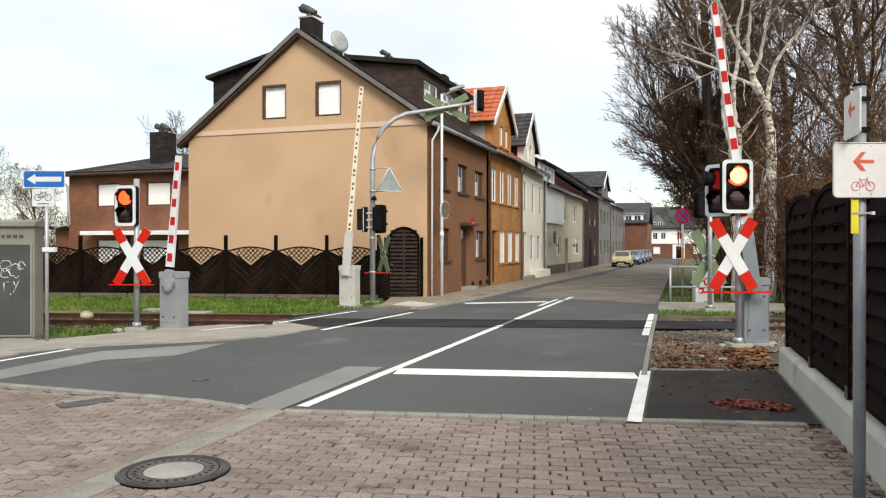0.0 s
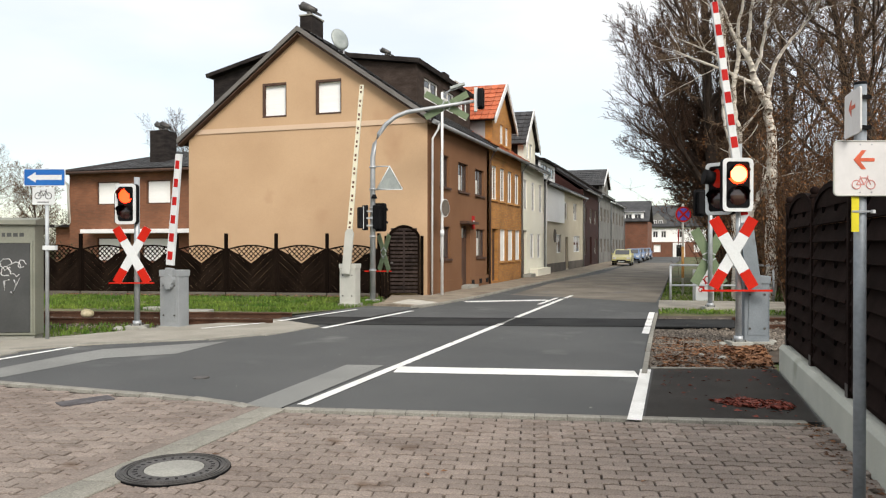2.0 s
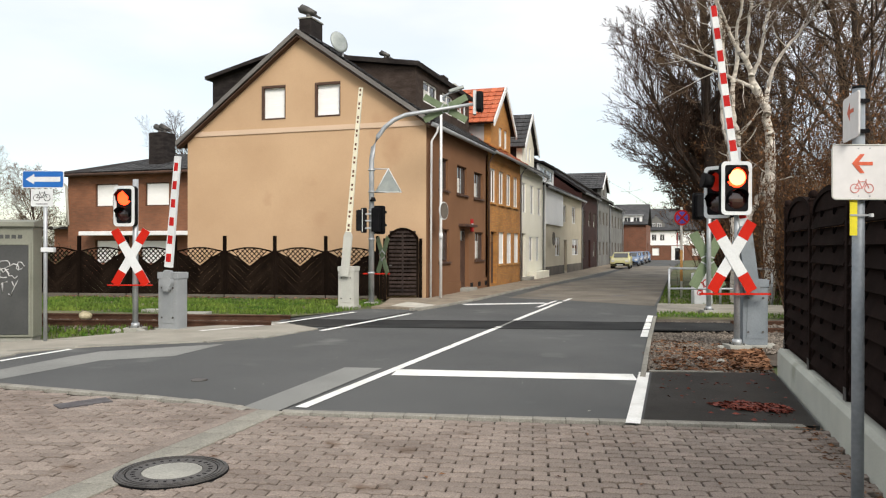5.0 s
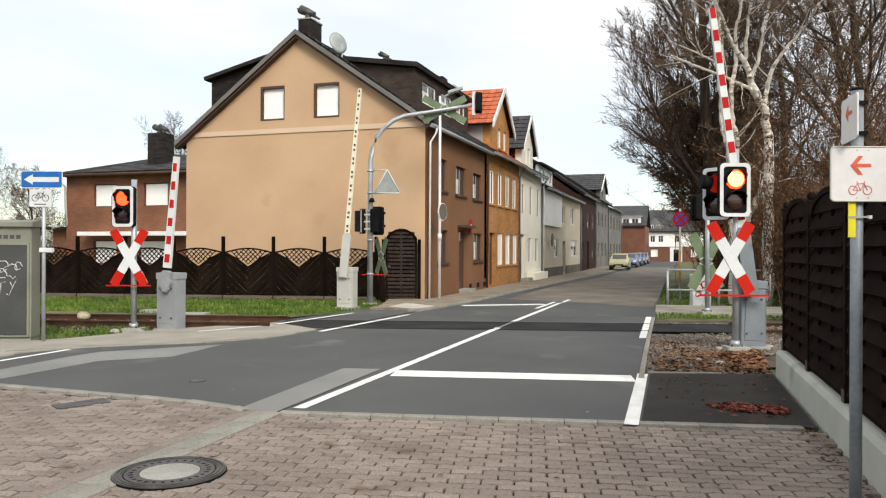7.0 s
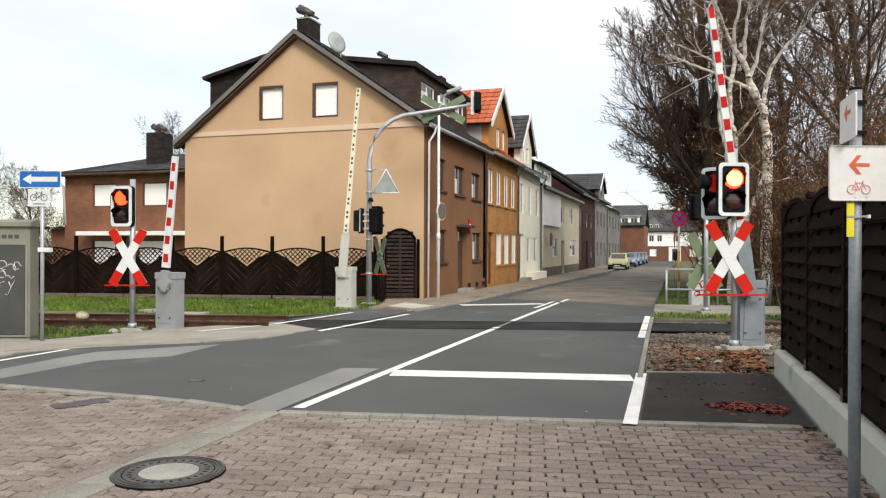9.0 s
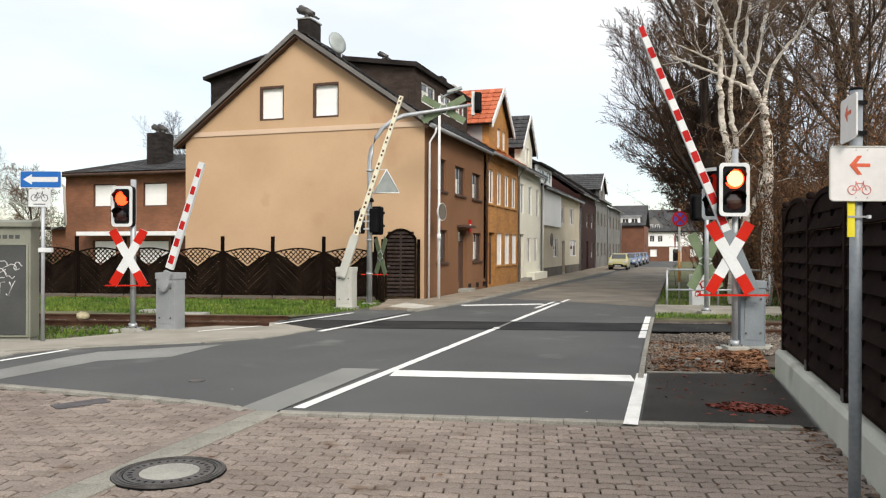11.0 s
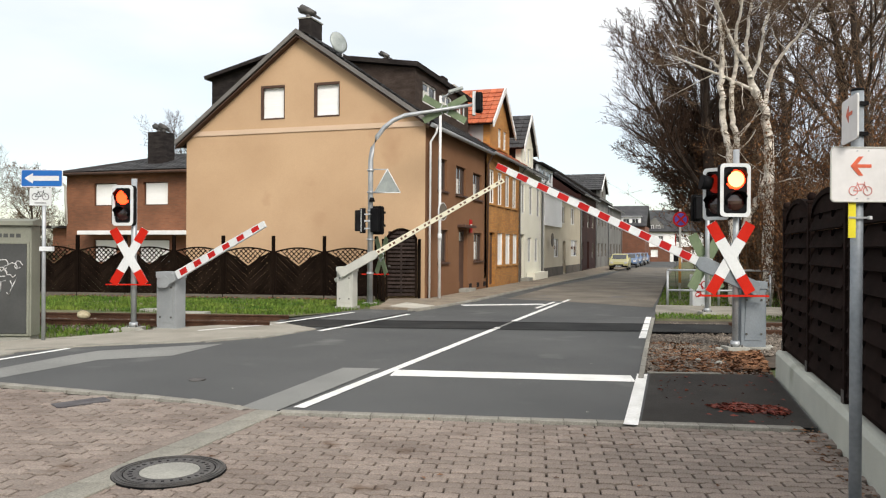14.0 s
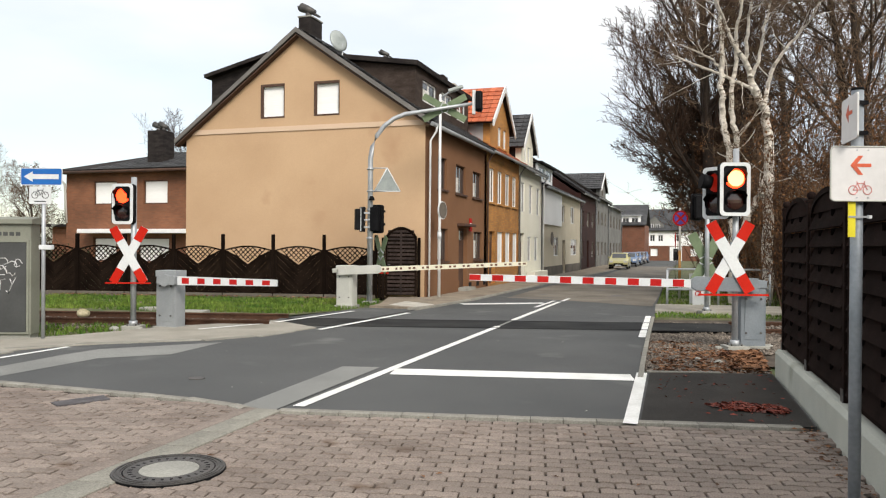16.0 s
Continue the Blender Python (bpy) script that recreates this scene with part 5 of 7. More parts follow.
def signal_far_right():
    s = thing("crossing_signal", (0.30, 21.05, 0.0), IMAGE_TURN, "back of a crossing signal on a slim mast", "traffic signal", "crossing signals")
    mast(s, 3.6, 0.06)
    head(s, (-0.26, 0.1, 2.75), 180, rim=False, w=0.30, h=0.7)
    saltire(s, (0.0, 0.10, 1.35), 180, front=False, length=1.6, width=0.26, lean=28)


BOOM_ROWS = [(0.0, 81.9), (9.2, 81.9), (9.6, 81.6), (10.0, 79.6), (10.4, 75.6), (10.8, 70.5), (11.3, 63.4), (11.8, 55.6), (12.1, 50.9), (12.5, 45.5), (12.8, 41.3), (13.3, 35.0), (13.8, 28.9),
             (14.3, 22.6), (14.5, 19.9), (14.8, 16.2), (15.0, 13.6), (15.2, 11.0), (15.4, 8.5), (15.6, 6.2), (15.8, 3.8), (16.0, 1.3)]
BOOMS = []


def barrier(at, turn, length, band, red, bar, pivot, side, box_size, metal, label, lift0, lift1, arm=0.95, thick=0.13, offset=0.33, tail=0.5, aw=0.13, shift=0.0, sway=0.0, inset=1.0, cx=0.0):
    """A barrier drive with its boom. Local +x is the way the boom points when it is down; lift: how far its angle differs, down and up."""
    s = thing("crossing_barrier", at, turn, label, "barrier", "crossing barriers")
    w, d, h = box_size
    cab = part("drive_cabinet", box(cx - w / 2, cx + w / 2, -d / 2, d / 2, 0.0, h, 0.02), metal, s, "grey barrier drive cabinet")
    part("cabinet_lid", box(cx - w / 2 - 0.015, cx + w / 2 + 0.015, -d / 2 - 0.015, d / 2 + 0.015, h - 0.12, h + 0.01, 0.012), metal, cab)
    part("cabinet_foot", box(cx - w / 2 - 0.05, cx + w / 2 + 0.05, -d / 2 - 0.05, d / 2 + 0.05, -0.08, 0.03, 0.01), M_CONCRETE, cab)
    for sx in (-1, 1):
        part("panel_seam", box(cx + sx * w * 0.47 - 0.006, cx + sx * w * 0.47 + 0.006, side * d / 2 - 0.006, side * d / 2 + 0.006, 0.1, h - 0.16), metal, cab)
    for zx in ((-0.15, 0.25), (0.15, 0.25), (-0.15, h - 0.3), (0.15, h - 0.3)):
        part("bolt", disc(0.02, 0.016, 8, "y", (cx + zx[0] * w / 0.52, side * (d / 2 + 0.014), zx[1])), M_IRON, cab)
    part("cover_plate", prism([(cx - w * 0.36, 0.14), (cx + w * 0.36, 0.14), (cx + w * 0.30, h - 0.2), (cx - w * 0.30, h - 0.2)], "y", min(side * d / 2, side * (d / 2 + 0.01)), max(side * d / 2, side * (d / 2 + 0.01))), metal, cab, "bolted cover plate")
    part("shaft", tube([(shift, -side * (d / 2 + 0.08 if tail > 0.3 else 0.0), pivot), (shift, side * (offset + 0.05), pivot)], 0.06, 12), M_GALV, cab)
    boom = part("boom", prism([(0.3, -thick / 2), (length, -thick * 0.36), (length, thick * 0.36), (0.3, thick / 2)], "y", -0.03, 0.03), bar, s, "striped barrier boom")
    boom.location = (shift, side * offset, pivot)
    part("boom_arm", prism([(-0.14, -aw * 0.88), (arm * 0.9, -aw * 0.92), (arm, -0.07), (arm, 0.07), (arm * 0.9, aw * 0.92), (-0.14, aw * 0.88)], "y", -0.045, 0.045, bevel=0.012), metal, boom, "grey boom mounting")
    back = d + 0.16 if tail > 0.3 else -0.05
    part("counterweight", box(-tail, -0.05, back, back + 0.10, -0.06, 0.06, 0.012), metal, boom)
    for z in (-0.04, 0.04):
        part("arm_bolt", box(0.02, 0.07, side * 0.046 - 0.006, side * 0.046 + 0.006, z - 0.012, z + 0.012), M_IRON, boom)
    part("hub", disc(0.12, 0.11, 18, "y", (0, 0, 0)), metal, boom)
    step, width, from_end = band
    k = 0
    while length - from_end - k * step - width > arm:
        b = length - from_end - k * step
        a = b - width
        f = lambda x: thick / 2 + (x - 0.3) / (length - 0.3) * (thick * 0.36 - thick / 2) + 0.002
        full = red is not M_MAROON_BAND
        low_f = inset if full else 0.42
        part("band", prism([(a, -f(a) * low_f), (b, -f(b) * low_f), (b, f(b) * (inset if full else 0.42)), (a, f(a) * (inset if full else 0.42))], "y", -0.033, 0.033), red, boom, "red band")
        if not full:
            part("band", prism([(a - 0.12, -f(a) * 0.42), (a - 0.06, -f(a) * 0.42), (a - 0.06, f(a) * 0.42), (a - 0.12, f(a) * 0.42)], "y", -0.034, 0.034), red, boom, "red band")
        k += 1
    BOOMS.append((boom, shift, side * offset, pivot, lift0, lift1, sway))
    return s


def barriers():
    barrier((0.77, 13.93, 0), 180 + IMAGE_TURN, 4.66, (0.375, 0.185, 0.0), M_RED, M_WHITE, 1.06, 1, (0.43, 0.34, 1.12), M_DRIVE_BLUE,
            "red and white barrier boom on a grey drive", 0.0, 0.0, arm=0.98, thick=0.145, offset=0.30, tail=0.16, cx=-0.12, sway=-1.7, inset=0.84)
    barrier((-9.99, 12.84, 0), 0.0, 2.5, (0.36, 0.165, 0.13), M_RED, M_WHITE, 0.955, -1, (0.45, 0.32, 1.14), M_GREY_PAINT,
            "short red and white footpath barrier", -1.4, 2.5, arm=0.24, thick=0.17, offset=0.22, tail=0.18, aw=0.10, shift=0.04, sway=0.8, inset=0.68)
    barrier((-9.19, 19.32, 0), 6.0, 5.05, (0.37, 0.07, 0.04), M_MAROON_BAND, M_IVORY, 0.99, -1, (0.46, 0.44, 1.12), M_PALE_ENAMEL,
            "ivory barrier boom with small red bands", 1.5, 3.0, arm=1.1, thick=0.145, offset=0.30, tail=0.55, sway=0.9)


def arched_mast():
    """The tall bent mast that holds a signal and cross over the road."""
    s = thing("overhead_signal_mast", (-9.14, 20.77, 0), IMAGE_TURN, "bent galvanised mast with signal heads over the road", "signal mast")
    pts = [(0, 0, 0), (0, 0, 4.25)] + [(1.35 - 1.35 * math.cos(radians(a)), 0, 4.25 + 1.38 * math.sin(radians(a))) for a in (15, 30, 45, 60, 75)] + [(1.6, 0, 5.68), (3.3, 0, 5.96)]
    m = part("mast", tube(pts, [0.085, 0.075] + [0.065] * 5 + [0.055, 0.045], 14), M_GALV, s, "bent galvanised mast")
    part("base_plate", box(-0.2, 0.2, -0.2, 0.2, -0.05, 0.04, 0.01), M_CONCRETE, m)
    for z in (0.9, 1.9, 2.75, 3.3, 3.95):
        part("clamp", tube([(0, 0, z - 0.025), (0, 0, z + 0.025)], 0.105, 12), M_GALV, m)
    side_head = head(s, (-0.20, 0.10, 2.46), 105, rim=False, w=0.40, h=0.74)
    part("rim", box(-0.275, -0.255, -0.10, 0.30, 2.12, 2.80, 0.004), M_WHITE, side_head, "white rim seen edge-on")
    back_head = head(s, (0.24, 0.02, 2.47), 150, rim=False, w=0.38, h=0.84)
    for z in (2.20, 2.42, 2.62):
        part("bracket", box(-0.17, 0.09, -0.14, -0.09, z, z + 0.045, 0.006), M_GALV, back_head, "galvanised bracket")
    for z in (2.28, 2.66):
        part("hinge", box(0.40, 0.46, -0.14, -0.08, z, z + 0.07, 0.006), M_BLACK, back_head)
    part("horn", tube([(0.05, -0.1, 3.02), (0.05, -0.1, 3.14)], [0.10, 0.05], 10), M_BLACK, s, "small black bell")
    # triangular sign seen from behind
    tri = part("warning_sign", prism([(-0.40, -0.34), (0.40, -0.34), (0.0, 0.36)], "y", -0.006, 0.006), M_SIGN_BACK, s, "grey back of a triangular sign")
    bmesh_rim = bmesh.new()
    for a, b in (((-0.40, -0.34), (0.40, -0.34)), ((0.40, -0.34), (0.0, 0.36)), ((0.0, 0.36), (-0.40, -0.34))):
        tube([(a[0], -0.01, a[1]), (b[0], -0.01, b[1])], 0.016, 6, bmesh_rim)
    part("sign_rim", bmesh_rim, M_WHITE, tri)
    tri.location = (0.50, -0.02, 3.63)
    tri.rotation_euler = (0, 0, radians(-12))
    part("sign_arm", tube([(0, 0, 3.98), (0.5, -0.01, 3.98)], 0.018, 6), M_GALV, s)
    part("sign_arm", tube([(0, 0, 3.3), (0.5, -0.01, 3.3)], 0.018, 6), M_GALV, s)
    saltire(s, (2.18, 0.12, 5.80), 180, front=False, length=1.45, width=0.20, lean=61)
    saltire(s, (0.32, 0.12, 1.42), 122, front=False, length=1.25, width=0.23, lean=31)
    part("foot_bar", box(-0.25, 0.55, 0.02, 0.10, 0.86, 0.89), M_RED_BRIGHT, s, "thin red bar below the cross")
    h = head(s, (3.20, 0.05, 5.98), 172, rim=False, w=0.22, h=0.62)
    part("bracket", box(3.0, 3.09, -0.10, 0.1, 5.6, 6.3), M_WHITE, h)


def street_lamp():
    s = thing("street_lamp", (-7.84, 23.35, 0.03), IMAGE_TURN, "slim pale street lamp with short arm", "street lamp")
    part("pole", tube([(0, 0, 0), (0, 0, 6.55)], [0.050, 0.040], 12), M_WHITEFRAME, s)
    part("arm", tube([(0, 0, 6.45), (0.25, 0, 6.6), (0.6, 0, 6.72)], 0.03, 8), M_GALV, s)
    part("lantern", at_turn(box(-0.05, 0.45, -0.09, 0.09, -0.05, 0.05, 0.02), (0.3, 0, 6.68), 0, -18), M_SIGN_BACK, s, "flat grey lantern")
    part("mirror", at_turn(disc(0.27, 0.05, 24, "y"), (0.09, 0.12, 2.82), 62), M_PLINTH, s, "round dark sign seen from behind")
    part("mirror_rim", at_turn(disc(0.29, 0.04, 24, "y", (0, 0, 0), 0.25), (0.09, 0.11, 2.82), 62), M_WHITE, s)
    part("band", tube([(0, 0, 1.9), (0, 0, 2.1)], 0.066, 12), M_WHITE, s)


# ---- signs ----
def arrow_outline(length, shaft, head_l, head_w):
    """An arrow that points to -x, centred."""
    a = -length / 2
    return [(a, 0), (a + head_l, head_w / 2), (a + head_l, shaft / 2), (length / 2, shaft / 2), (length / 2, -shaft / 2), (a + head_l, -shaft / 2), (a + head_l, -head_w / 2)]


def bicycle(parent, at, size, material, turn=0.0):
    """A bicycle symbol printed on a sign."""
    for x in (-0.30, 0.30):
        part("bicycle_wheel", at_turn(disc(0.20 * size, 0.002, 20, "y", (x * size, 0, 0), 0.165 * size), at, turn), material, parent)
    bm = bmesh.new()
    for a, b in (((-0.30, 0), (-0.12, 0.28)), ((-0.12, 0.28), (0.16, 0.28)), ((0.16, 0.28), (0.30, 0)), ((-0.12, 0.28), (0.02, 0.0)), ((0.02, 0.0), (0.16, 0.28)), ((0.02, 0.0), (-0.30, 0)), ((0.16, 0.28), (0.18, 0.38)), ((-0.12, 0.28), (-0.15, 0.36))):
        d = Vector((b[0] - a[0], b[1] - a[1])).normalized() * 0.018
        prism([((a[0] - d.y) * size, (a[1] + d.x) * size), ((b[0] - d.y) * size, (b[1] + d.x) * size), ((b[0] + d.y) * size, (b[1] - d.x) * size), ((a[0] + d.y) * size, (a[1] - d.x) * size)], "y", -0.001, 0.001, bm)
    part("bicycle_frame", at_turn(bm, at, turn), material, parent)


def sign_post_near():
    s = thing("sign_post", (0.815, 4.545, 0), IMAGE_TURN, "galvanised post with red arrow cycle route sign", "sign post")
    part("post", tube([(0, 0, 0), (0, 0, 2.5)], 0.031, 16), M_GALV_DULL, s)
    part("post_cap", tube([(0, 0, 2.5), (0, 0, 2.515)], 0.033, 16), M_BLACK, s)
    plate = part("route_sign", prism(rounded(0.335, 0.285, 0.022), "y", -0.004, 0.004), M_SIGN_WHITE, s, "white cycle route sign with red arrow")
    plate.location = (0.0, -0.05, 2.052)
    rim = bmesh.new()
    o = rounded(0.335, 0.285, 0.022)
    tube([(x, -0.004, z) for x, z in o + o[:1]], 0.0045, 5, rim, caps=False)
    part("sign_edge", rim, M_PALE_ENAMEL, plate, "raised pale edge")
    bm = bmesh.new()
    prism([(-0.025, -0.009), (0.055, -0.009), (0.055, 0.009), (-0.025, 0.009)], "y", -0.0060, -0.0045, bm)
    prism([(-0.055, 0.0), (-0.012, 0.05), (0.012, 0.05), (-0.026, 0.0), (0.012, -0.05), (-0.012, -0.05)], "y", -0.0062, -0.0047, bm)
    at_turn(bm, (-0.01, 0, 0.045))
    part("arrow", bm, M_SIGN_RED, plate, "red arrow")
    bicycle(plate, (-0.012, -0.0055, -0.085), 0.125, M_SIGN_PINK)
    for x in (-0.03, 0.03):
        part("rivet", disc(0.004, 0.003, 8, "y", (x, -0.0055, 0.125)), M_GALV, plate)
        part("rivet", disc(0.004, 0.003, 8, "y", (x, -0.0055, -0.125)), M_GALV, plate)
    side = part("route_sign", prism(rounded(0.30, 0.235, 0.02), "y", -0.004, 0.004), M_SIGN_WHITE, s, "white sign seen nearly edge-on")
    side.location, side.rotation_euler = (-0.05, -0.02, 2.345), (0, 0, radians(-104))
    part("arrow", at_turn(prism(arrow_outline(0.12, 0.02, 0.05, 0.09), "y", -0.0062, -0.0047), (0, 0, 0.03)), M_SIGN_RED, side)
    part("clamp", box(-0.035, 0.035, -0.045, 0.035, 2.42, 2.44), M_BLACK, s), part("clamp", box(-0.035, 0.035, -0.045, 0.035, 2.26, 2.28), M_BLACK, s)
    part("clamp", box(-0.036, 0.040, -0.046, 0.035, 1.975, 2.0), M_GALV, s)
    part("yellow_plate", box(-0.066, -0.028, -0.042, -0.036, 1.72, 1.92), M_YELLOW, s, "narrow yellow plate")
    part("plate_strap", box(-0.066, 0.045, -0.045, -0.0425, 1.822, 1.832), M_GALV, s), part("strap_bolt", box(0.04, 0.055, -0.05, -0.03, 1.818, 1.836), M_WHITE, s)


def sign_post_left():
    s = thing("sign_post", (-10.73, 10.39, 0.0), IMAGE_TURN, "post with blue one-way sign and cycle plate", "sign post")
    part("post", tube([(0, 0, 0), (0, 0, 2.98)], 0.032, 12), M_GALV, s)
    blue = part("one_way_sign", prism(rounded(0.72, 0.30, 0.03), "y", -0.005, 0.005), M_WHITE, s, "blue one-way sign with white arrow")
    part("sign_face", prism(rounded(0.695, 0.275, 0.025), "y", -0.0075, -0.0055), M_BLUE, blue)
    part("arrow", prism(arrow_outline(0.60, 0.085, 0.15, 0.18), "y", -0.0105, -0.008), M_WHITE, blue, "white arrow")
    blue.location = (-0.02, -0.04, 2.82)
    plate = part("cycle_plate", prism(rounded(0.38, 0.30, 0.02), "y", -0.005, 0.005), M_WHITE, s, "white plate with cycle symbol")
    plate.location = (-0.04, -0.04, 2.50)
    bicycle(plate, (0, -0.0065, 0.0), 0.30, M_BLACK)
    part("arrow_bar", box(-0.1, 0.1, -0.0075, -0.0055, -0.115, -0.10), M_BLACK, plate)
    for z in (2.7, 2.5, 2.9):
        part("clamp", box(-0.04, 0.04, -0.035, 0.035, z, z + 0.02), M_GALV, s)
    part("side_box", box(-0.06, 0.16, -0.05, 0.05, 1.56, 1.64, 0.01), M_WHITE, s, "small white box")


def no_stopping_sign():
    s = thing("no_stopping_sign", (-0.51, 28.1, 0.0), IMAGE_TURN, "round violet no-stopping sign with red cross", "road sign")
    part("post", tube([(0, 0, -0.09), (0, 0, 3.1)], 0.04, 10), M_PALE_ENAMEL, s)
    plate = part("sign_plate", disc(0.275, 0.012, 28, "y", (0, -0.05, 2.73)), M_RED, s, "red rim")
    part("sign_face", disc(0.215, 0.006, 28, "y", (0, -0.06, 2.73)), M_PURPLE, plate)
    for a in (45, -45):
        part("cross_bar", at_turn(box(-0.21, 0.21, -0.068, -0.064 - 0.001 * (a > 0), -0.035, 0.035), (0, 0, 2.73), 0, a), M_RED, plate)
    part("side_sign", at_turn(disc(0.28, 0.012, 24, "y", (0, 0, 0)), (-0.12, 0.1, 1.95), 70), M_RED, s)
    part("rust_sleeve", tube([(0, 0, 0.5), (0, 0, 1.6)], 0.046, 10), M_OCHRE_TRIM, s)


# ---- fences and the gate ----
def near_fence():
    """Dark panels with a curved top on a low rendered wall."""
    w = thing("low_wall", (1.02, 11.0, 0), -88.03, "low grey-green rendered wall under the fence", "wall", kind="structure")
    part("wall_body", prism([(0.0, -0.12), (0.0, 0.29), (0.035, 0.335), (0.26, 0.335), (0.26, -0.12)], "x", 0.0, 11.5, bevel=0.006), M_WALL_LOW, w)
    for k in range(6):
        s = thing("garden_screen", (0, 0, 0), 0, "dark brown slatted fence panel with arched top", "fence panel", "panels on the low wall")
        x0 = 0.10 + 1.80 * k
        place = Matrix.Translation((1.02, 11.0, 0)) @ Matrix.Rotation(radians(-88.03), 4, "Z") @ Matrix.Translation((x0, 0.13, 0))
        s.matrix_basis = place
        width, low, top = 1.70, 2.02, 2.27
        rise = lambda x: low + (top - low) * (1 - (2 * x / width - 1) ** 2) ** 0.5 if 0 <= x <= width else low
        pitch = 0.182
        for j in range(11):
            z0, z1 = 0.40 + pitch * j, 0.40 + pitch * (j + 1) + 0.012
            lo, hi = 0.05, width - 0.05
            pts = [(lo, z0), (hi, z0)]
            n = 10
            tops = [(hi - (hi - lo) * i / n, min(z1, rise(hi - (hi - lo) * i / n) - 0.03)) for i in range(n + 1)]
            if max(z for _, z in tops) < z0 + 0.02:
                continue
            if min(z for _, z in tops) >= z1 - 1e-6:
                pts += [(hi, z1), (lo, z1)]
            else:
                tops = [(a, z) for a, z in tops if z > z0 + 0.01]
                pts = [(tops[-1][0], z0), (tops[0][0], z0)] + tops
            y = -0.014 if j % 2 else -0.004
            if len(pts) == 4 and min(z for _, z in tops) >= z1 - 1e-6:
                part("slat", prism([(-0.056, z0 + 0.012), (-0.036, z0 + 0.002), (0.030, z1 - 0.012), (0.010, z1 - 0.006)], "x", lo, hi), M_FENCE_NEAR, s)
            else:
                part("slat", prism(pts, "y", y, y + 0.014), M_FENCE_NEAR, s)
            if j:
                # black blocks under the slat edges, painted in place of deep shade
                for fx in (0.28, 0.64):
                    if rise(width * fx) - 0.08 > z0 + 0.02:
                        part("notch", box(width * fx - 0.015, width * fx + 0.015, -0.030, 0.004, z0 - 0.062, z0 + 0.0), M_GAP, s)
        n = 16
        arc = [(width * i / n, rise(width * i / n)) for i in range(n + 1)]
        part("arched_rail", prism(arc + [(x, z - 0.055) for x, z in arc[::-1]], "y", -0.035, 0.035), M_FENCE_NEAR, s)
        for x in (0.0, width - 0.05):
            part("side_rail", box(x, x + 0.05, -0.032, 0.032, 0.37, low - 0.02), M_FENCE_NEAR, s)
        part("bottom_rail", box(0.05, width - 0.05, -0.03, 0.03, 0.355, 0.40), M_FENCE_NEAR, s)
    for k in range(7):
        p = thing("fence_post", (0, 0, 0), 0, "dark brown fence post with knob", "post", "posts on the low wall")
        p.matrix_basis = Matrix.Translation((1.02, 11.0, 0)) @ Matrix.Rotation(radians(-88.03), 4, "Z") @ Matrix.Translation((0.05 + 1.80 * k, 0.12, 0.33))
        part("shaft", box(-0.045, 0.045, -0.045, 0.045, 0, 1.84, 0.008), M_FENCE_NEAR, p)
        part("cap", box(-0.055, 0.055, -0.055, 0.055, 1.84, 1.87, 0.008), M_FENCE_NEAR, p)
        bm = bmesh.new()
        bmesh.ops.create_uvsphere(bm, u_segments=12, v_segments=8, radius=0.05)
        bmesh.ops.translate(bm, vec=(0, 0, 1.91), verts=bm.verts)
        part("knob", bm, M_FENCE_NEAR, p)
        part("post_shoe", box(-0.05, 0.05, -0.052, -0.046, 0.0, 0.12), M_IRON, p, "steel post shoe")


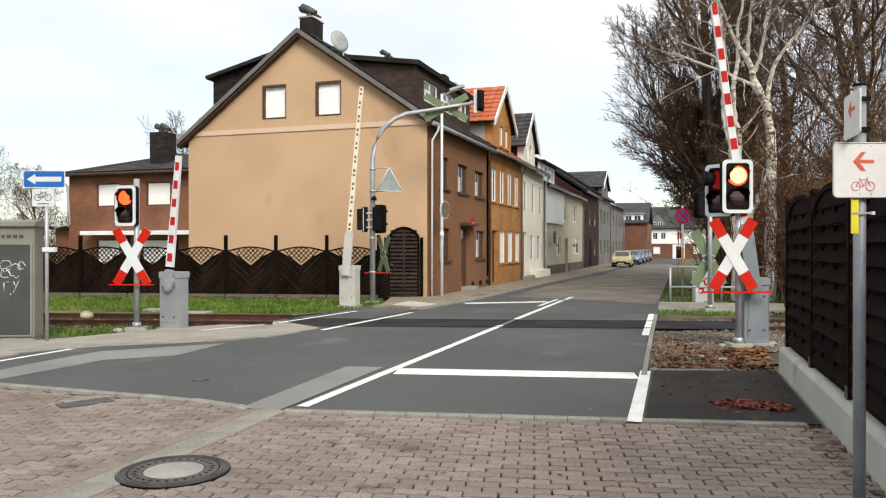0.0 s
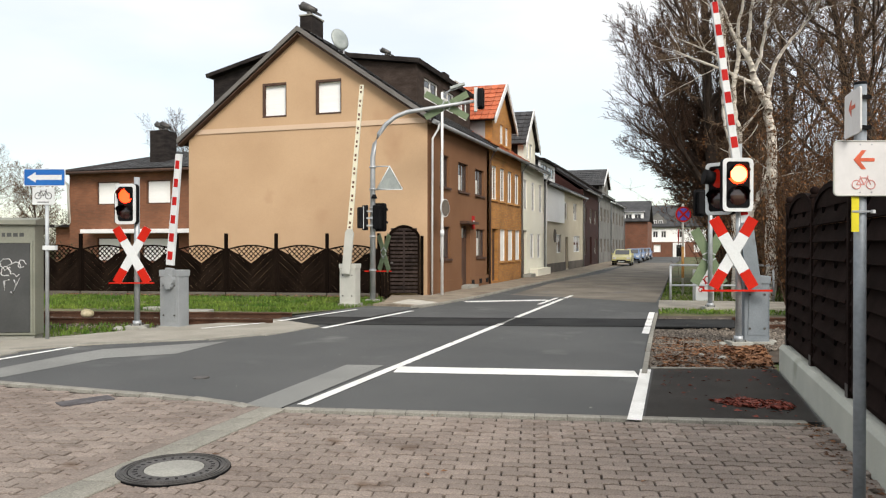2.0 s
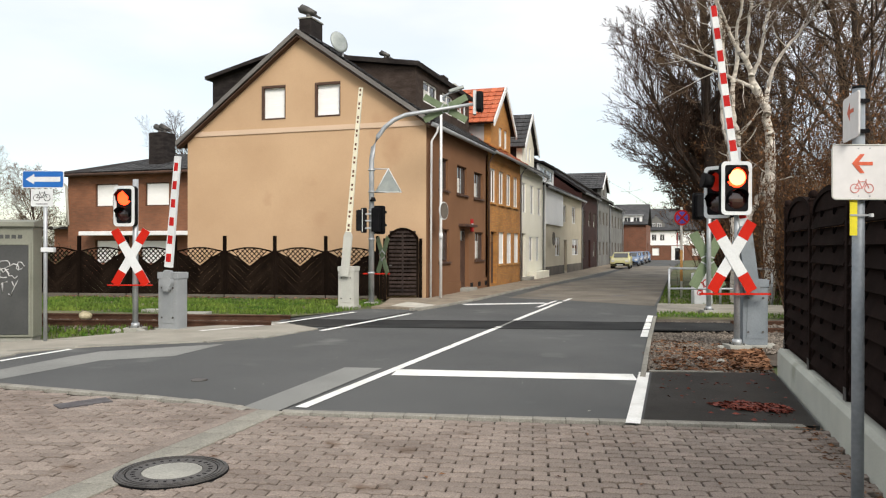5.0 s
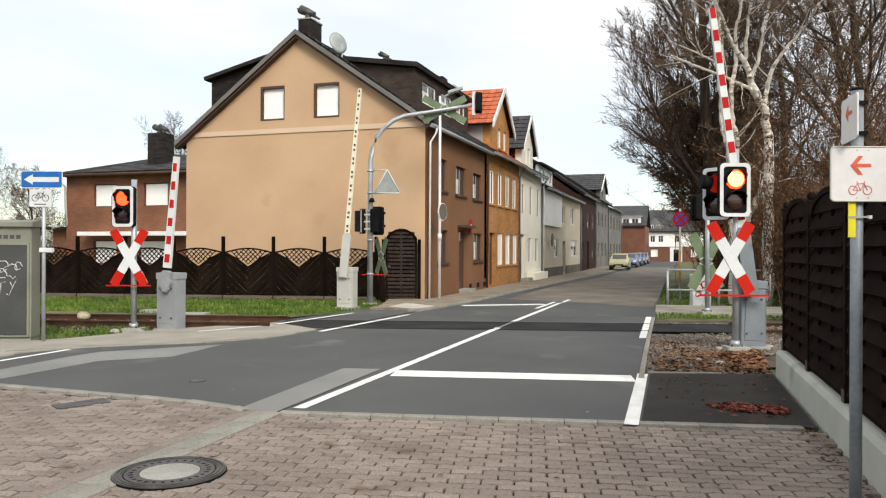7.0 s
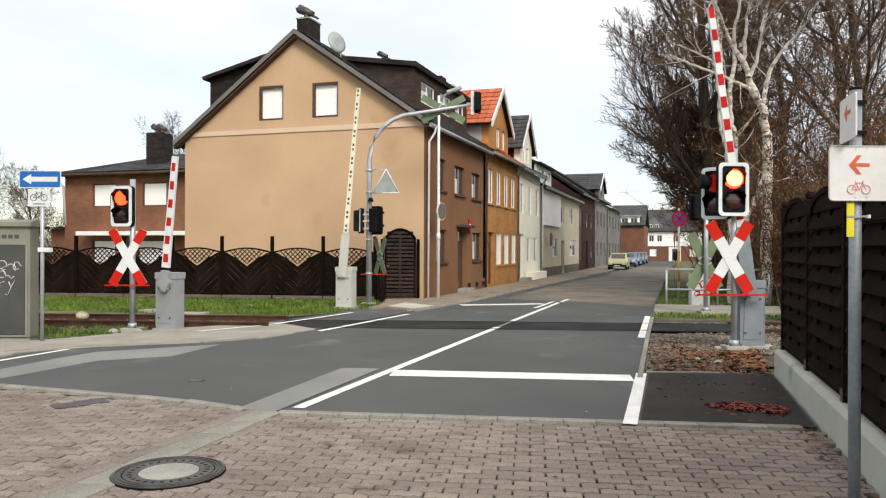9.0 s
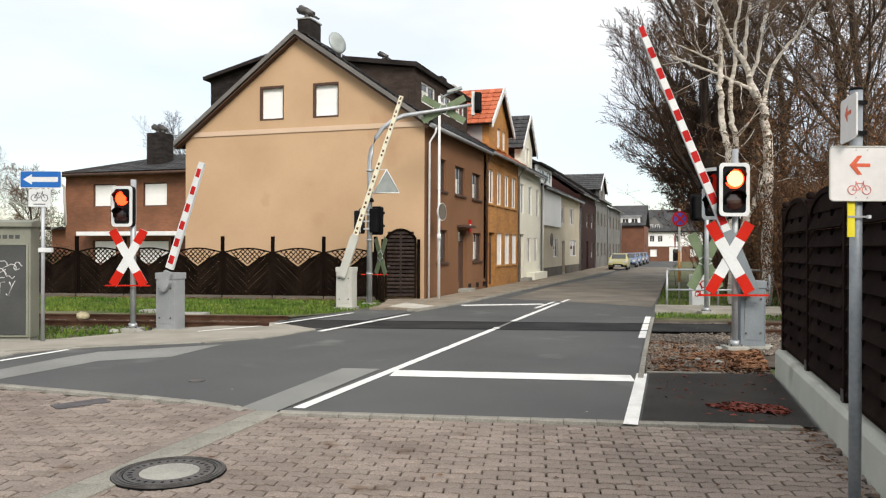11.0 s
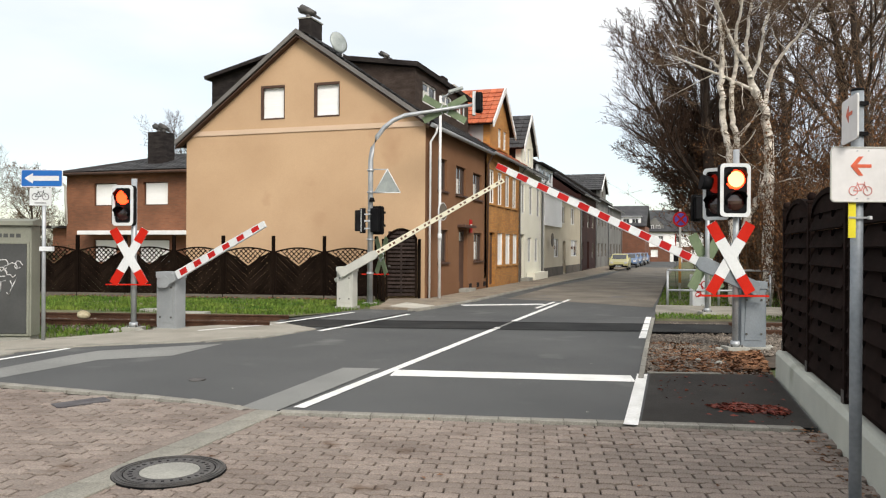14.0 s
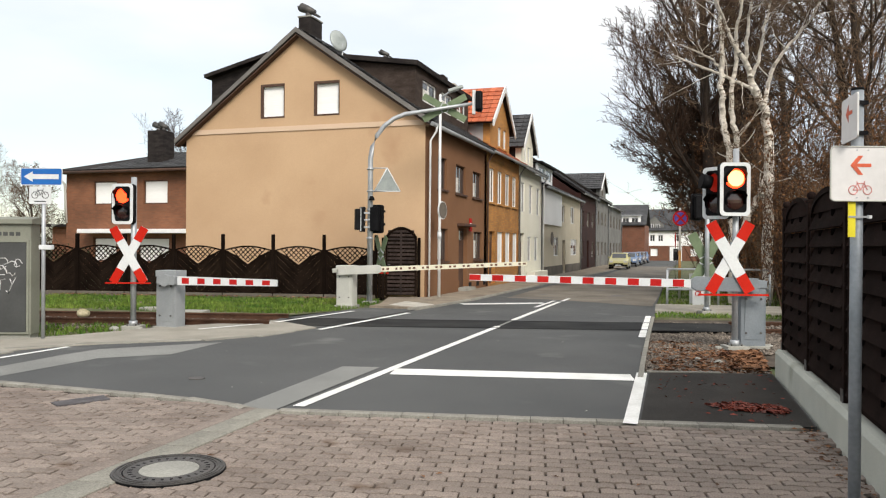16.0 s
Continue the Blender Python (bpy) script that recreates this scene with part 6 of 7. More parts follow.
def back_fence():
    """Dark panels with lattice fans along the track, before the house."""
    a, b = Vector((-26.0, 19.32, -0.05)), Vector((-9.45, 22.66, -0.05))
    way = (b - a).normalized()
    turn = math.degrees(math.atan2(way.y, way.x))
    pitch = 1.71
    origin = b - way * 0.29
    for k in range(11):
        s = thing("garden_fence_panel", origin - way * (pitch * (k + 1) - 0.06), turn, "dark woven fence panel with lattice fan on top", "fence panel", "panels along the track")
        w = pitch - 0.12
        arc = [(w * i / 12, 1.58 + 0.13 * math.sin(math.pi * i / 12)) for i in range(13)]
        part("frame", prism(arc + [(x, z - 0.05) for x, z in arc[::-1]], "y", -0.03, 0.03), M_FENCE, s)
        for x in (0.0, w - 0.05):
            part("side_rail", box(x, x + 0.05, -0.025, 0.025, 0.05, 1.56), M_FENCE, s)
        part("bottom_rail", box(0.05, w - 0.05, -0.025, 0.025, 0.05, 0.11), M_FENCE, s)
        for sx in (0, 1):
            x0, x1 = (0.05, w / 2) if sx == 0 else (w / 2, w - 0.05)
            n = 19
            for j in range(n):
                z = 0.06 + (j - 4) * 0.118
                za, zb = (z + 0.45, z - 0.25) if sx == 0 else (z - 0.25, z + 0.45)
                f = lambda x: za + (zb - za) * (x - x0) / (x1 - x0)
                y = -0.012 if j % 2 else 0.002
                top = lambda x: 1.53 + 0.13 * math.sin(math.pi * x / w) - max(0.0, 0.56 * (1 - abs(2 * x / w - 1) / 0.85))
                pts_lo = [(x, min(max(f(x) - 0.0585, 0.1), top(x))) for x in (x0, (x0 + x1) / 2, x1)]
                pts_hi = [(x, min(max(f(x) + 0.0585, 0.1), top(x))) for x in (x1, (x0 + x1) / 2, x0)]
                if max(q[1] for q in pts_hi) - min(q[1] for q in pts_lo) < 0.02 or all(abs(q[1] - r_[1]) < 0.01 for q, r_ in zip(pts_lo, pts_hi[::-1])):
                    continue
                part("board", prism(pts_lo + pts_hi, "y", y, y + 0.012), M_FENCE, s)
        bm = bmesh.new()
        for j in range(-6, 7):
            for sg in (1, -1):
                cx = w / 2 + j * 0.16
                pts = []
                for i in range(15):
                    z = 0.95 + i * 0.055
                    x = cx + sg * (z - 1.33)
                    edge = 1.53 + 0.13 * math.sin(math.pi * x / w) - max(0.0, 0.56 * (1 - abs(2 * x / w - 1) / 0.85)) if 0.08 < x < w - 0.08 else 9
                    if edge - 0.02 <= z <= 1.55 + 0.13 * math.sin(math.pi * min(max(x, 0), w) / w):
                        pts.append((x, z))
                if len(pts) > 1:
                    (ax, az), (bx, bz) = pts[0], pts[-1]
                    prism([(ax - 0.022, az), (ax + 0.022, az), (bx + 0.022, bz), (bx - 0.022, bz)], "y", -0.01 * sg - 0.005, -0.01 * sg + 0.005, bm)
        part("lattice", bm, M_FENCE, s, "open diagonal lattice")
        part("edge_strip", prism([(0.10, 1.50), (w / 2, 1.06), (w - 0.10, 1.50), (w - 0.10, 1.54), (w / 2, 1.10), (0.10, 1.54)], "y", -0.02, 0.02), M_FENCE, s)
    for k in range(12):
        tall = 2.08 if k < 8 else 1.9
        solo(part("fence_post", box(-0.05, 0.05, -0.05, 0.05, -0.08, tall, 0.008), M_FENCE), origin - way * (pitch * k), turn, "dark square wooden fence post", "post", "posts along the track")
    base = thing("low_garden_wall", a, turn, "low dark weathered boards along the garden fence", "low wall")
    for k in range(9):
        x = 16.6 - 1.71 * (k + 1)
        part("gravel_board", box(x + 0.02, x + 1.69, -0.075, -0.035, -0.04, 0.15, 0.008), M_PLINTH, base)
    s = thing("garden_fence_panel", b - way * 0.24, turn, "narrow dark fence panel beside the gate", "fence panel", "panels along the track")
    for j in range(2):
        part("board", box(0.02 + j * 0.115, 0.125 + j * 0.115, -0.012, 0.012, 0.05, 1.62), M_FENCE, s)


def garden_gate():
    s = thing("garden_gate", (-9.50, 22.82, 0.0), 18.0, "dark wooden garden gate with arched lattice top", "gate")
    w, low, top = 1.02, 1.98, 2.30
    arc = [(w * i / 14, low + (top - low) * math.sin(math.pi * i / 14) ** 0.7) for i in range(15)]
    part("arch", prism(arc + [(w / 2 + (x - w / 2) * 0.86, z - 0.07) for x, z in arc[::-1]], "y", -0.04, 0.04), M_FENCE, s)
    for x in (0, w - 0.07):
        part("stile", box(x, x + 0.07, -0.04, 0.04, 0.06, low), M_FENCE, s)
    # slats in the paler wood, whose colour carries the glints
    for j in range(17):
        z = 0.12 + j * 0.125
        half = w / 2 - 0.04 if z < low else (w / 2 - 0.04) * max(0.0, 1 - ((z - low) / (top - low)) ** 2) ** 0.5
        if half > 0.1 and z < top - 0.06:
            part("slat", box(w / 2 - half, w / 2 + half, -0.025, -0.008, z, z + 0.075), M_GATE, s)
    for j in range(7):
        part("upright", box(0.10 + j * 0.125, 0.145 + j * 0.125, -0.006, 0.008, 0.1, 2.05), M_FENCE, s)
    part("gate_board", prism([(0.05, 0.1), (w - 0.05, 0.1)] + [(w / 2 - (x - w / 2) * 0.92, z - 0.04) for x, z in arc], "y", 0.010, 0.022), M_FENCE, s)
    for x in (-0.12, w + 0.02):
        part("gate_post", box(x, x + 0.10, -0.05, 0.05, -0.05, 1.95, 0.008), M_FENCE, s)
    part("middle_stile", box(w / 2 - 0.03, w / 2 + 0.03, -0.035, -0.026, 0.1, 2.18), M_GATE, s)
    part("latch", box(0.08, 0.16, -0.06, -0.04, 1.05, 1.10), M_IRON, s)


def railing():
    s = thing("footpath_railing", (-0.78, 23.75, 0.0), 15.0, "white-grey tubular railing beside the footpath", "railing")
    for x in (0.0, 1.5, 3.0):
        part("post", tube([(x, 0, -0.08), (x, 0, 1.03)], 0.035, 10), M_GALV, s)
    for z in (1.05, 0.45):
        part("rail", tube([(0, 0, z), (3.0, 0, z)], 0.032, 10), M_GALV, s)
    s2 = thing("notice_box", (0.15, 24.6, -0.05), IMAGE_TURN, "white box smeared with red paint", "box")
    part("box_body", box(-0.28, 0.28, -0.15, 0.15, 0.0, 0.95, 0.02), M_WHITE, s2)
    for k, (x, z, r) in enumerate(((-0.1, 0.55, 0.14), (0.08, 0.65, 0.12), (0.05, 0.4, 0.1), (-0.12, 0.35, 0.08))):
        part("paint_scrawl", disc(r, 0.004, 14, "y", (x, -0.155, z), r * 0.72), M_RED, s2)
    g = thing("garden_bench_cover", (2.75, 20.3, -0.06), 10.0, "grey sheet-covered heap beside the track", "cover")
    bm = bmesh.new()
    bmesh.ops.create_icosphere(bm, subdivisions=4, radius=0.65)
    for v in bm.verts:
        v.co.z = max(v.co.z, -0.35) * 0.9
        v.co += v.co.normalized() * 0.14 * noise.noise(v.co * 2.2)
    bmesh.ops.translate(bm, vec=(0, 0, 0.32), verts=bm.verts)
    part("cover", bm, M_TARP, g)


def cabinet():
    s = thing("utility_cabinet", (-11.44, 10.80, 0.0), 22.0, "pale green utility cabinet with grey door and scrawl", "utility cabinet")
    part("body", box(-2.2, 0.0, 0.0, 0.36, 0.0, 2.02, 0.015), M_GREENBOX, s)
    part("roof", prism([(-0.07, 2.02), (0.42, 2.02), (0.42, 2.10), (0.2, 2.15), (-0.07, 2.10)], "x", -2.25, 0.05), M_GREENBOX, s, "pale overhanging lid")
    part("base", box(-2.18, -0.02, 0.02, 0.34, -0.1, 0.0), M_CONCRETE, s)
    d = part("door", box(-0.82, -0.08, -0.018, 0.0, 0.06, 1.68, 0.005), M_GREYDOOR, s, "grey steel door")
    part("door", box(-1.55, -0.86, -0.018, 0.0, 0.06, 1.68, 0.005), M_GREYDOOR, s, "grey steel door")
    part("door_frame", rails((-1.6, -0.03, 0.02, 1.73), (-1.56, -0.07, 0.05, 1.69), "y", -0.024, 0.0), M_GREENBOX, s)
    part("lock", box(-0.78, -0.70, -0.03, -0.018, 0.45, 0.50), M_IRON, d)
    rnd = random.Random(5)
    for cx, cz, r in ((-0.50, 1.30, 0.10), (-0.50, 1.16, 0.09), (-0.34, 1.22, 0.13), (-0.22, 1.30, 0.07)):
        n = 12
        pts = [(cx + r * math.cos(a) * rnd.uniform(0.7, 1.2), -0.021, cz + r * math.sin(a) * rnd.uniform(0.7, 1.2)) for a in [i * 0.5 for i in range(n)]]
        part("scrawl", tube(pts, 0.009, 4), M_GRAFFITI, d, "pale sprayed scrawl")
    for pts in ([(-0.54, -0.021, 1.0), (-0.52, -0.021, 0.82), (-0.52, -0.021, 1.0), (-0.44, -0.021, 1.02)], [(-0.36, -0.021, 1.02), (-0.32, -0.021, 0.92), (-0.24, -0.021, 1.08), (-0.32, -0.021, 0.92), (-0.38, -0.021, 0.76), (-0.42, -0.021, 0.80)]):
        part("scrawl", tube(pts, 0.010, 4), M_GRAFFITI, d, "pale sprayed scrawl")
    for x0, x1 in ((-0.86, -0.76), (-0.58, -0.52), (-0.49, -0.41), (-0.38, -0.30), (-0.27, -0.19)):
        part("lettering_bar", box(x0, x1, -0.003, 0.0, 1.80, 1.87), M_GREYDOOR, s)


# ---- parked cars ----
def car(at, turn, paint, label):
    c = thing("parked_car", at, turn, label, "car", "parked cars")
    c.scale = (0.9, 0.9, 0.9)
    # local -y is the front
    outline = [(-2.0, 0.25), (-2.05, 0.55), (-1.95, 0.75), (-1.15, 0.92), (-0.5, 1.40), (0.9, 1.45), (1.6, 0.98), (1.95, 0.9), (2.0, 0.45), (1.95, 0.25)]
    bm = prism(outline, "x", -0.82, 0.82)
    for v in bm.verts:
        if v.co.z > 1.1:
            v.co.x *= 0.78
    bmesh.ops.bevel(bm, geom=list(bm.edges), offset=0.05, segments=2, affect="EDGES", profile=0.6)
    body = part("body", bm, paint, c)
    part("windscreen", prism([(-0.56, 1.30), (-1.06, 0.96), (-1.10, 0.97), (-0.60, 1.36)], "x", -0.6, 0.6), M_GLASS, body)
    for sx in (-1, 1):
        part("side_window", prism([(-0.85, 0.98), (-0.42, 1.34), (0.75, 1.36), (1.2, 0.98)], "x", min(sx * 0.64, sx * 0.80), max(sx * 0.64, sx * 0.80)), M_GLASS, body)
        part("headlight", box(sx * 0.6 - 0.14, sx * 0.6 + 0.14, -2.04, -1.98, 0.58, 0.74, 0.02), M_SIGN_WHITE, body)
        part("mirror", box(sx * 0.88 - 0.08, sx * 0.88 + 0.08, -0.85, -0.75, 0.95, 1.07, 0.02), paint, body)
        for y in (-1.3, 1.25):
            wheel = part("wheel", disc(0.31, 0.19, 20, "x", (sx * 0.74, y, 0.31)), M_TYRE, c)
            part("rim", disc(0.19, 0.02, 14, "x", (sx * 0.84, y, 0.31)), M_GALV, wheel)
    part("grille", box(-0.4, 0.4, -2.06, -2.03, 0.4, 0.52), M_BLACK, body)
    part("bumper", box(-0.8, 0.8, -2.10, -2.0, 0.28, 0.42, 0.03), M_BLACK, body)
    part("plate_bar", box(-0.26, 0.26, -2.112, -2.10, 0.30, 0.40), M_WHITE, body)


def cars():
    yellow = surface("yellow_car_paint", (0.50, 0.46, 0.20), (0.56, 0.52, 0.25), 0.8, 0.3, 0, fine=5, fine_amount=0.03, coat=0.5)
    blue = surface("blue_car_paint", (0.10, 0.16, 0.28), (0.12, 0.19, 0.32), 0.8, 0.3, 0, fine=5, fine_amount=0.03, coat=0.5)
    grey = surface("grey_car_paint", (0.12, 0.13, 0.15), (0.16, 0.17, 0.19), 0.8, 0.3, 0, fine=5, fine_amount=0.03, coat=0.5)
    car((-5.75, 63.0, 0.03), 1, yellow, "pale yellow small car parked at the kerb")
    for k, p in enumerate((blue, blue, grey, blue)):
        car((-5.72 - 0.04 * k, 72.0 + 6.5 * k, 0.03), 1, p, "blue car parked at the kerb" if p is blue else "dark grey car parked at the kerb")


# ---- trees and shrubs ----
def stick_mesh(name, segs, sides, material, parent, label=""):
    """Tapered rods, all in one mesh: rows of start, end, two radii."""
    a = np.array(segs, dtype=float)
    p0, p1, r0, r1 = a[:, 0:3], a[:, 3:6], a[:, 6], a[:, 7]
    d = p1 - p0
    d /= np.maximum(np.linalg.norm(d, axis=1, keepdims=True), 1e-6)
    ref = np.where(np.abs(d[:, 2:3]) < 0.9, np.array([[0, 0, 1.0]]), np.array([[1.0, 0, 0]]))
    u = np.cross(d, ref)
    u /= np.linalg.norm(u, axis=1, keepdims=True)
    v = np.cross(d, u)
    n = len(a)
    verts = np.zeros((n, 2 * sides, 3))
    for k in range(sides):
        c, s = math.cos(2 * math.pi * k / sides), math.sin(2 * math.pi * k / sides)
        o = u * c + v * s
        verts[:, k] = p0 + o * r0[:, None]
        verts[:, sides + k] = p1 + o * r1[:, None]
    base = (np.arange(n) * 2 * sides)[:, None, None]
    quads = np.array([[k, (k + 1) % sides, sides + (k + 1) % sides, sides + k] for k in range(sides)])[None]
    faces = (base + quads).reshape(-1, 4)
    me = bpy.data.meshes.new(name)
    me.vertices.add(n * 2 * sides), me.loops.add(faces.size), me.polygons.add(len(faces))
    me.vertices.foreach_set("co", verts.reshape(-1))
    me.loops.foreach_set("vertex_index", faces.reshape(-1))
    me.polygons.foreach_set("loop_start", np.arange(len(faces)) * 4)
    me.polygons.foreach_set("use_smooth", np.ones(len(faces), dtype=bool))
    me.update(calc_edges=True)
    me.materials.append(material)
    ob = new(name, me)
    ob.parent = parent
    return tagged(ob, label)


def grow(rnd, p, way, length, radius, level, spec, out):
    """One branch, then its side branches. spec: levels, children, spread, rise, droop, wobble."""
    k = 7 if level == 0 else 5 if level < 3 else 3
    pts, rad = [Vector(p)], [radius]
    d = Vector(way).normalized()
    end = radius * (0.35 if level == 0 else 0.3)
    for i in range(k):
        d = (d + Vector((rnd.gauss(0, 1), rnd.gauss(0, 1), rnd.gauss(0, 0.6))) * spec["wobble"] * (0.4 if level == 0 else 1)).normalized()
        d.z += (spec["rise"] if level < spec["levels"] - 1 else -spec["droop"]) / k
        d.normalize()
        pts.append(pts[-1] + d * length / k)
        rad.append(radius + (end - radius) * (i + 1) / k)
    for a, b, r0, r1 in zip(pts, pts[1:], rad, rad[1:]):
        out[level].append((*a, *b, max(r0, spec["thin"]), max(r1, spec["thin"])))
    if level + 1 >= spec["levels"]:
        return
    n = spec["children"][level]
    for j in range(n):
        f = spec["bare"][level] + (1 - spec["bare"][level]) * (j + rnd.random()) / n
        x = f * k
        i = min(int(x), k - 1)
        at = pts[i].lerp(pts[i + 1], x - i)
        axis = (pts[i + 1] - pts[i]).normalized()
        a = j * 2.4 + rnd.uniform(-0.5, 0.5)
        side = axis.cross(Vector((0, 0, 1)) if abs(axis.z) < 0.9 else Vector((1, 0, 0))).normalized()
        side = Matrix.Rotation(a, 3, axis) @ side
        t = radians(spec["spread"][level] + rnd.uniform(-12, 12))
        nd = axis * math.cos(t) + side * math.sin(t)
        nl = length * spec["ratio"][level] * rnd.uniform(0.7, 1.25) * (1 - 0.45 * max(0.0, f - 0.3))
        nr = max((rad[i] + (rad[i + 1] - rad[i]) * (x - i)) * rnd.uniform(0.42, 0.62), spec["thin"])
        grow(rnd, at, nd, nl, nr, level + 1, spec, out)


def tree(at, trunk, radius, seed, label, spec, thick_material, twig_material, lean=(0, 0), category="tree", split=3, leaves=0, leaf=None):
    s = thing("bare_tree", at, 0, label, category, "bare winter trees")
    rnd = random.Random(seed)
    out = [[] for _ in range(spec["levels"])]
    grow(rnd, (0, 0, -0.1), (lean[0], lean[1], 1), trunk, radius, 0, spec, out)
    stick_mesh("trunk", out[0], 12, thick_material, s)
    limbs = [x for l in out[1:split] for x in l]
    tagged(stick_mesh("branchwork", limbs, 6, thick_material, s), kind="stuff")
    tagged(stick_mesh("crown", [x for l in out[split:] for x in l], 3, twig_material, s, "fine bare twigs"), kind="stuff")
    if leaves:
        twigs = [x for l in out[split:] for x in l]
        verts, faces = [], []
        for _ in range(leaves):
            q = rnd.choice(twigs)
            if q[0] ** 2 + q[1] ** 2 > 9.0:
                continue
            c = Vector(q[0:3]).lerp(Vector(q[3:6]), rnd.random()) + Vector((rnd.gauss(0, 0.08), rnd.gauss(0, 0.08), rnd.gauss(0, 0.08)))
            m = Euler((rnd.uniform(0, 6.3), rnd.uniform(0, 6.3), rnd.uniform(0, 6.3))).to_matrix()
            w = rnd.uniform(0.035, 0.065)
            base = len(verts)
            verts += [c + m @ Vector(v) * w for v in ((-1, 0, 0), (0, -0.5, 0.15), (1, 0, 0), (0, 0.5, 0.15))]
            faces.append([base, base + 1, base + 2, base + 3])
        tagged(raw("leaves", verts, faces, leaf, s, "withered brown leaves"), kind="stuff")
    return s


BEECH = dict(levels=6, children=(16, 9, 7, 5, 4), spread=(44, 34, 32, 32, 32), ratio=(0.46, 0.52, 0.52, 0.55, 0.6), bare=(0.16, 0.15, 0.15, 0.1, 0.1), rise=0.55, droop=0.0, wobble=0.07, thin=0.0085)
DENSE = dict(levels=6, children=(15, 9, 7, 5, 4), spread=(52, 38, 34, 34, 34), ratio=(0.47, 0.53, 0.52, 0.55, 0.6), bare=(0.22, 0.1, 0.1, 0.1, 0.1), rise=0.35, droop=0.0, wobble=0.08, thin=0.009)
LIGHT = dict(levels=5, children=(12, 9, 8, 5), spread=(42, 42, 40, 38), ratio=(0.5, 0.5, 0.5, 0.5), bare=(0.25, 0.15, 0.1, 0.1), rise=0.4, droop=0.1, wobble=0.12, thin=0.010)


def birch(at, stems, seed, label):
    """A birch from a plan of its main stems: rows of sideways place, height and radius; finer branches grow from them."""
    s = thing("birch_tree", at, 0, label, "tree", "bare winter trees")
    rnd = random.Random(seed)
    thick, fine = [], [[] for _ in range(4)]
    spec = dict(levels=4, children=(6, 6, 3), spread=(45, 42, 40), ratio=(0.48, 0.5, 0.55), bare=(0.15, 0.1, 0.1), rise=0.15, droop=0.55, wobble=0.34, thin=0.0065)
    for stem in stems:
        pts, rad = [Vector((x, rnd.uniform(-0.06, 0.06), z)) for x, z, _ in stem], [q[2] for q in stem]
        smooth, rr = [], []
        for i in range(len(pts) - 1):
            for k in range(4):
                f = k / 4
                smooth.append(pts[i].lerp(pts[i + 1], f) + Vector((rnd.gauss(0, 0.025), rnd.gauss(0, 0.025), 0)))
                rr.append(rad[i] + (rad[i + 1] - rad[i]) * f)
        smooth.append(pts[-1]), rr.append(rad[-1])
        for a, b, r0, r1 in zip(smooth, smooth[1:], rr, rr[1:]):
            thick.append((*a, *b, r0, r1))
        total = len(smooth)
        for j in range(6, total):
            for _ in range(1 if rr[j] > 0.05 else 2):
                if rnd.random() < (0.12 if rr[j] > 0.05 else 0.30):
                    d = (smooth[j] - smooth[j - 1]).normalized()
                    side = Vector((rnd.gauss(0, 1), rnd.gauss(0, 1), rnd.gauss(0, 0.4))).normalized()
                    grow(rnd, smooth[j], d * 0.7 + side, rnd.uniform(0.9, 2.0), max(0.012, rr[j] * 0.35), 0, spec, fine)
    stick_mesh("trunk", thick, 10, M_BIRCH, s, "white birch bark")
    tagged(stick_mesh("branchwork", fine[0], 5, M_BIRCH, s), kind="stuff")
    tagged(stick_mesh("crown", fine[1] + fine[2] + fine[3], 3, M_BIRCH_TWIG, s, "fine drooping twigs"), kind="stuff")


def thicket(at, size, count, seed, label, twig, leaf, leaves, height, name="shrub"):
    """A dense shrub of upright canes with twigs and dry leaves."""
    s = thing(name, at, 0, label, "shrub", "shrubs beyond the crossing")
    rnd = random.Random(seed)
    segs, spots = [], []
    for _ in range(count):
        p = Vector((rnd.gauss(0, size[0] / 2.2), rnd.gauss(0, size[1] / 2.2), -0.05))
        d = Vector((rnd.gauss(0, 0.25), rnd.gauss(0, 0.25), 1)).normalized()
        h = height * rnd.uniform(0.45, 1.0)
        r = rnd.uniform(0.010, 0.022)
        n = 7
        for i in range(n):
            d = (d + Vector((rnd.gauss(0, 0.14), rnd.gauss(0, 0.14), rnd.gauss(0, 0.05)))).normalized()
            q = p + d * h / n
            segs.append((*p, *q, r * (1 - i / (n + 2)), r * (1 - (i + 1) / (n + 2))))
            for _k in range(3):
                e = (d + Vector((rnd.gauss(0, 0.8), rnd.gauss(0, 0.8), rnd.gauss(0.1, 0.5)))).normalized()
                tip = q + e * rnd.uniform(0.2, 0.7)
                segs.append((*q, *tip, 0.007, 0.004))
                spots.append((q, tip))
            p = q
    tagged(stick_mesh("cane_mass", segs, 3, twig, s), kind="stuff")
    verts, faces = [], []
    for _ in range(leaves):
        a, b = rnd.choice(spots)
        c = a.lerp(b, rnd.random()) + Vector((rnd.gauss(0, 0.07), rnd.gauss(0, 0.07), rnd.gauss(0, 0.07)))
        m = Euler((rnd.uniform(0, 6.3), rnd.uniform(0, 6.3), rnd.uniform(0, 6.3))).to_matrix()
        w = rnd.uniform(0.03, 0.06)
        base = len(verts)
        verts += [c + m @ Vector(q) * w for q in ((-1, 0, 0), (0, -0.5, 0.15), (1, 0, 0), (0, 0.5, 0.15))]
        faces.append([base, base + 1, base + 2, base + 3])
    if leaves:
        tagged(raw("leaves", verts, faces, leaf, s), kind="stuff")


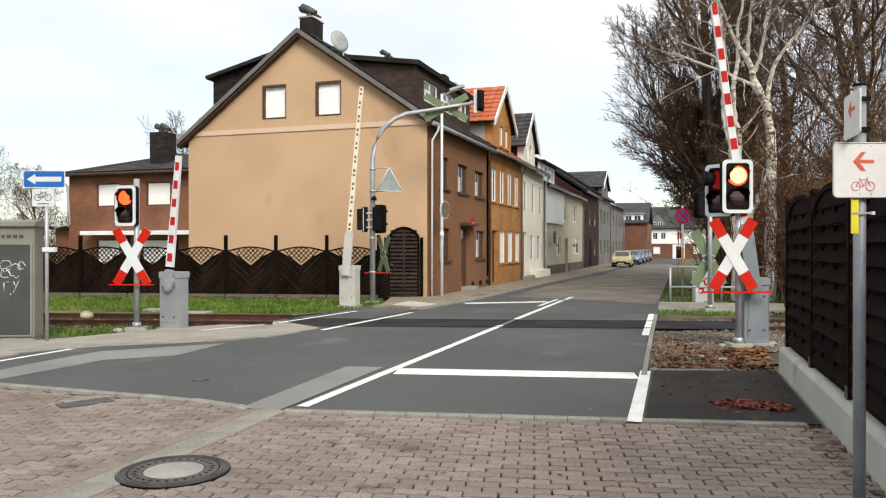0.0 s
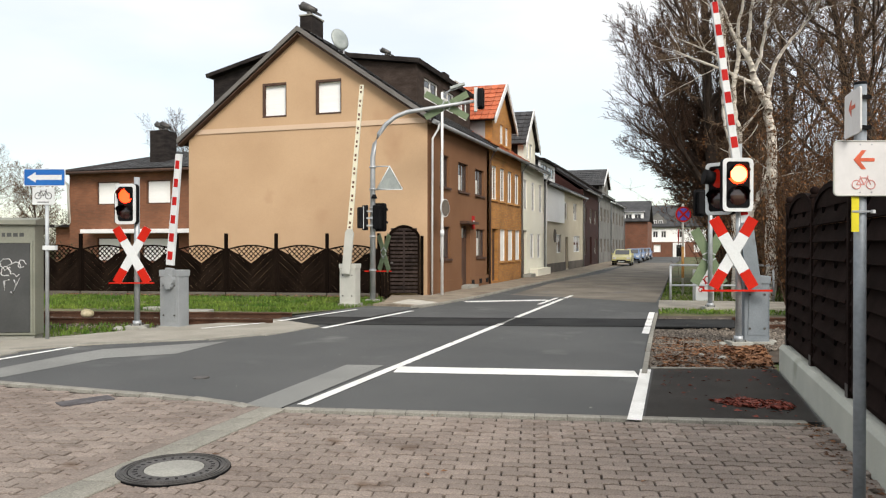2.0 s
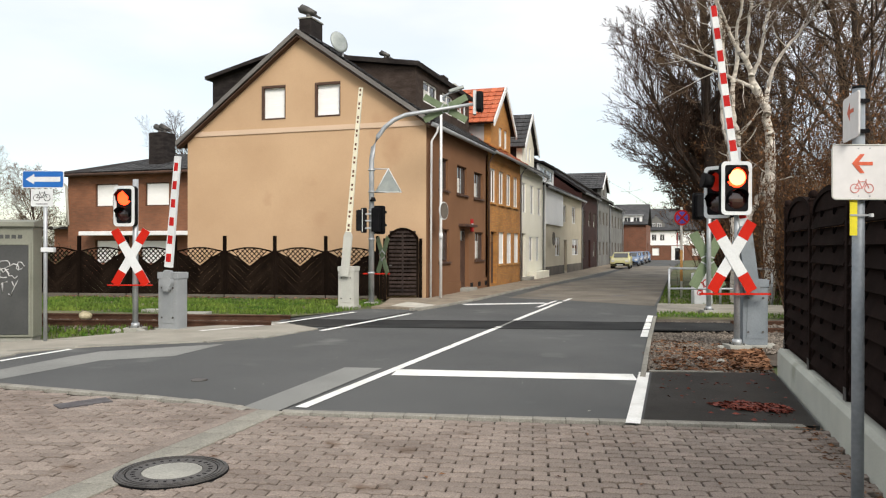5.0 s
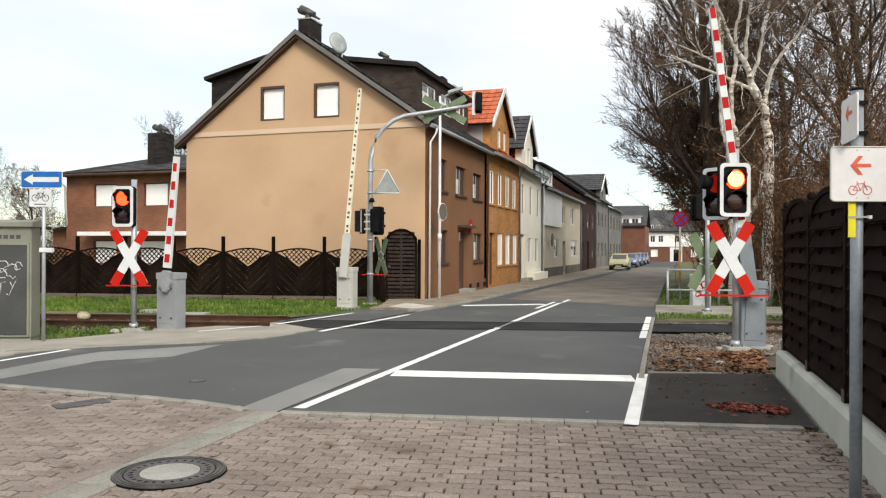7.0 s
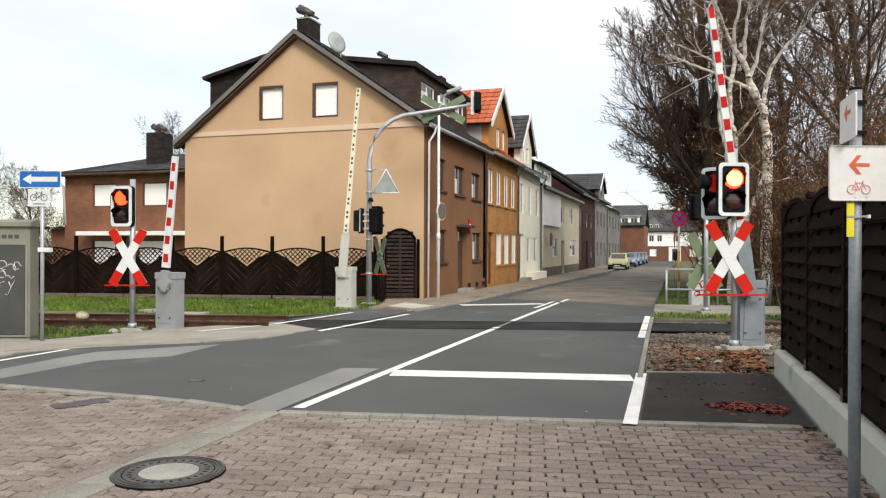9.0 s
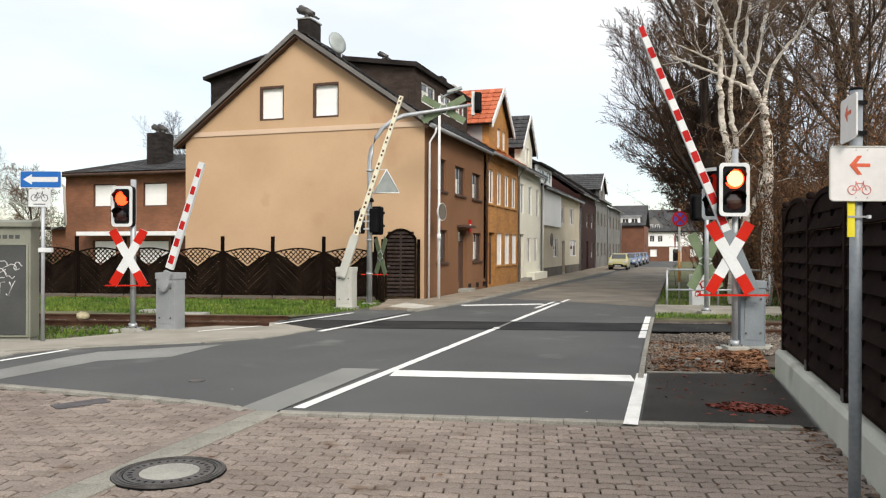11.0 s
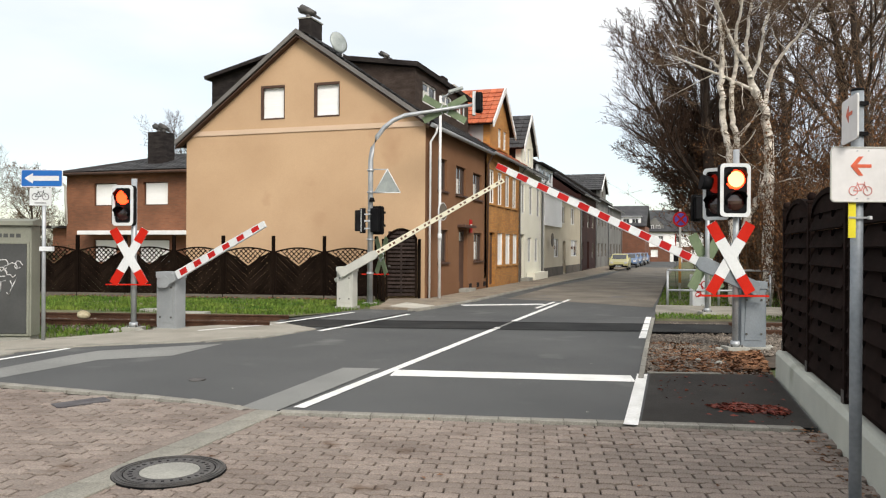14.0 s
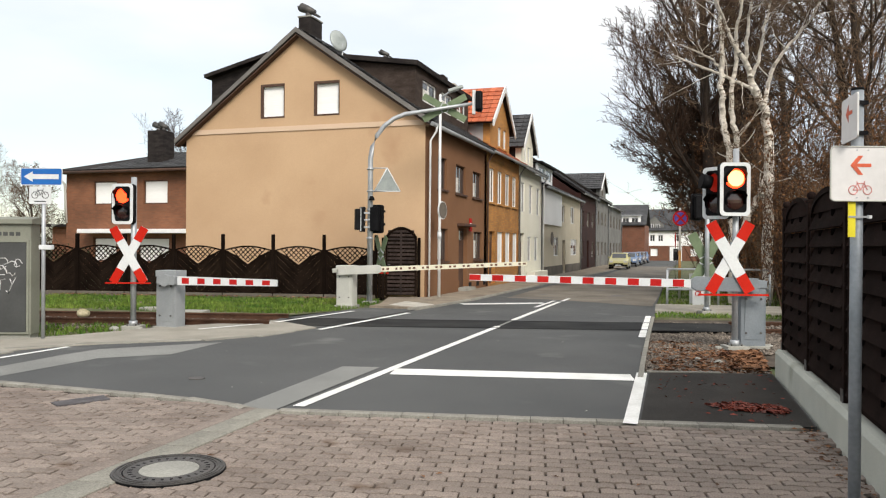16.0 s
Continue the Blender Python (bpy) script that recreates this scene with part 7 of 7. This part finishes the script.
def woods():
    tree((0.9, 38.0, -0.09), 15.5, 0.36, 11, "large bare beech with dense dark twigs", BEECH, M_BARK, M_TWIG, lean=(-0.02, 0))
    tree((0.7, 40.5, -0.09), 8.3, 0.24, 12, "low dense hornbeam with withered brown leaves", DENSE, M_BARK, M_TWIG, leaves=24000, leaf=M_WITHERED)
    tree((1.6, 43.5, -0.09), 8.0, 0.22, 17, "low dense hornbeam with withered brown leaves", DENSE, M_BARK, M_TWIG, leaves=16000, leaf=M_WITHERED)
    tree((5.0, 48.0, -0.09), 14.0, 0.30, 16, "bare tree farther along the street", LIGHT, M_BARK, M_TWIG)
    tree((6.5, 36.0, -0.09), 15.0, 0.26, 13, "bare tree with pale brown twigs", LIGHT, M_BARK, M_BIRCH_TWIG)
    tree((9.5, 30.0, -0.09), 13.0, 0.24, 14, "bare tree with pale brown twigs", LIGHT, M_BARK, M_BIRCH_TWIG)
    tree((5.2, 27.5, -0.09), 12.0, 0.20, 15, "bare tree with tan twigs", LIGHT, M_BARK, M_BIRCH_TWIG)
    forked = [
        [(0.0, 0.0, 0.19), (0.02, 2.1, 0.175), (0.04, 3.8, 0.165), (0.04, 5.2, 0.150), (-0.05, 5.76, 0.135), (-0.15, 6.3, 0.120), (-0.36, 6.8, 0.105), (-0.53, 7.4, 0.095), (-0.70, 7.8, 0.085), (-0.98, 8.3, 0.070), (-1.19, 8.7, 0.058), (-1.40, 9.3, 0.045), (-1.9, 10.8, 0.020)],
        [(-0.15, 6.2, 0.080), (-0.02, 6.9, 0.068), (0.14, 7.55, 0.060), (0.33, 7.9, 0.052), (0.66, 8.3, 0.044), (1.14, 8.9, 0.032), (1.6, 9.6, 0.018)],
        [(-0.32, 6.65, 0.062), (-0.58, 6.95, 0.056), (-1.01, 7.2, 0.050), (-1.44, 7.45, 0.044), (-2.14, 7.75, 0.034), (-2.94, 8.2, 0.018)]]
    forked += [
        [(-0.70, 7.8, 0.068), (-0.64, 8.3, 0.060), (-0.60, 9.05, 0.050), (-0.48, 9.9, 0.040), (-0.40, 12.0, 0.020)],
        [(-0.50, 7.3, 0.060), (-0.25, 7.85, 0.052), (-0.17, 8.65, 0.044), (0.0, 9.4, 0.034), (0.3, 11.5, 0.018)],
        [(-0.75, 2.2, 0.120), (-0.60, 2.8, 0.115), (-0.35, 3.2, 0.105), (-0.12, 3.8, 0.085), (-0.02, 4.5, 0.045)]]
    birch((2.18, 26.4, -0.09), forked, 31, "forked birch with white bark")
    twin = [
        [(0.0, 0.0, 0.125), (-0.02, 2.1, 0.118), (-0.07, 4.5, 0.108), (-0.12, 5.1, 0.105), (-0.23, 5.6, 0.102), (-0.32, 6.2, 0.098), (-0.36, 6.7, 0.094), (-0.35, 7.5, 0.086), (-0.35, 8.2, 0.076), (-0.38, 8.95, 0.062), (-0.59, 10.0, 0.045), (-0.7, 12.5, 0.022)],
        [(0.09, 0.0, 0.110), (0.09, 2.1, 0.105), (0.07, 4.5, 0.098), (0.12, 5.25, 0.092), (0.01, 5.8, 0.088), (-0.08, 6.4, 0.082), (-0.05, 7.1, 0.074), (0.05, 7.5, 0.068), (0.10, 8.0, 0.060), (0.06, 8.7, 0.052), (0.22, 9.45, 0.042), (0.5, 12.0, 0.020)],
        [(-0.38, 7.65, 0.040), (-0.63, 7.9, 0.036), (-1.0, 8.15, 0.030), (-1.9, 8.6, 0.016)],
        [(-0.22, 5.7, 0.090), (-0.34, 6.1, 0.075), (-0.38, 6.2, 0.050)]]
    birch((1.14, 26.4, -0.09), twin, 32, "slender twin-stemmed birch with white bark")
    for k, (x, y, w, h, lf) in enumerate(((3.7, 24.5, 2.0, 6.6, 7500), (5.6, 23.0, 2.4, 7.4, 8000), (7.6, 25.5, 2.4, 8.4, 8000), (2.9, 30.0, 2.2, 5.6, 7000), (4.9, 31.0, 3.0, 8.8, 8000), (7.4, 30.5, 2.6, 10.0, 8000))):
        thicket((x, y, -0.09), (w, w), 120, 40 + k, "brown winter thicket with dry leaves", M_BIRCH_TWIG if k % 2 else M_TWIG, M_DRY, lf, h)
    for k, (x, y, h) in enumerate(((9.0, 45.0, 11.0), (13.0, 42.0, 12.0), (12.0, 52.0, 13.0), (17.0, 48.0, 13.0), (8.0, 36.0, 6.5), (11.5, 34.0, 7.5))):
        thicket((x, y, -0.09), (5.0, 4.0), 70, 90 + k, "tall tangled thicket behind the birches", M_BIRCH_TWIG if k % 2 else M_TWIG, M_DRY, 4200, h)
    for k, (x, y, h) in enumerate(((2.2, 39.0, 7.5), (3.4, 42.0, 7.5), (3.6, 45.0, 6.0), (4.2, 36.0, 7.5), (2.9, 34.0, 7.0), (5.6, 34.0, 8.0))):
        thicket((x, y, -0.09), (2.2, 2.4), 120, 60 + k, "dark twiggy undergrowth under the beeches", M_TWIG, M_DRY, 4500, h)
    tree((-46.5, 61.0, -0.09), 11.5, 0.20, 71, "far bare garden tree", LIGHT, M_BARK, M_TWIG)
    tree((-57.0, 54.0, -0.09), 7.0, 0.16, 72, "far bare garden tree", LIGHT, M_BARK, M_BIRCH_TWIG)
    tree((-62.0, 52.0, -0.09), 9.0, 0.18, 73, "far bare garden tree", LIGHT, M_BARK, M_BIRCH_TWIG)
    thicket((-37.2, 40.5, -0.09), (3.0, 2.0), 90, 81, "dark evergreen shrub in the garden", M_TWIG, M_DARK_FOLIAGE, 6000, 4.6, "evergreen_shrub")
    thicket((-42.0, 42.0, -0.09), (3.0, 2.0), 90, 82, "dark evergreen shrub in the garden", M_TWIG, M_DARK_FOLIAGE, 6000, 4.2, "evergreen_shrub")
    thicket((-24.0, 23.5, -0.09), (3.5, 0.8), 90, 83, "evergreen hedge behind the fence", M_TWIG, M_DARK_FOLIAGE, 3000, 1.8, "evergreen_shrub")


# ---- small things on the ground ----
def manhole():
    s = thing("manhole_cover", (-3.63, 4.66, 0.010), 15.0, "round cast-iron manhole cover with concrete centre", "manhole cover")
    part("frame_ring", disc(0.395, 0.03, 48, "z", (0, 0, -0.005), 0.325), M_IRON, s, "cast-iron frame ring")
    part("joint", disc(0.40, 0.012, 40, "z", (0, 0, -0.001)), M_BLACK, s)
    lid = part("lid_ring", disc(0.315, 0.03, 48, "z", (0, 0, -0.004), 0.215), M_IRON, s, "cast-iron lid ring")
    part("lid_centre", disc(0.21, 0.03, 40, "z", (0, 0, -0.005)), M_CONCRETE, lid, "pale concrete infill")
    for k in range(28):
        a = 2 * math.pi * k / 28
        part("vent_slot", at_turn(box(0.255, 0.285, -0.010, 0.010, 0.0105, 0.0125), (0, 0, 0), math.degrees(a)), M_BLACK, lid)
    for r in (0.345, 0.375):
        part("ridge", disc(r + 0.006, 0.008, 48, "z", (0, 0, 0.012), r - 0.006), M_IRON, s)


def small_ground_things():
    solo(part("inspection_plate", prism([(-0.27, -0.13), (0.26, -0.12), (0.28, 0.14), (-0.26, 0.12)], "z", -0.03, 0.004), surface("worn_iron_plate", (0.055, 0.050, 0.054), (0.095, 0.088, 0.092), 0.2, 0.7, 0.5, fine=60)), (-6.12, 6.42, 0.009), 62, "worn grey plate set in the pavers", "inspection plate")
    bm = bmesh.new()
    bmesh.ops.create_icosphere(bm, subdivisions=3, radius=0.14)
    for v in bm.verts:
        v.co += v.co.normalized() * 0.05 * noise.noise(v.co * 6)
        v.co.z *= 0.7
    solo(part("boulder", bm, M_STONE), (-13.3, 14.0, 0.08), 0, "pale yellowish boulder beside the rail", "boulder")
    solo(part("valve_cover", disc(0.10, 0.012, 20, "z"), M_IRON), (-5.85, 8.02, 0.004), 0, "small round iron valve cover in the asphalt", "valve cover")
    solo(part("cable_slab", box(-0.5, 0.5, -0.25, 0.25, 0, 0.10, 0.015), M_CONCRETE), (-11.9, 15.9, -0.05), 15, "pale concrete slab in the grass", "slab")
    solo(part("cable_slab", box(-0.35, 0.35, -0.2, 0.2, 0, 0.08, 0.015), M_CONCRETE), (-13.4, 16.6, -0.05), 15, "pale concrete slab in the grass", "slab")
    for k, (x, y, r) in enumerate(((0.38, 13.62, 0.07), (1.22, 14.2, 0.09), (0.05, 12.1, 0.05), (0.33, 11.9, 0.06), (-10.9, 12.3, 0.10), (-10.35, 12.35, 0.09))):
        bm = bmesh.new()
        bmesh.ops.create_icosphere(bm, subdivisions=2, radius=r)
        for v in bm.verts:
            v.co += v.co.normalized() * 0.04 * noise.noise(v.co * 7 + Vector((k, 0, 0)))
            v.co.z *= 0.6
        solo(part("rubble_stone", bm, M_CONCRETE), (x, y, -0.01), 20 * k, "grey rubble stone in the gravel", "stone", "stones around the masts")


# ---- kerbs, gutter slabs and pavers, piece by piece ----
def along_line(points, step):
    """Places and headings at even steps along a line."""
    pts = [Vector((*p, 0)) for p in points]
    left, out = 0.0, []
    for a, b in zip(pts, pts[1:]):
        d = (b - a)
        n = d.length
        s = left
        while s + step * 0.5 < n:
            out.append((a + d * (s / n), math.degrees(math.atan2(d.y, d.x))))
            s += step
        left = s - n
    return out


def pieces(name, mesh, spots, parent, z=0.0):
    for p, a in spots:
        ob = new(name, mesh)
        ob.parent = parent
        ob.matrix_basis = Matrix.Translation((p[0], p[1], z)) @ Matrix.Rotation(radians(a), 4, "Z")


def mesh_of(bm, material, name):
    me = bpy.data.meshes.new(name)
    bm.to_mesh(me)
    bm.free()
    me.materials.append(material)
    return me


PAVE_TURN = 11.7


def paver_outline(l, w):
    e = 0.011
    xs = [-l / 2, -l / 4, 0, l / 4, l / 2]
    wob = [-e, e, -e, e, -e]
    return [(x, -w / 2 + d) for x, d in zip(xs, wob)] + [(x, w / 2 + d) for x, d in zip(xs[::-1], wob[::-1])]


def paver_shape(l, w):
    o = paver_outline(l, w)
    c = 0.008
    inner = [(x * (1 - 2 * c / l), y * (1 - 2 * c / w)) for x, y in o]
    k = len(o)
    verts = [(x, y, -0.03) for x, y in o] + [(x, y, -0.004) for x, y in o] + [(x, y, 0.0) for x, y in inner]
    faces = [[i, (i + 1) % k, k + (i + 1) % k, k + i] for i in range(k)] + [[k + i, k + (i + 1) % k, 2 * k + (i + 1) % k, 2 * k + i] for i in range(k)]
    faces += [[2 * k + i, 2 * k + i + 1, 3 * k - 2 - i, 3 * k - 1 - i] for i in range(k // 2 - 1)]
    return verts, faces


def paving():
    yard = thing("paved_forecourt", label="worn reddish clay paving with dark joints", category="paving", kind="structure")
    sheet("joint_bed", [(-45, -12), (1.3, -12), (1.2, 7.8), (-3.94, 6.80), (-4.37, 6.85), (-5.5, 6.98), (-8.02, 7.02), (-45, 6.4)], -0.026, M_JOINT, "dark sandy joints", parent=yard)
    L, W = 0.236, 0.112
    verts, faces = paver_shape(L - 0.014, W - 0.013)
    me = bpy.data.meshes.new("paver")
    me.from_pydata(verts, [], faces)
    me.materials.append(M_PAVER)
    a = radians(PAVE_TURN)
    e, n = Vector((math.cos(a), math.sin(a), 0)), Vector((-math.sin(a), math.cos(a), 0))
    origin = Vector((-3.94, 6.83, 0))
    rnd = random.Random(77)
    V, Fc, count = [], [], 0

    def kept(p):
        if (p - Vector((-3.63, 4.66, 0))).length < 0.33 or p.y < -4.0:
            return False
        gutter = -3.92 - 0.047 * (p.y - 4.0)
        if p.x > gutter + 0.035:
            return p.x < 1.10 + (7.87 - p.y) * 0.035 + 0.04 and p.y - 6.83 - (p.x + 3.94) * 0.2064 < -0.215
        if p.x < gutter - 0.18:
            return p.y < (6.94 if p.x > -4.9 else 6.9) - 0.12 and p.x > -9.5
        return False

    for row in range(-110, 22):
        for col in range(-40, 36):
            p = origin + e * (L * (col + 0.5 * (row % 2))) + n * (W * (row - 0.5) - 0.12)
            if not kept(p):
                continue
            p = p + Vector((rnd.gauss(0, 0.002), rnd.gauss(0, 0.002), 0.004 + rnd.gauss(0, 0.002)))
            turn_ = PAVE_TURN + rnd.gauss(0, 0.6)
            if -1.9 < p.x < 1.05 and 3.85 < p.y < 7.4 and count < 300:
                ob = new("paver", me)
                ob.parent = yard
                ob.matrix_basis = Matrix.Translation(p) @ Matrix.Rotation(radians(turn_), 4, "Z") @ Matrix.Rotation(rnd.gauss(0, 0.008), 4, "X")
                count += 1
            else:
                m = Matrix.Translation(p) @ Matrix.Rotation(radians(turn_), 4, "Z") @ Matrix.Rotation(rnd.gauss(0, 0.008), 4, "X")
                base = len(V)
                V.extend(m @ Vector(v) for v in verts)
                Fc.extend([base + i for i in f] for f in faces)
    tagged(raw("pavers", V, Fc, M_PAVER_REST, yard), kind="stuff")
    # flat stones along the asphalt's edge, with the manhole's mortar collar
    edge = mesh_of(box(-0.155, 0.155, -0.065, 0.065, -0.05, 0.012, 0.008), M_KERB, "edging_stone")
    spots = along_line([(-3.80, 6.79), (1.12, 7.805)], 0.3135)
    pieces("edging_stone", edge, [(p, t) for p, t in spots], yard)
    spots = along_line([(-9.5, 6.93), (-8.0, 6.98), (-5.52, 6.93), (-4.9, 6.88), (-4.5, 6.80), (-4.2, 6.66)], 0.32)
    pieces("edging_stone", edge, spots, yard)
    slab = mesh_of(box(-0.245, 0.245, -0.145, 0.145, -0.05, 0.008, 0.006), M_SLAB, "gutter_slab")
    narrow = mesh_of(box(-0.245, 0.245, -0.068, 0.068, -0.05, 0.006, 0.006), M_PAVER, "gutter_stone")
    for name, dx, stone in (("gutter_slab", 0.0, slab), ("gutter_stone", -0.222, narrow)):
        pieces(name, stone, along_line([(-3.545 + dx, -4.0), (-3.92 + dx, 4.0), (-4.07 + dx, 7.15)], 0.50), yard, 0.006)
    kerbs = thing("kerb", label="grey kerbstones along the footways", category="kerb", kind="structure")
    stone = mesh_of(box(-0.485, 0.485, -0.06, 0.06, -0.08, 0.045, 0.012), M_KERB, "kerbstone")
    pieces("kerbstone", stone, along_line([(-9.85, 8.5), (-9.93, 9.2), (-9.69, 9.8), (-9.0, 10.55), (-7.95, 11.45), (-7.45, 12.4), (-7.27, 13.6)], 1.0), kerbs, -0.02)
    pieces("kerbstone", stone, along_line([(-7.0, 19.2), (-6.77, 20.2), (-6.57, 23.3), (-6.55, 30.0), (-6.33, 37.0), (-6.05, 45.0), (-5.90, 60.0)], 1.0), kerbs, 0.012)
    flat = mesh_of(box(-0.485, 0.485, -0.035, 0.035, -0.08, 0.02, 0.008), M_KERB, "edging_kerb")
    pieces("edging_kerb", flat, along_line([(-0.13, 10.67), (0.98, 10.98)], 0.99), kerbs, 0.0)
    pieces("edging_kerb", flat, along_line([(-0.67, 10.56), (-0.745, 12.5), (-0.815, 14.6), (-0.955, 19.3)], 1.0), kerbs, 0.0)


street()
red_annex()
signal_right(), signal_left(), signal_far_right()
barriers()
arched_mast(), street_lamp()
sign_post_near(), sign_post_left(), no_stopping_sign()
near_fence(), back_fence(), garden_gate(), railing(), cabinet()
cars()
woods()
manhole(), small_ground_things()
paving()


# ---- what moves: the three booms come down ----
def motions():
    for boom, across, off, pivot, low, high, sway in BOOMS:
        rows = []
        for t, a in BOOM_ROWS:
            f = a / 81.9
            extra = low * (1 - f) + high * f + sway * math.sin(math.pi * f)
            rows.append((t, pose(across, off, pivot, 0, -(a + extra), 0)))
        walk(boom, rows)


motions()
